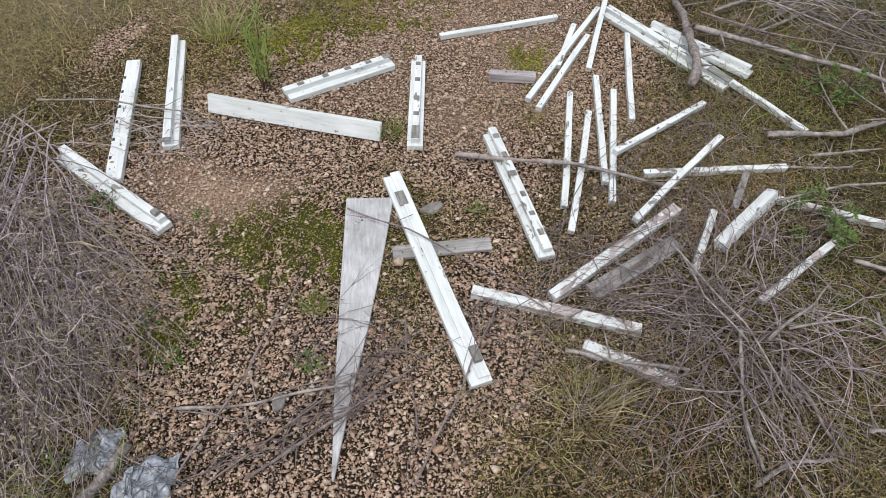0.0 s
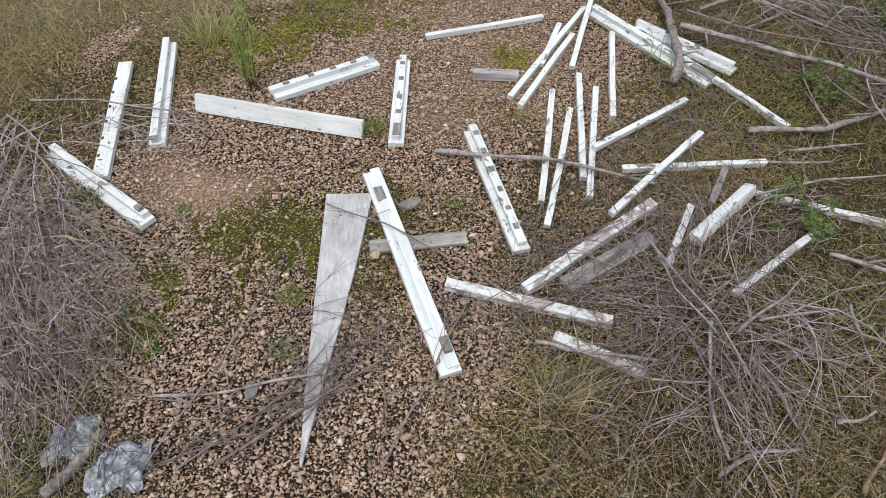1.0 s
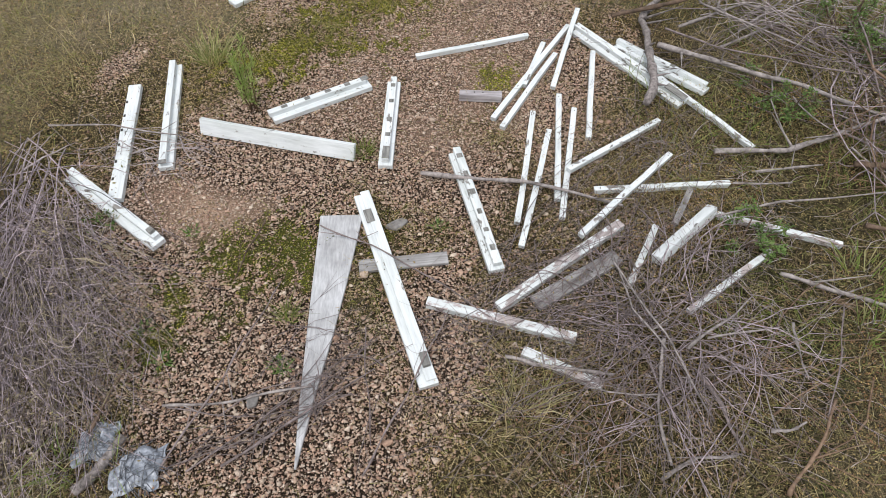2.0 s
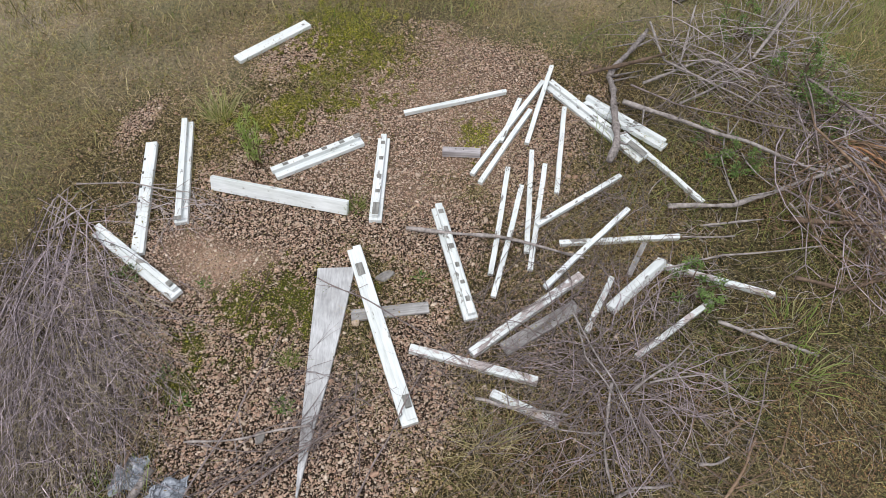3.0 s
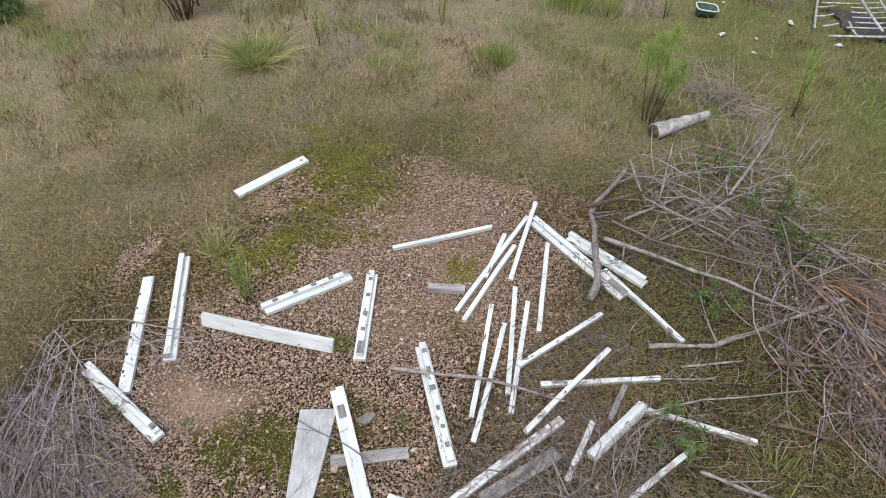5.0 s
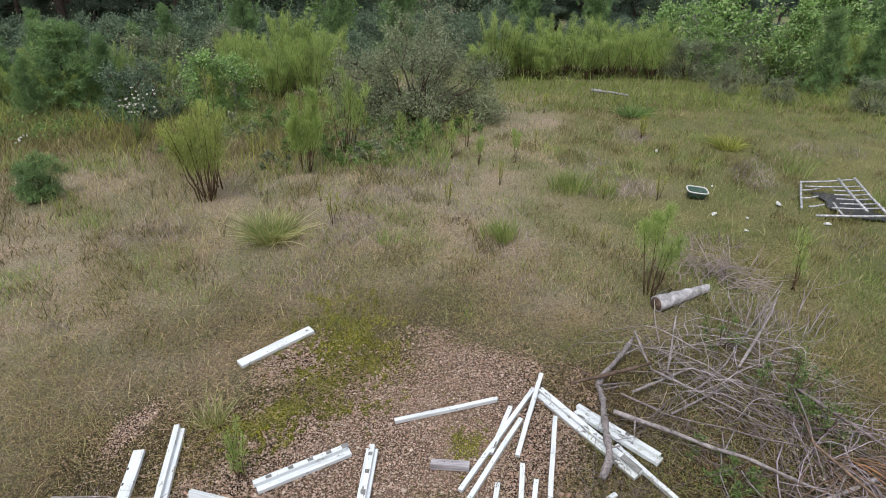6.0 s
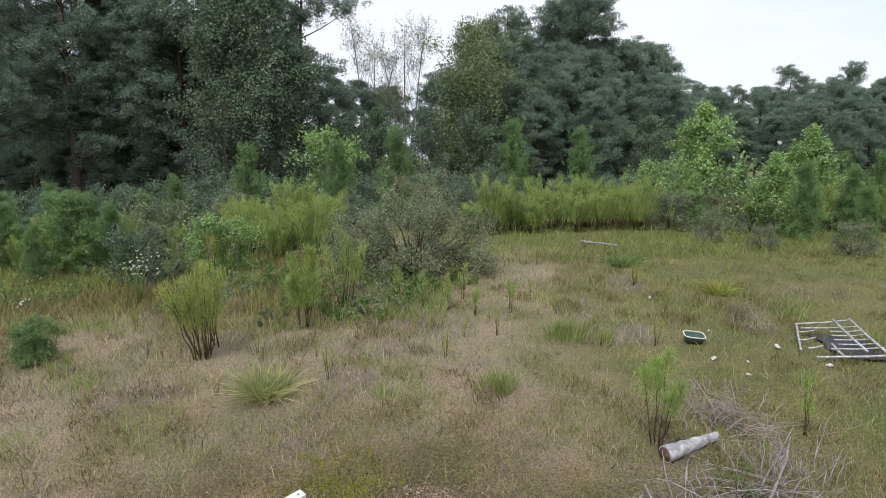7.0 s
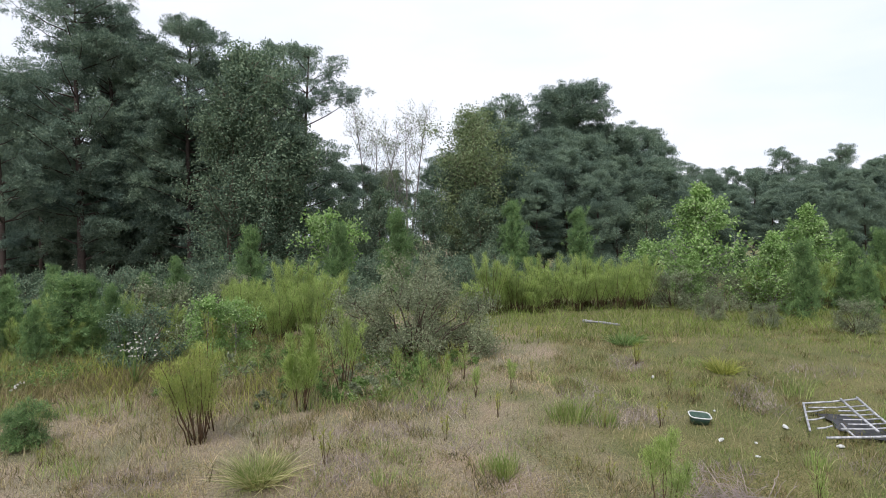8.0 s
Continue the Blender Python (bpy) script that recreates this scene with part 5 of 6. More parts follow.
def pine(name, height, radius, clear, seed, label, mat="pine", whorl=0.5, needles=16, size=0.2, top_round=0.5, category="pine tree", trunk_r=None, dens=1.0, thin=0.12, even=0.55, bunch=0.2, gap=0.12, cone=False):
    """A pine: straight tapered trunk, whorls of limbs with branchlets, and a round bunch of needles at the end of each branchlet."""
    rs = np.random.RandomState(seed)
    root = empty(name)
    R = trunk_r or height * 0.012
    u = np.linspace(0, 1, 12)
    line = np.stack([0.02 * height * np.sin(u * 3 + rs.uniform(0, 6)) * u, 0.015 * height * np.sin(u * 4 + rs.uniform(0, 6)) * u, height * u - 0.15], -1)
    hs = Heap()
    hs.add(*tube(line, R * (1.05 - u) ** 0.8 + 0.01, 8))
    tips = []
    z = clear * height
    while z < height * 0.985:
        f = max(0.0, (z / height - clear) / (1 - clear))
        prof = radius * (0.35 + 0.65 * min(1, f * 3.0)) * (1 - f ** (1.2 + top_round * 2.2)) ** 0.75 + 0.04 * radius
        if cone:
            prof = radius * (1 - f) ** 0.85 + 0.05
        for k in range(rs.randint(3, 6)):
            if rs.uniform() < gap:
                continue
            a = rs.uniform(0, 6.3)
            L = prof * rs.uniform(even, 1.12)
            rise = rs.uniform(-0.12, 0.35) + 0.35 * f
            st = np.array([np.interp(z, line[:, 2], line[:, 0]), np.interp(z, line[:, 2], line[:, 1]), z])
            s = np.linspace(0, 1, 6)[:, None]
            lim = st + s * np.array([math.cos(a), math.sin(a), rise]) * L + np.array([0, 0, 1]) * (s ** 2) * L * 0.12 + rs.normal(size=(6, 3)) * 0.03 * L * s
            hs.add(*tube(lim, np.linspace(R * 0.3 * (1 - 0.6 * f) + 0.006, 0.006, 6), 4))
            m = max(3, int(dens * (2.5 + 3.4 * L)))
            q = rs.uniform(0.38, 1.0, m) ** 0.75
            on = np.stack([np.interp(q, s[:, 0], lim[:, i]) for i in range(3)], -1)
            tips.append(on + rs.normal(size=(m, 3)) * [1, 1, 0.42] * (0.10 + 0.17 * L ** 0.6) + [0, 0, 0.3 * bunch])
        z += whorl * rs.uniform(0.6, 1.3)
    tips.append(line[-1] + rs.normal(size=(5, 3)) * bunch * 0.7)
    p = np.concatenate(tips)
    hs.make("trunk", "bark_pine", root, True)
    c = np.repeat(p, needles, 0)
    d = unit(rs.normal(size=c.shape) * [1, 1, 0.8] + [0, 0, 0.35])
    big = np.repeat(rs.uniform(0.6, 1.35, len(p)), needles)[:, None]
    base = c + d * bunch * big * rs.uniform(0.0, 1.0, (len(c), 1)) ** 0.5 * [1, 1, 0.8]
    w = unit(d + [0, 0, 0.3] + rs.normal(size=c.shape) * 0.55)
    n = len(base)
    v, t = needles_mesh(base, w, size * rs.uniform(0.6, 1.25, n), size * thin * rs.uniform(0.7, 1.3, n), rs)
    fast("crown", v, t, mat, root)
    tagged(root, label, category, "pine trees" if category == "pine tree" else "young pines")
    return root


def broadleaf(name, height, radius, clear, seed, label, mat, count, leaf=0.16, group="broadleaf trees", limbs=26, cone=0.0, bark="bark_dark", clump=0.10, trunk_r=None):
    """A leafy tree: tapered trunk, limbs that fork, leaves in uneven clumps."""
    rs = np.random.RandomState(seed)
    root = empty(name)
    R = trunk_r or height * 0.011
    u = np.linspace(0, 1, 10)
    line = np.stack([0.03 * height * np.sin(u * 2.5 + rs.uniform(0, 6)) * u, 0.03 * height * np.sin(u * 3 + rs.uniform(0, 6)) * u, 0.90 * height * u - 0.1], -1)
    hs = Heap()
    hs.add(*tube(line, R * (1.04 - u) + 0.006, 8))
    ends = []
    for k in range(limbs):
        f = rs.uniform(0, 1) ** 0.9
        z = height * (clear + (1 - clear) * f * 0.9)
        prof = radius * ((1 - f) * cone + (1 - cone) * math.sin(math.pi * min(0.95, 0.22 + 0.72 * f)))
        a = rs.uniform(0, 6.3)
        st = np.array([np.interp(z, line[:, 2], line[:, 0]), np.interp(z, line[:, 2], line[:, 1]), z * 0.93])
        e = st + np.array([math.cos(a), math.sin(a), rs.uniform(0.25, 0.8)]) * prof * rs.uniform(0.6, 1.1)
        s = np.linspace(0, 1, 6)[:, None]
        lim = st + (e - st) * s + rs.normal(size=(6, 3)) * 0.04 * prof * s
        hs.add(*tube(lim, np.linspace(R * 0.38 * (1.1 - f), 0.008, 6), 5))
        for j in range(6):
            i = rs.randint(2, 6)
            w = unit(rs.normal(size=3) + [0, 0, 0.5]) * prof * rs.uniform(0.2, 0.5)
            q = lim[i] + np.linspace(0, 1, 4)[:, None] * w + rs.normal(size=(4, 3)) * 0.02 * prof
            hs.add(*tube(q, np.linspace(0.012, 0.004, 4) * (height / 8), 3))
            ends += [q[-1], q[2], lim[i]]
    ends = np.array(ends)
    hs.make("trunk", bark, root, True)
    p = ends[rs.randint(len(ends), size=count)] + unit(rs.normal(size=(count, 3))) * (rs.uniform(0, 1, (count, 1)) ** 0.6) * height * clump
    v, t = leaves(p, unit(rs.normal(size=(count, 3)) + [0, 0, -0.2]), leaf * rs.uniform(0.6, 1.4, count), leaf * 0.7 * rs.uniform(0.7, 1.2, count), rs)
    fast("crown", v, t, mat, root)
    tagged(root, label, "tree", group)
    return root


def vase_tree(name, height, seed, label, stems):
    """A thin tree: several upright stems from the ground that fork upwards into fine, nearly bare twigs."""
    rs = np.random.RandomState(seed)
    root = empty(name)
    twigs = []
    for k in range(stems):
        hs = Heap()
        a = 6.283 * k / stems + rs.uniform(-0.5, 0.5)
        lean = np.array([math.cos(a), math.sin(a), 0.0]) * rs.uniform(0.12, 0.20)
        u = np.linspace(0, 1, 10)[:, None]
        top = height * rs.uniform(0.84, 1.0)
        line = u * np.array([0, 0, top]) + lean * top * u ** 1.4 + np.cumsum(rs.normal(size=(10, 3)) * 0.05, 0) * [1, 1, 0.2]
        hs.add(*tube(line, np.linspace(0.10, 0.012, 10), 6))
        for j in range(15):
            f = rs.uniform(0.34, 0.97)
            st = np.array([np.interp(f, u[:, 0], line[:, i]) for i in range(3)])
            b = rs.uniform(0, 6.3)
            L = height * 0.24 * (1.15 - f) ** 0.7 * rs.uniform(0.6, 1.2)
            t = np.linspace(0, 1, 6)[:, None]
            lim = st + t * np.array([math.cos(b) * 0.55, math.sin(b) * 0.55, 1.0]) * L + rs.normal(size=(6, 3)) * 0.03 * L * t
            hs.add(*tube(lim, np.linspace(0.036 * (1.15 - f), 0.009, 6), 4))
            for _ in range(7):
                i = rs.randint(1, 6)
                w = unit(rs.normal(size=3) * [0.6, 0.6, 0.4] + [0, 0, 0.75]) * rs.uniform(0.35, 1.0)
                q = lim[i] + np.linspace(0, 1, 4)[:, None] * w + rs.normal(size=(4, 3)) * 0.03
                hs.add(*tube(q, np.linspace(0.011, 0.005, 4), 3))
                twigs += [q[-1], q[-2]]
        hs.make("stem", "bark", root, True)
    twigs = np.array(twigs)
    n = 5200
    p = twigs[rs.randint(len(twigs), size=n)] + rs.normal(size=(n, 3)) * 0.16
    v, t = leaves(p, unit(rs.normal(size=(n, 3)) + [0, 0, -0.2]), 0.085 * rs.uniform(0.6, 1.3, n), 0.055 * rs.uniform(0.7, 1.2, n), rs)
    fast("crown", v, t, "thin_leaf", root)
    tagged(root, label, "tree", "thin trees")
    return root


EYE = (0.569, -0.475)


def far(u, depth):
    """Plan point at a slope u to the side of the final line of sight, depth metres ahead."""
    return EYE[0] + u * depth, EYE[1] + depth


def stand(ob, u, depth, turn, scale=1.0, sink=0.1):
    x, y = far(u, depth)
    ob.matrix_basis = Matrix.Translation((x, y, g1(x, y) - sink)) @ Matrix.Rotation(radians(turn), 4, "Z") @ Matrix.Diagonal((scale, scale, scale, 1))
    return ob


def again(ob, u, depth, turn, scale=1.0, sink=0.1):
    x, y = far(u, depth)
    c = copy_thing(ob, Matrix.Identity(4))
    c.matrix_basis = Matrix.Translation((x, y, g1(x, y) - sink)) @ Matrix.Rotation(radians(turn), 4, "Z") @ Matrix.Diagonal((scale, scale, scale, 1))
    return c


# weeds in the near field
tuft(-1.16, 3.44, 0.22, 0.28, 130, "pale_blade", "green and straw grass tuft by the rails", 101, 0.6)
dog_fennel(-0.80, 2.93, 0.42, 5, 0.07, "bright green feathery weed by a rail", 102, 0.15, 110, "fennel", 0.045, 0.07)
dog_fennel(2.58, 5.10, 1.04, 6, 0.32, "yellow-green feathery weed with bare dark stems", 103, 0.60, 620, "fennel", 0.045, 0.22)
dog_fennel(-2.53, 7.42, 1.16, 17, 0.46, "yellow-green feathery weed with many dark stems", 104, 0.36, 520, "fennel_mid", 0.055, 0.25)
dog_fennel(-2.52, 7.72, 1.75, 2, 0.08, "tall thin yellowish weed spire", 115, 0.55, 150, "fennel_yellow", 0.05, 0.10)
dog_fennel(-1.45, 8.37, 1.06, 11, 0.20, "bright feathery weed on dark stems", 105, 0.45, 520)
dog_fennel(-1.00, 9.3, 1.25, 6, 0.25, "feathery weed beside the grey shrub", 106, 0.45, 260)
for k, (x, y, r, h, n) in enumerate(((2.28, 7.66, 0.55, 0.46, 190), (2.66, 7.50, 0.40, 0.34, 90), (2.1, 7.75, 0.35, 0.36, 70), (1.23, 6.30, 0.42, 0.34, 130), (1.05, 6.35, 0.30, 0.24, 60), (-0.08, 6.17, 0.30, 0.22, 60), (0.5, 9.1, 0.35, 0.4, 70),
                                     (3.35, 8.6, 0.35, 0.25, 60), (5.6, 8.3, 0.5, 0.35, 80), (6.1, 7.2, 0.5, 0.35, 90), (4.6, 6.2, 0.35, 0.25, 60), (-3.6, 6.6, 0.4, 0.24, 60))):
    tuft(x, y, r, h, n, "fresh_blade", "upright green grass clump in the dry field", 241 + k, 0.12, 0.008)
tuft(-1.44, 6.26, 0.28, 0.42, 380, "fresh_blade", "large arching grass tuft with a green heart", 108, 0.7, 0.007)
tuft(-1.44, 6.26, 0.42, 0.52, 560, "pale_blade", "straw outer blades of the large grass tuft", 109, 1.4, 0.007)
tuft(1.22, 6.13, 0.16, 0.35, 70, "green", "thin upright green grass tuft", 110, 0.3)
tuft(2.2, 7.75, 0.2, 0.4, 90, "green", "upright green grass tuft", 111, 0.3)
tuft(-0.3, 8.6, 0.25, 0.4, 110, "green", "green grass tuft before the shrub", 112, 0.4)
tuft(4.12, 11.65, 0.5, 0.4, 260, "sprig", "arching green weed far up the turf", 113, 1.3, 0.012)
tuft(5.1, 9.5, 0.45, 0.32, 300, "fennel_yellow", "yellowish grass tuft on turf", 114, 0.9, 0.01)
for k, (x, y, h) in enumerate(((0.25, 9.1, 0.6), (0.65, 9.0, 0.55), (-0.15, 9.4, 0.7), (1.05, 8.7, 0.5), (0.9, 9.6, 0.6), (1.6, 8.8, 0.45), (4.05, 5.2, 0.6))):
    dog_fennel(x, y, h, 3, 0.06, "thin single-stemmed feathery weed", 120 + k, 0.4, 110, "fennel", 0.06)
shrub(-4.70, 7.32, 0.30, 0.26, 0.66, 11000, "pine_young", "dense bluish-green low shrub in dry grass", 131, 0.05, lobes=26, slim=0.14)
shrub(0.0, 11.4, 1.9, 1.15, 2.0, 44000, "grey_leaf", "broad grey-green shrub with fine leaves", 132, 0.04, lobes=64, low=0.02)
shrub(-5.05, 11.0, 0.75, 0.5, 1.25, 9000, "dark_leaf", "dark green shrub behind white flowers", 133, 0.045, lobes=22)
for k, (x, y, r, h, n) in enumerate(((-0.95, 8.9, 0.5, 0.34, 1500), (-0.45, 9.0, 0.5, 0.30, 1400), (-0.1, 9.5, 0.45, 0.36, 1300), (0.25, 9.9, 0.5, 0.42, 1300), (-3.1, 10.2, 0.5, 0.5, 1300), (-2.4, 10.8, 0.6, 0.55, 1400),
                                     (-1.2, 9.4, 0.5, 0.4, 1200), (-0.7, 9.7, 0.55, 0.4, 1300), (-1.7, 9.3, 0.4, 0.34, 1000), (-3.7, 9.3, 0.4, 0.4, 1000), (-2.0, 8.6, 0.35, 0.22, 800), (0.9, 10.4, 0.4, 0.3, 900))):
    shrub(x, y, r, r * 0.8, h, n, ("sprig", "grey_leaf", "sprig")[k % 3], "low leafy green weed in dry grass", 190 + k, 0.045, "green_weed", 11)
# short single stems and little weeds dotted over the field
rsw = np.random.RandomState(77)
small = dog_fennel(0.6, 7.2, 0.34, 3, 0.05, "short upright feathery weed in the field", 198, 0.25, 45, "fennel_yellow", 0.05, 0.06)
for k in range(46):
    x, y = rsw.uniform(-4.5, 4.6), rsw.uniform(5.6, 12.5)
    if abs(x - 3.85) < 0.4 and abs(y - 7.4) < 0.5:
        continue
    c = copy_thing(small, Matrix.Identity(4))
    q = rsw.uniform(0.45, 1.25)
    c.matrix_basis = Matrix.Translation((x, y, g1(x, y))) @ Matrix.Rotation(rsw.uniform(0, 6.3), 4, "Z") @ Matrix.Diagonal((q, q, q * rsw.uniform(0.8, 1.3), 1))
# sprigs in the brush
for k, (x, y, r, h, n) in enumerate(((3.26, 3.69, 0.22, 0.42, 900), (2.53, 2.87, 0.14, 0.25, 420), (1.98, 1.88, 0.16, 0.24, 520), (3.42, 3.37, 0.2, 0.35, 500), (2.45, 3.05, 0.15, 0.2, 320), (-1.48, 2.02, 0.08, 0.1, 120), (3.0, 4.35, 0.2, 0.3, 420))):
    shrub(x, y, r * 1.35, r * 1.35, h, n * 2, "sprig", "fresh green weed growing through the brush", 140 + k, 0.020, "green_weed", 14)
tuft(2.49, 1.33, 0.30, 0.20, 90, "fresh_blade", "green grass clump at the brush pile", 151, 0.7)
tuft(2.55, 1.62, 0.35, 0.20, 60, "fresh_blade", "green and straw grass clump by twigs", 152, 0.8)
tuft(0.7, 0.95, 0.3, 0.24, 170, "straw", "straw grass clump on the near turf", 153, 0.9, 0.004)
tuft(-1.25, 0.75, 0.2, 0.16, 60, "fresh_blade", "green grass clump by the netting", 154, 0.7)
tuft(-0.1, 2.55, 0.14, 0.14, 90, "green", "small green tuft on gravel", 155, 0.9, 0.004)
tuft(-0.40, 1.45, 0.10, 0.12, 80, "green", "small grass tuft beside the grey board", 156, 0.7, 0.004)
for k, (x, y) in enumerate(((-0.98, 1.98), (-1.08, 1.4), (-0.95, 1.22), (-0.42, 1.2), (0.35, 2.0), (-0.38, 1.18))):
    tuft(x, y, 0.08, 0.05, 36, "sprig", "small green weed on gravel", 160 + k, 1.2, 0.009, "green_weed", "weed")


def white_flowers(x, y, h, n, seed):
    rs = np.random.RandomState(seed)
    c = np.array([x, y, g1(x, y)])
    root = empty("white_flower", Matrix.Translation(c))
    for k in range(n):
        e = np.array([rs.normal() * 0.13, rs.normal() * 0.10, h * rs.uniform(0.55, 1.05)])
        stem = fast("stem", *tube(np.linspace(0, 1, 4)[:, None] * e, [0.006, 0.005, 0.004, 0.003], 4), "sprig", root)
        for j in range(3):
            m = 10
            p = e + rs.normal(size=3) * [0.04, 0.04, 0.03] + rs.normal(size=(m, 3)) * [0.006, 0.006, 0.003]
            fast("flower_head", *leaves(p, unit(rs.normal(size=(m, 3)) + [0, 0, 0.5]), np.full(m, 0.020), np.full(m, 0.017), rs), "flower", stem)
    tagged(root, "tall weed with flat white flower heads", "flower", "white flowers")


white_flowers(-4.55, 9.80, 0.80, 13, 171)
white_flowers(-5.7, 8.4, 0.5, 3, 172)

# the tall yellow-green row on the crest and the one to the west
rsr = np.random.RandomState(5)
first = dog_fennel(1.9, 16.6, 1.55, 18, 0.50, "tall yellow-green feathery weed in a row", 181, 0.28, 330, "fennel", 0.11, 0.14)
for k in range(24):
    u = 0.055 + 0.265 * k / 23
    x, y = far(u + rsr.normal() * 0.006, 17.8 + rsr.uniform(-0.7, 1.3))
    c = copy_thing(first, Matrix.Identity(4))
    c.matrix_basis = Matrix.Translation((x, y, g1(x, y))) @ Matrix.Rotation(rsr.uniform(0, 6.3), 4, "Z") @ Matrix.Diagonal((1, 1, rsr.uniform(0.62, 1.0) * (0.62 if k < 5 else 0.8 if k < 9 else 0.95), 1))
for k in range(15):
    u = -0.335 + 0.155 * k / 14
    x, y = far(u + rsr.normal() * 0.008, 14.2 + rsr.uniform(-0.9, 1.4))
    c = copy_thing(first, Matrix.Identity(4))
    c.matrix_basis = Matrix.Translation((x, y, g1(x, y))) @ Matrix.Rotation(rsr.uniform(0, 6.3), 4, "Z") @ Matrix.Diagonal((0.9, 0.9, rsr.uniform(0.62, 1.0) * (1.05 if k > 8 else 0.82), 1))
for k in range(9):
    u, d = rsr.uniform(-0.70, -0.37), rsr.uniform(11.6, 14.5)
    x, y = far(u, d)
    c = copy_thing(first, Matrix.Identity(4))
    c.matrix_basis = Matrix.Translation((x, y, g1(x, y))) @ Matrix.Rotation(rsr.uniform(0, 6.3), 4, "Z") @ Matrix.Diagonal((0.6, 0.6, rsr.uniform(0.45, 0.8), 1))

for k in range(16):
    u, d = 0.50 + 0.24 * k / 15, 17.0 + 2.2 * ((k * 5) % 7) / 6
    x, y = far(u, d)
    c = copy_thing(first, Matrix.Identity(4))
    c.matrix_basis = Matrix.Translation((x, y, g1(x, y))) @ Matrix.Rotation(k * 2.1, 4, "Z") @ Matrix.Diagonal((0.9, 0.9, 0.62 + 0.3 * ((k * 3) % 5) / 4, 1))

# young trees at the edge of the field
poplar = stand(broadleaf("sapling", 4.3, 1.9, 0.02, 201, "light green young poplar, cone-shaped", "bright_leaf", 10000, 0.10, "saplings", 72, 0.85, "bark", 0.042), 0.415, 19.0, 0)
again(poplar, 0.588, 18.5, 130, 0.82)
again(poplar, 0.535, 16.5, 60, 0.60)
again(poplar, 0.40, 17.6, 260, 0.45)
yel = stand(broadleaf("sapling", 3.6, 1.3, 0.15, 202, "yellow-green leafy sapling before dark pines", "bright_leaf", 3200, 0.12, "saplings", 22, 0.2, "bark", 0.08), -0.185, 22, 0)
again(yel, 0.33, 21, 200, 0.6)
again(yel, -0.38, 11.6, 90, 0.42)
again(yel, -0.335, 12.0, 30, 0.38)
young = stand(pine("young_pine", 2.2, 0.68, 0.03, 211, "soft green young pine", "pine_young", 0.13, 36, 0.11, 0.1, "young pine", 0.03, 2.1, 0.13, bunch=0.085, cone=True), -0.60, 12.2, 0, 0.8)
for u, d, s in ((-0.66, 11.6, 0.80), (-0.535, 12.6, 0.95), (-0.57, 13.5, 1.05), (-0.70, 13, 1.0), (-0.63, 14.5, 1.05), (-0.48, 15, 1.0), (-0.70, 15.5, 1.1), (-0.31, 20, 1.15), (-0.17, 21, 1.2), (-0.075, 21, 1.35), (0.115, 25, 1.5), (0.22, 25, 1.35),
                (0.582, 15.2, 1.05), (0.655, 16.5, 1.0), (0.70, 17.5, 1.2), (0.685, 15.0, 0.75), (0.64, 21, 1.2), (0.48, 20, 0.9), (-0.43, 18, 1.2), (-0.63, 17, 1.2), (-0.74, 12.5, 0.9), (-0.51, 11.3, 0.55), (0.50, 17, 0.7)):
    k = s * (0.66 if u < -0.4 else 0.8 if u > 0.4 else 1.0)
    c = again(young, u, d, 0, k)
    c.matrix_basis = c.matrix_basis @ Matrix.Rotation(u * 122, 4, "Z") @ Matrix.Diagonal((0.66, 0.66, 1.08, 1))
# low shrubs that close the gap under the tall trees
bushy = shrub(*far(-0.45, 13.6), 1.0, 0.9, 1.75, 7500, "grey_leaf", "grey-green shrub at the edge of the wood", 221, 0.055, lobes=24)
leafy = shrub(*far(-0.57, 16.8), 1.1, 1.0, 1.7, 8000, "dark_leaf", "dark green shrub at the edge of the wood", 222, 0.065, lobes=24)
for o, u, d, s in ((leafy, -0.50, 17.5, 1.0), (bushy, -0.36, 18, 1.1), (leafy, -0.62, 19, 1.2), (leafy, -0.70, 17, 1.0), (leafy, -0.25, 20, 1.2), (bushy, -0.05, 19, 1.0), (leafy, 0.03, 23, 1.2), (bushy, 0.37, 17.5, 0.9), (bushy, 0.45, 17, 0.85),
                   (leafy, 0.50, 22, 1.3), (leafy, 0.40, 23, 1.3), (bushy, 0.60, 23, 1.3), (leafy, 0.70, 22, 1.3), (leafy, 0.30, 23, 1.4), (bushy, 0.67, 13.0, 0.6), (leafy, -0.15, 20, 1.1), (bushy, 0.52, 13.8, 0.45), (bushy, 0.43, 15, 0.5),
                   (leafy, -0.42, 16.5, 0.9), (leafy, -0.33, 21, 1.3), (leafy, 0.20, 23, 1.3), (leafy, 0.10, 24, 1.3), (leafy, 0.57, 20, 1.1), (leafy, -0.56, 14.6, 0.8), (bushy, 0.33, 18.5, 0.7), (leafy, 0.64, 18, 0.9)):
    x, y = far(u, d)
    s *= 0.68 if u < -0.38 else 0.9
    c = copy_thing(o, Matrix.Identity(4))
    c.matrix_basis = Matrix.Translation((x, y, g1(x, y))) @ Matrix.Rotation(u * 40, 4, "Z") @ Matrix.Diagonal((s, s, s, 1))

for k in range(30):
    u = -0.78 + 0.90 * k / 29
    x, y = far(u, (23.5 if u < -0.25 else 25.5) + 2.5 * ((k * 7) % 5) / 4)
    c = copy_thing(leafy, Matrix.Identity(4))
    c.matrix_basis = Matrix.Translation((x, y, g1(x, y))) @ Matrix.Rotation(k * 1.9, 4, "Z") @ Matrix.Diagonal((1.5, 1.3, 1.25 + 0.25 * math.sin(k * 2.1), 1))

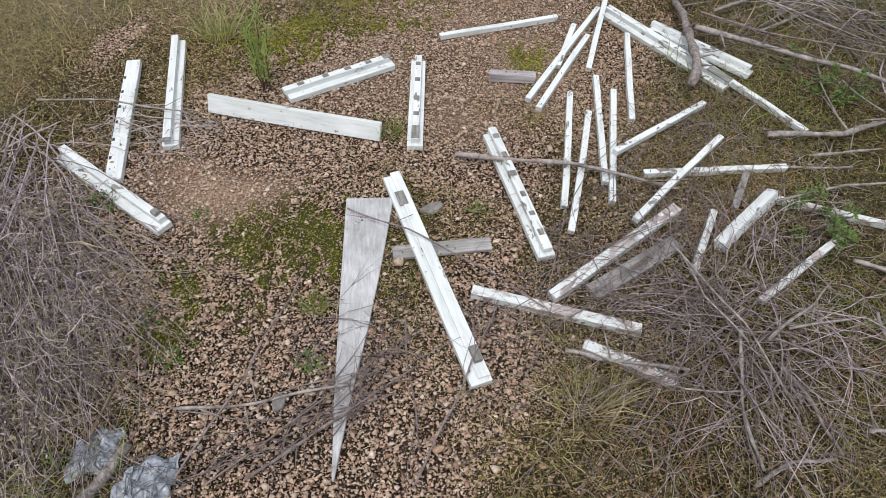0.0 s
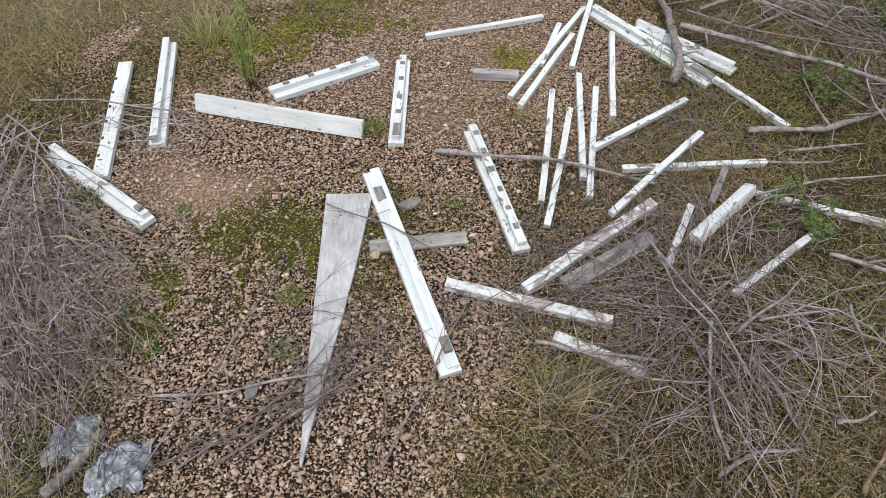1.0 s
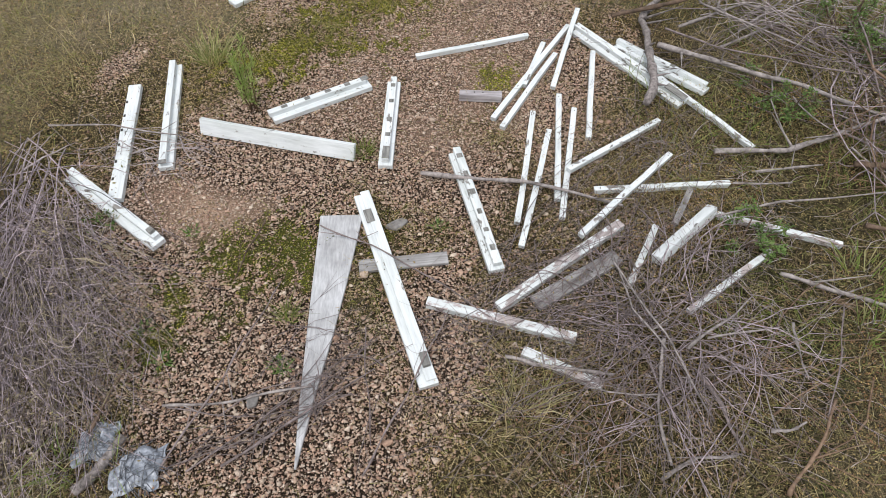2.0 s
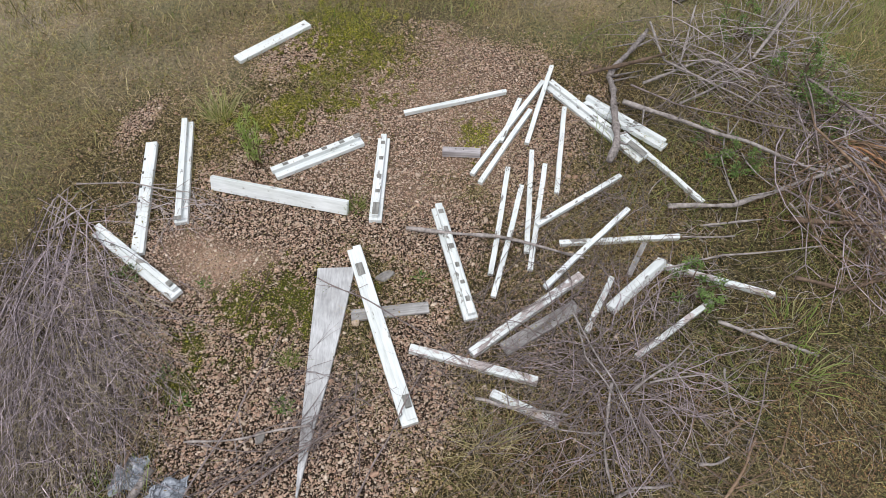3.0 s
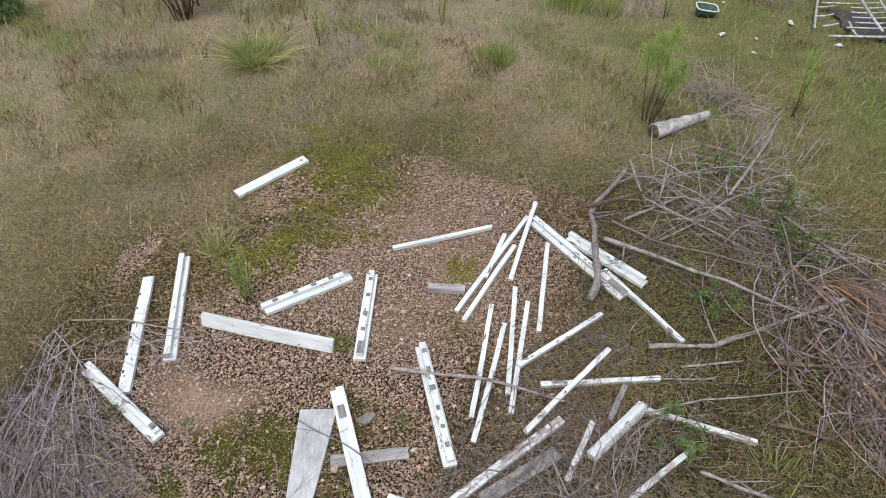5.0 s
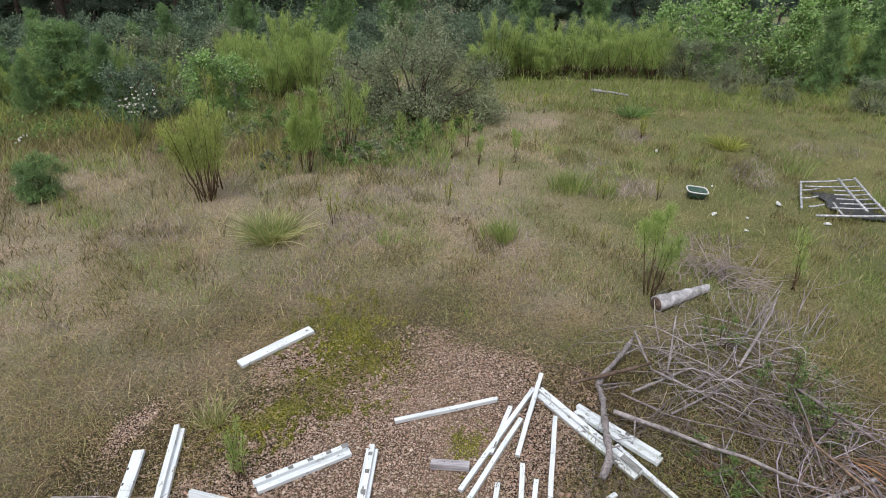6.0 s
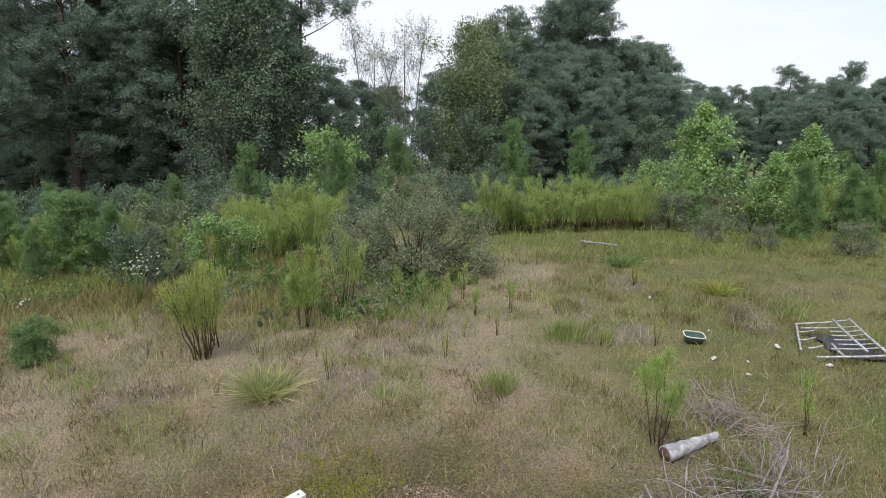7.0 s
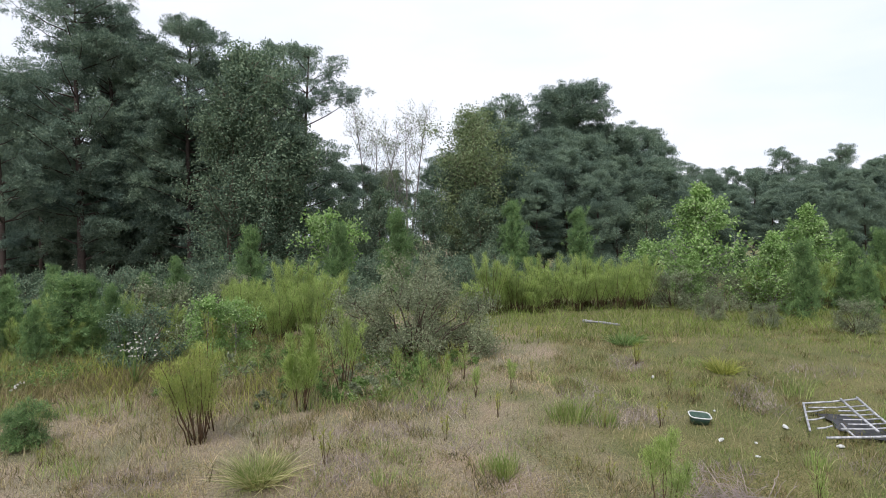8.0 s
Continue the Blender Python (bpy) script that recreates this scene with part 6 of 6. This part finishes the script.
# the tall wood
pa = stand(pine("pine_tree", 14.6, 3.1, 0.10, 301, "tall dark green pine with heavy limbs", needles=95, size=0.10, dens=1.55, whorl=0.58, thin=0.40, top_round=2.3, even=0.55, bunch=0.28, gap=0.26), -0.582, 29, 0, 1.04)
pb = stand(pine("pine_tree", 13.6, 2.7, 0.05, 302, "tall dark pine at the edge of the wood", needles=95, size=0.10, dens=1.75, whorl=0.50, thin=0.40, top_round=1.2, even=0.65, bunch=0.26, gap=0.22), -0.405, 30, 40, 0.97)
pf = stand(pine("pine_tree", 11.6, 2.9, 0.25, 306, "slender open pine at the edge of the wood", needles=95, size=0.10, dens=1.5, whorl=0.55, thin=0.40, top_round=0.9, even=0.55, bunch=0.27, gap=0.2), -0.50, 31, 0, 1.0)
stand(pine("pine_tree", 14.0, 2.8, 0.70, 303, "tall pine with a rounded crown", needles=80, top_round=1.9, size=0.14, whorl=0.26, dens=1.7, thin=0.40, even=0.75, bunch=0.36), 0.205, 46, 0, 0.92)
pd = stand(pine("pine_tree", 12.0, 3.2, 0.10, 304, "dark rounded pine in the far wood", needles=80, top_round=1.0, size=0.15, whorl=0.50, dens=1.25, thin=0.40, even=0.6, bunch=0.42, gap=0.16), 0.255, 47, 0, 0.88)
pg = stand(pine("pine_tree", 12.5, 2.7, 0.30, 307, "far pine with a rounded, open crown", needles=80, top_round=1.0, size=0.15, whorl=0.55, dens=1.25, thin=0.40, even=0.5, bunch=0.42, gap=0.2), 0.105, 45, 0, 0.98)
for o, u, d, s in ((pa, -0.71, 27, 0.70), (pa, -0.525, 33, 0.98), (pb, -0.535, 30.5, 1.05), (pb, -0.68, 33, 0.90), (pb, -0.77, 33, 0.84), (pb, -0.36, 32, 0.86), (pf, -0.222, 30, 0.98), (pb, -0.465, 31, 0.93), (pf, -0.262, 33, 1.08), (pb, -0.645, 32, 0.88),
                   (pd, 0.075, 47, 0.98), (pd, 0.12, 44, 0.85), (pd, 0.165, 48, 0.96), (pd, 0.225, 45, 0.84), (pg, 0.30, 45, 0.84), (pd, 0.325, 50, 0.90), (pd, 0.05, 44, 0.75), (pd, 0.0, 47, 0.70), (pd, -0.13, 43, 0.62), (pd, -0.08, 46, 0.62), (pd, -0.17, 40, 0.60),
                   (pd, 0.10, 40, 0.62), (pd, 0.20, 40, 0.64), (pd, 0.28, 41, 0.62), (pd, 0.34, 42, 0.62), (pd, 0.15, 38, 0.5), (pd, 0.25, 37, 0.5),
                   (pd, -0.78, 40, 0.9), (pd, -0.70, 38, 0.95), (pd, -0.64, 40, 0.9), (pd, -0.48, 40, 1.0), (pd, -0.41, 39, 0.95), (pd, -0.34, 40, 0.95), (pd, -0.28, 41, 0.85), (pd, -0.66, 34, 0.8), (pd, -0.51, 33, 0.7), (pd, -0.44, 34, 0.75), (pd, -0.74, 32, 0.7), (pd, -0.38, 33, 0.65), (pd, -0.57, 36, 0.55), (pd, -0.31, 36, 0.7),
                   (pd, 0.36, 80, 0.92), (pg, 0.395, 84, 1.0), (pd, 0.43, 82, 0.95), (pg, 0.465, 80, 0.93), (pd, 0.50, 82, 0.96), (pg, 0.545, 78, 1.10), (pd, 0.60, 78, 0.94), (pg, 0.64, 74, 1.08), (pd, 0.69, 80, 1.02), (pg, 0.73, 78, 1.10), (pg, 0.575, 82, 1.0),
                   (pd, 0.185, 43, 0.80), (pd, 0.235, 42, 0.74), (pd, 0.145, 43, 0.74), (pd, 0.275, 46, 0.82), (pg, 0.345, 54, 0.90),
                   (pd, 0.385, 68, 0.76), (pg, 0.43, 72, 0.80), (pd, 0.465, 66, 0.68), (pg, 0.50, 70, 0.82), (pd, 0.54, 64, 0.74), (pd, 0.575, 60, 0.70), (pg, 0.62, 62, 0.84), (pd, 0.65, 58, 0.72),
                   (pd, 0.69, 60, 0.82), (pd, 0.73, 64, 0.80), (pd, 0.41, 60, 0.58), (pd, 0.47, 58, 0.56), (pd, 0.53, 56, 0.56), (pd, 0.60, 54, 0.58), (pd, 0.68, 54, 0.58), (pd, 0.37, 56, 0.60), (pd, 0.44, 54, 0.5), (pd, 0.64, 50, 0.5)):
    again(o, u, d, (u * 9000) % 360, s)
oak = stand(broadleaf("oak_tree", 12.0, 2.5, 0.06, 311, "dark green leafy tree among pines", "dark_leaf", 30000, 0.12, limbs=60, clump=0.045), -0.295, 28, 0, 1.05)
again(oak, -0.345, 27, 200, 0.80)
again(oak, -0.25, 29, 110, 0.78)
oak = stand(broadleaf("oak_tree", 12.0, 3.4, 0.04, 312, "dark green leafy tree in the wood", "dark_leaf", 9500, 0.22, limbs=36, clump=0.06), -0.235, 31, 0, 0.45)
for u, d, s in ((0.035, 42, 0.85), (-0.20, 36, 0.52), (-0.15, 35, 0.42), (-0.10, 38, 0.52), (-0.03, 37, 0.50), (0.06, 37, 0.5), (-0.28, 38, 0.55), (0.33, 38, 0.45)):
    again(oak, u, d, (u * 5000) % 360, s)
bare_tree = stand(vase_tree("thin_tree", 11.5, 321, "sparse grey tree with thinning leaves", 3), -0.055, 42, 20, 0.97)
again(bare_tree, -0.112, 43, 200, 0.98)
yellowish = stand(broadleaf("thin_tree", 10.5, 2.8, 0.15, 322, "yellowing leafy tree beside dark pines", "thin_leaf", 17000, 0.12, "thin trees", 36, 0.0, "bark_dark", 0.06), 0.055, 39, 0, 1.12)
# the wood goes on round the clearing, out of view
pe = pine("pine_tree", 12.0, 3.2, 0.10, 305, "plain dark pine behind the clearing", needles=8, top_round=0.75, size=0.95, whorl=1.1, dens=0.7, thin=0.2, bunch=0.6)
for k in range(18):
    a = radians(52 + 256 * k / 17)
    r = 46 + 8 * math.sin(k * 2.3)
    x, y = EYE[0] + r * math.sin(a), EYE[1] + r * math.cos(a)
    c = pe if k == 0 else copy_thing(pe, Matrix.Identity(4))
    c.matrix_basis = Matrix.Translation((x, y, g1(x, y) - 0.3)) @ Matrix.Rotation(k * 1.7, 4, "Z")


# ---------------------------------------------------------------- gravel, moss and grass
def gravel(count, seed, size, chips, label):
    rs = np.random.RandomState(seed)
    x, y = rs.uniform(-2.2, 1.8, count), rs.uniform(-0.3, 4.6, count)
    keep = rs.uniform(0, 1, count) < 1.5 * bare(x, y) * (1 - 0.6 * sandy(x, y)) + 0.03 + 0.26 * np.clip(1.4 * blob(x, y, -0.05, 2.5, 1.5, 1.9) + 0.5 * wave(x, y, 5, 61), 0, 1)
    keep &= rs.uniform(0, 1, count) > 0.8 * moss(x, y)
    x, y = x[keep], y[keep]
    n = len(x)
    s = size * np.exp(rs.normal(size=n) * 0.36)
    if chips:
        hull = np.array([(1, 0, 0), (-1, 0, 0), (0, 1, 0), (0, -1, 0), (0, 0, 1), (0, 0, -1)], float)
        f = np.array([(0, 2, 4), (2, 1, 4), (1, 3, 4), (3, 0, 4), (2, 0, 5), (1, 2, 5), (3, 1, 5), (0, 3, 5)])
    else:
        g = (1 + 5 ** 0.5) / 2
        hull = unit(np.array([(-1, g, 0), (1, g, 0), (-1, -g, 0), (1, -g, 0), (0, -1, g), (0, 1, g), (0, -1, -g), (0, 1, -g), (g, 0, -1), (g, 0, 1), (-g, 0, -1), (-g, 0, 1)], float))
        f = np.array([(0, 11, 5), (0, 5, 1), (0, 1, 7), (0, 7, 10), (0, 10, 11), (1, 5, 9), (5, 11, 4), (11, 10, 2), (10, 7, 6), (7, 1, 8), (3, 9, 4), (3, 4, 2), (3, 2, 6), (3, 6, 8), (3, 8, 9), (4, 9, 5), (2, 4, 11), (6, 2, 10), (8, 6, 7), (9, 8, 1)])
    k = len(hull)
    hull = hull if not chips else hull + rs.normal(size=(n, k, 3)) * 0.35
    v = hull * (1 + 0.27 * rs.normal(size=(n, k, 1))) * s[:, None, None] * rs.uniform(0.7, 1.35, (n, 1, 3)) * [1, 1, 0.5]
    a = rs.uniform(0, 6.3, n)
    c, sn = np.cos(a)[:, None], np.sin(a)[:, None]
    v = np.stack([v[..., 0] * c - v[..., 1] * sn, v[..., 0] * sn + v[..., 1] * c, v[..., 2]], -1)
    v = v + np.stack([x, y, gz(x, y) - 0.004 + s * 0.4], -1)[:, None]
    t = (np.arange(n)[:, None, None] * k + f[None]).reshape(-1, 3)
    tagged(fast("gravel", v.reshape(-1, 3), t, "stone"), label, "gravel", kind="stuff")


gravel(64000, 401, 0.0046, False, "reddish-brown and buff loose gravel")
gravel(3000, 403, 0.0076, False, "larger flat buff stones among the gravel")
gravel(240000, 402, 0.0042, True, "small buff and brown stone chips among the gravel")


def field(name, label, count, box, height, width, mat, seed, density, lean=0.5, bend=0.6):
    rs = np.random.RandomState(seed)
    x, y = rs.uniform(box[0], box[1], count), rs.uniform(box[2], box[3], count)
    keep = rs.uniform(0, 1, count) < density(x, y)
    x, y = x[keep], y[keep]
    n = len(x)
    base = np.stack([x, y, gz(x, y) - 0.012], -1)
    d = unit(rs.normal(size=(n, 3)) * [lean, lean, 0.1] + [0, 0, 1])
    L = height * np.exp(rs.normal(size=n) * 0.35) * (1 + 0.35 * wave(x, y, 3, seed))
    v, t = blades(base, d, L, width * rs.uniform(0.6, 1.3, n), rs, bend)
    tagged(fast(name, v, t, mat), label, "grass", kind="stuff")


def leafy_mat(name, label, count, box, size, mat, seed, density, rise=0.032):
    """A low mat of tiny leaves."""
    rs = np.random.RandomState(seed)
    x, y = rs.uniform(box[0], box[1], count), rs.uniform(box[2], box[3], count)
    keep = rs.uniform(0, 1, count) < density(x, y)
    x, y = x[keep], y[keep]
    n = len(x)
    z = gz(x, y) - 0.004 + rise * rs.uniform(0, 1, n) * (1 + 0.8 * wave(x, y, 9, seed + 1))
    d = unit(rs.normal(size=(n, 3)) * [1, 1, 0.5] + [0, 0, 0.35])
    v, t = leaves(np.stack([x, y, z], -1), d, size * rs.uniform(0.6, 1.6, n), size * 0.45 * rs.uniform(0.7, 1.3, n), rs)
    tagged(fast(name, v, t, mat), label, "ground cover", kind="stuff")


def on_board(x, y):
    """1 where the tapering board lies."""
    k = np.clip((y - 0.715) / 1.345, 0, 1)
    return ((y > 0.7) & (y < 2.07) & (x > -0.272 - 0.03 * np.clip(k * 3, 0, 1)) & (x < -0.268 + 0.21 * k)).astype(float)


turfy = lambda x, y: (1 - on_board(x, y)) * np.clip((y + 1.0 + 0.3 * wave(x, y, 3, 53)) / 1.1, 0, 1) * np.clip(1 - 1.0 * bare(x, y), 0.12, 1) * np.clip(0.75 + 0.5 * wave(x, y, 5, 31), 0.1, 1) * np.clip((7.2 - y + 0.8 * wave(x, y, 2, 40)) / 2.8, 0, 1) * np.clip((np.minimum(x + 3.6, 4.9 - x)) / 1.0, 0, 1)
NEAR = (-3.6, 4.9, -1.0, 7.4)
patchy = lambda x, y: turfy(x, y) * np.clip(np.maximum(0.62 + 1.0 * wave(x, y, 2.3, 73) + 0.3 * wave(x, y, 7, 74), 1.2 - 0.5 * np.clip(x - 0.3, 0, 2)), 0.18, 1)
leafy_mat("low_weeds", "olive-brown low creeping weeds on the turf", 420000, NEAR, 0.0115, "olive", 412, patchy)
leafy_mat("creeping_weeds", "broader-leaved creeping weeds under brush and twigs", 120000, (-2.9, 4.6, -0.7, 4.9), 0.018, "weed", 422, lambda x, y: turfy(x, y) * np.clip(0.45 + 0.8 * wave(x, y, 3.5, 41), 0.05, 1), 0.04)
leafy_mat("moss", "dark green moss cushions on the gravel", 110000, (-1.6, 1.2, 0.3, 2.7), 0.011, "moss", 413, lambda x, y: moss(x, y), 0.012)
leafy_mat("moss", "yellow-green moss at the upper edge of the gravel", 190000, (-1.6, 1.2, 2.7, 5.4), 0.011, "moss_yellow", 433, lambda x, y: moss(x, y), 0.014)
field("dry_grass", "short dry straw-coloured grass on the near turf", 150000, NEAR, 0.060, 0.0026, "straw", 411, patchy, 0.9, 1.0)
field("dry_grass", "fallen straw lying on the near turf", 130000, NEAR, 0.085, 0.0025, "straw", 418, lambda x, y: turfy(x, y) * np.clip(0.5 + 0.7 * wave(x, y, 3, 36), 0.05, 1), 1.6, 0.8)
field("green_grass", "greener grass under the weeds and brush", 16000, NEAR, 0.11, 0.0036, "green", 419, lambda x, y: turfy(x, y) * np.clip(np.maximum(0.25 * (x - 1.2), 0.5 * (-1.3 - x)) + 0.5 * wave(x, y, 4, 37), 0, 1), 0.9, 0.9)
away = lambda x, y: np.clip((np.hypot(x - 0.2, y - 2.1) - 2.1) / 1.4, 0, 1) * np.clip(0.8 + 0.5 * wave(x, y, 1.4, 32), 0.15, 1)
field("dry_grass", "dry straw-coloured field grass", 130000, (-8, 10, 2.6, 14), 0.085, 0.005, "straw", 414, lambda x, y: away(x, y) * (1 - 0.7 * bare(x, y)) * np.clip(1.1 - 0.17 * np.clip(x, 0, 9) + 0.35 * wave(x, y, 3.2, 47), 0.1, 1), 0.32, 0.5)
field("green_grass", "greenish field grass", 110000, (-8, 12, 4, 16), 0.055, 0.007, "green", 415, lambda x, y: away(x, y) * (1 - 0.9 * bare(x, y)) * np.clip(0.16 + 0.09 * x + 0.4 * wave(x, y, 0.9, 33) + 0.35 * wave(x, y, 3.4, 43), 0, 1), 0.4, 0.6)
field("tall_dry_grass", "taller pale dry grass at the field's edge", 12000, (-9, 0.5, 7.0, 14), 0.22, 0.006, "straw", 416, lambda x, y: np.clip(0.4 + 0.7 * wave(x, y, 1.1, 34), 0, 1), 0.3, 0.6)
field("green_grass", "upright green grass and weeds before the shrubs", 42000, (-9, 0.6, 8.2, 13.5), 0.20, 0.009, "fresh_blade", 435, lambda x, y: np.clip(0.05 + 0.9 * wave(x, y, 1.9, 66) + 0.09 * (y - 9), 0, 1), 0.3, 0.5)
field("green_grass", "short green grass through the dry field", 60000, (-5, 5, 4.6, 10.5), 0.10, 0.006, "fresh_blade", 436, lambda x, y: away(x, y) * np.clip(1.3 * wave(x, y, 3.0, 67) - 0.15, 0, 1), 0.35, 0.6)
leafy_mat("green_forbs", "low green forbs at the foot of the shrubs", 70000, (-10, 0.4, 8.4, 14), 0.045, "sprig", 437, lambda x, y: np.clip(0.1 + 1.0 * wave(x, y, 1.5, 75) + 0.10 * (y - 10), 0, 1), 0.22)
field("far_grass", "far field grass at the foot of the shrubs", 50000, (-15, 20, 12, 26), 0.22, 0.016, "green", 417, lambda x, y: np.clip(0.6 + 0.5 * wave(x, y, 0.8, 35), 0.1, 1), 0.4, 0.6)
clumps = lambda x, y: away(x, y) * np.clip(1.5 * wave(x, y, 5.5, 38) + 0.8 * wave(x, y, 1.6, 63) - 0.15, 0, 1)
field("weed_clumps", "darker clumps of weeds in the dry field", 200000, (-7, 9, 3.8, 13), 0.085, 0.007, "clump", 420, clumps, 0.4, 0.6)
field("field_weeds", "olive weeds in the western part of the field", 110000, (-9, -1.2, 6.3, 13.5), 0.15, 0.007, "clump", 434, lambda x, y: np.clip(0.35 + 0.8 * wave(x, y, 1.7, 64) + 0.1 * (y - 8), 0, 1), 0.4, 0.6)
DEAD = [(2.9, 7.6, 0.6, 0.25), (1.4, 6.0, 0.5, 0.2), (-0.2, 9.1, 0.35, 0.3), (2.7, 7.9, 0.55, 0.3), (-0.3, 7.5, 0.6, 0.25), (1.1, 6.9, 0.5, 0.22), (6.6, 9.4, 0.6, 0.4), (-2.9, 6.3, 0.5, 0.3), (0.3, 8.4, 0.7, 0.25), (3.4, 6.1, 0.5, 0.2)]
dead = lambda x, y: away(x, y) * np.maximum(np.clip(1.8 * wave(x, y, 2.2, 39) - 0.8, 0, 1), np.clip(1.6 * np.maximum.reduce([blob(x, y, *b) for b in DEAD]), 0, 0.9))
field("dead_stalks", "patches of thin grey dead stalks in the field", 70000, (-6, 8, 4.5, 11), 0.13, 0.005, "stalk", 421, dead, 0.7, 0.5)
husky = lambda x, y: np.clip(2.0 * blob(x, y, -1.72, 1.4, 0.45, 0.75, 0.25), 0, 1) * np.clip(0.5 + 0.9 * wave(x, y, 9, 44), 0, 1)
leafy_mat("dry_husks", "curled lilac-brown dead leaves caught in the weed heap", 42000, (-2.7, -1.0, 0.6, 2.5), 0.017, "husk", 423, husky, 0.10)
brushy = lambda x, y: np.clip(2.0 * blob(x, y, 3.45, 2.5, 0.42, 0.95, 0.2), 0, 1) * np.clip(0.45 + 0.9 * wave(x, y, 7, 45), 0, 1)
leafy_mat("dry_husks", "brown dead leaves caught in the brush pile", 34000, (2.9, 4.6, 1.2, 3.9), 0.02, "husk", 424, brushy, 0.14)
field("green_grass", "green grass growing up through the weed heap and brush", 15000, (-2.6, 4.5, 0.4, 4.2), 0.16, 0.004, "fresh_blade", 425, lambda x, y: np.maximum(np.clip(blob(x, y, -1.75, 0.75, 0.7, 0.5), 0, 1), np.clip(blob(x, y, 3.2, 3.2, 0.7, 0.9), 0, 0.6)) * np.clip(0.4 + wave(x, y, 5, 46), 0, 1), 0.6, 0.9)
field("tall_weeds", "knee-high yellow-green weeds before the shrubs", 9000, (-8.5, -1.5, 8.2, 13.5), 0.34, 0.008, "fennel_yellow", 426, lambda x, y: np.clip(0.15 + 0.9 * wave(x, y, 1.6, 48), 0, 1), 0.3, 0.6)
field("tall_weeds", "green grass stems on the far side of the turf", 9000, (1.0, 12, 10.5, 17), 0.15, 0.008, "green", 427, lambda x, y: np.clip(0.1 + 0.9 * wave(x, y, 1.3, 49) + 0.05 * x, 0, 1), 0.3, 0.6)
rusty = lambda x, y: np.clip(np.maximum.reduce([blob(x, y, 0.98, 0.8, 0.22, 0.2), blob(x, y, 2.5, 1.0, 0.45, 0.3), blob(x, y, 0.9, 0.95, 0.2, 0.2), blob(x, y, 1.5, 1.9, 0.2, 0.12), blob(x, y, 3.0, 2.4, 0.35, 0.2), blob(x, y, 2.6, 3.4, 0.3, 0.15)]) + 0.4 * wave(x, y, 8, 50), 0, 0.8)
leafy_mat("rusty_weeds", "rust-brown creeping weeds in the turf", 60000, (0.5, 3.8, 0.4, 4.0), 0.014, "rust", 428, rusty, 0.045)
bushy_mat = lambda x, y: turfy(x, y) * np.clip((x - 0.9) / 0.8, 0, 1) * np.clip(0.35 + 0.9 * wave(x, y, 6, 51), 0, 1)
leafy_mat("mossy_weeds", "cushions of small ochre-green weeds", 190000, (0.9, 4.4, -0.5, 4.8), 0.010, "ochre", 429, bushy_mat, 0.05)
field("green_grass", "thin green grass among the fallen branches", 9000, (1.6, 4.2, 1.2, 4.6), 0.13, 0.0034, "green", 430, lambda x, y: np.clip(0.3 + 0.8 * wave(x, y, 3.6, 52), 0, 1), 0.7, 0.9)
field("dry_grass", "dry straw-coloured grass on the near side of the knoll", 34000, (-7, 8, -7, 0.6), 0.11, 0.009, "straw", 431, lambda x, y: np.clip(0.8 + 0.4 * wave(x, y, 1.4, 54), 0.1, 1) * np.clip((0.4 - y) / 1.2, 0, 1), 0.5, 0.7)
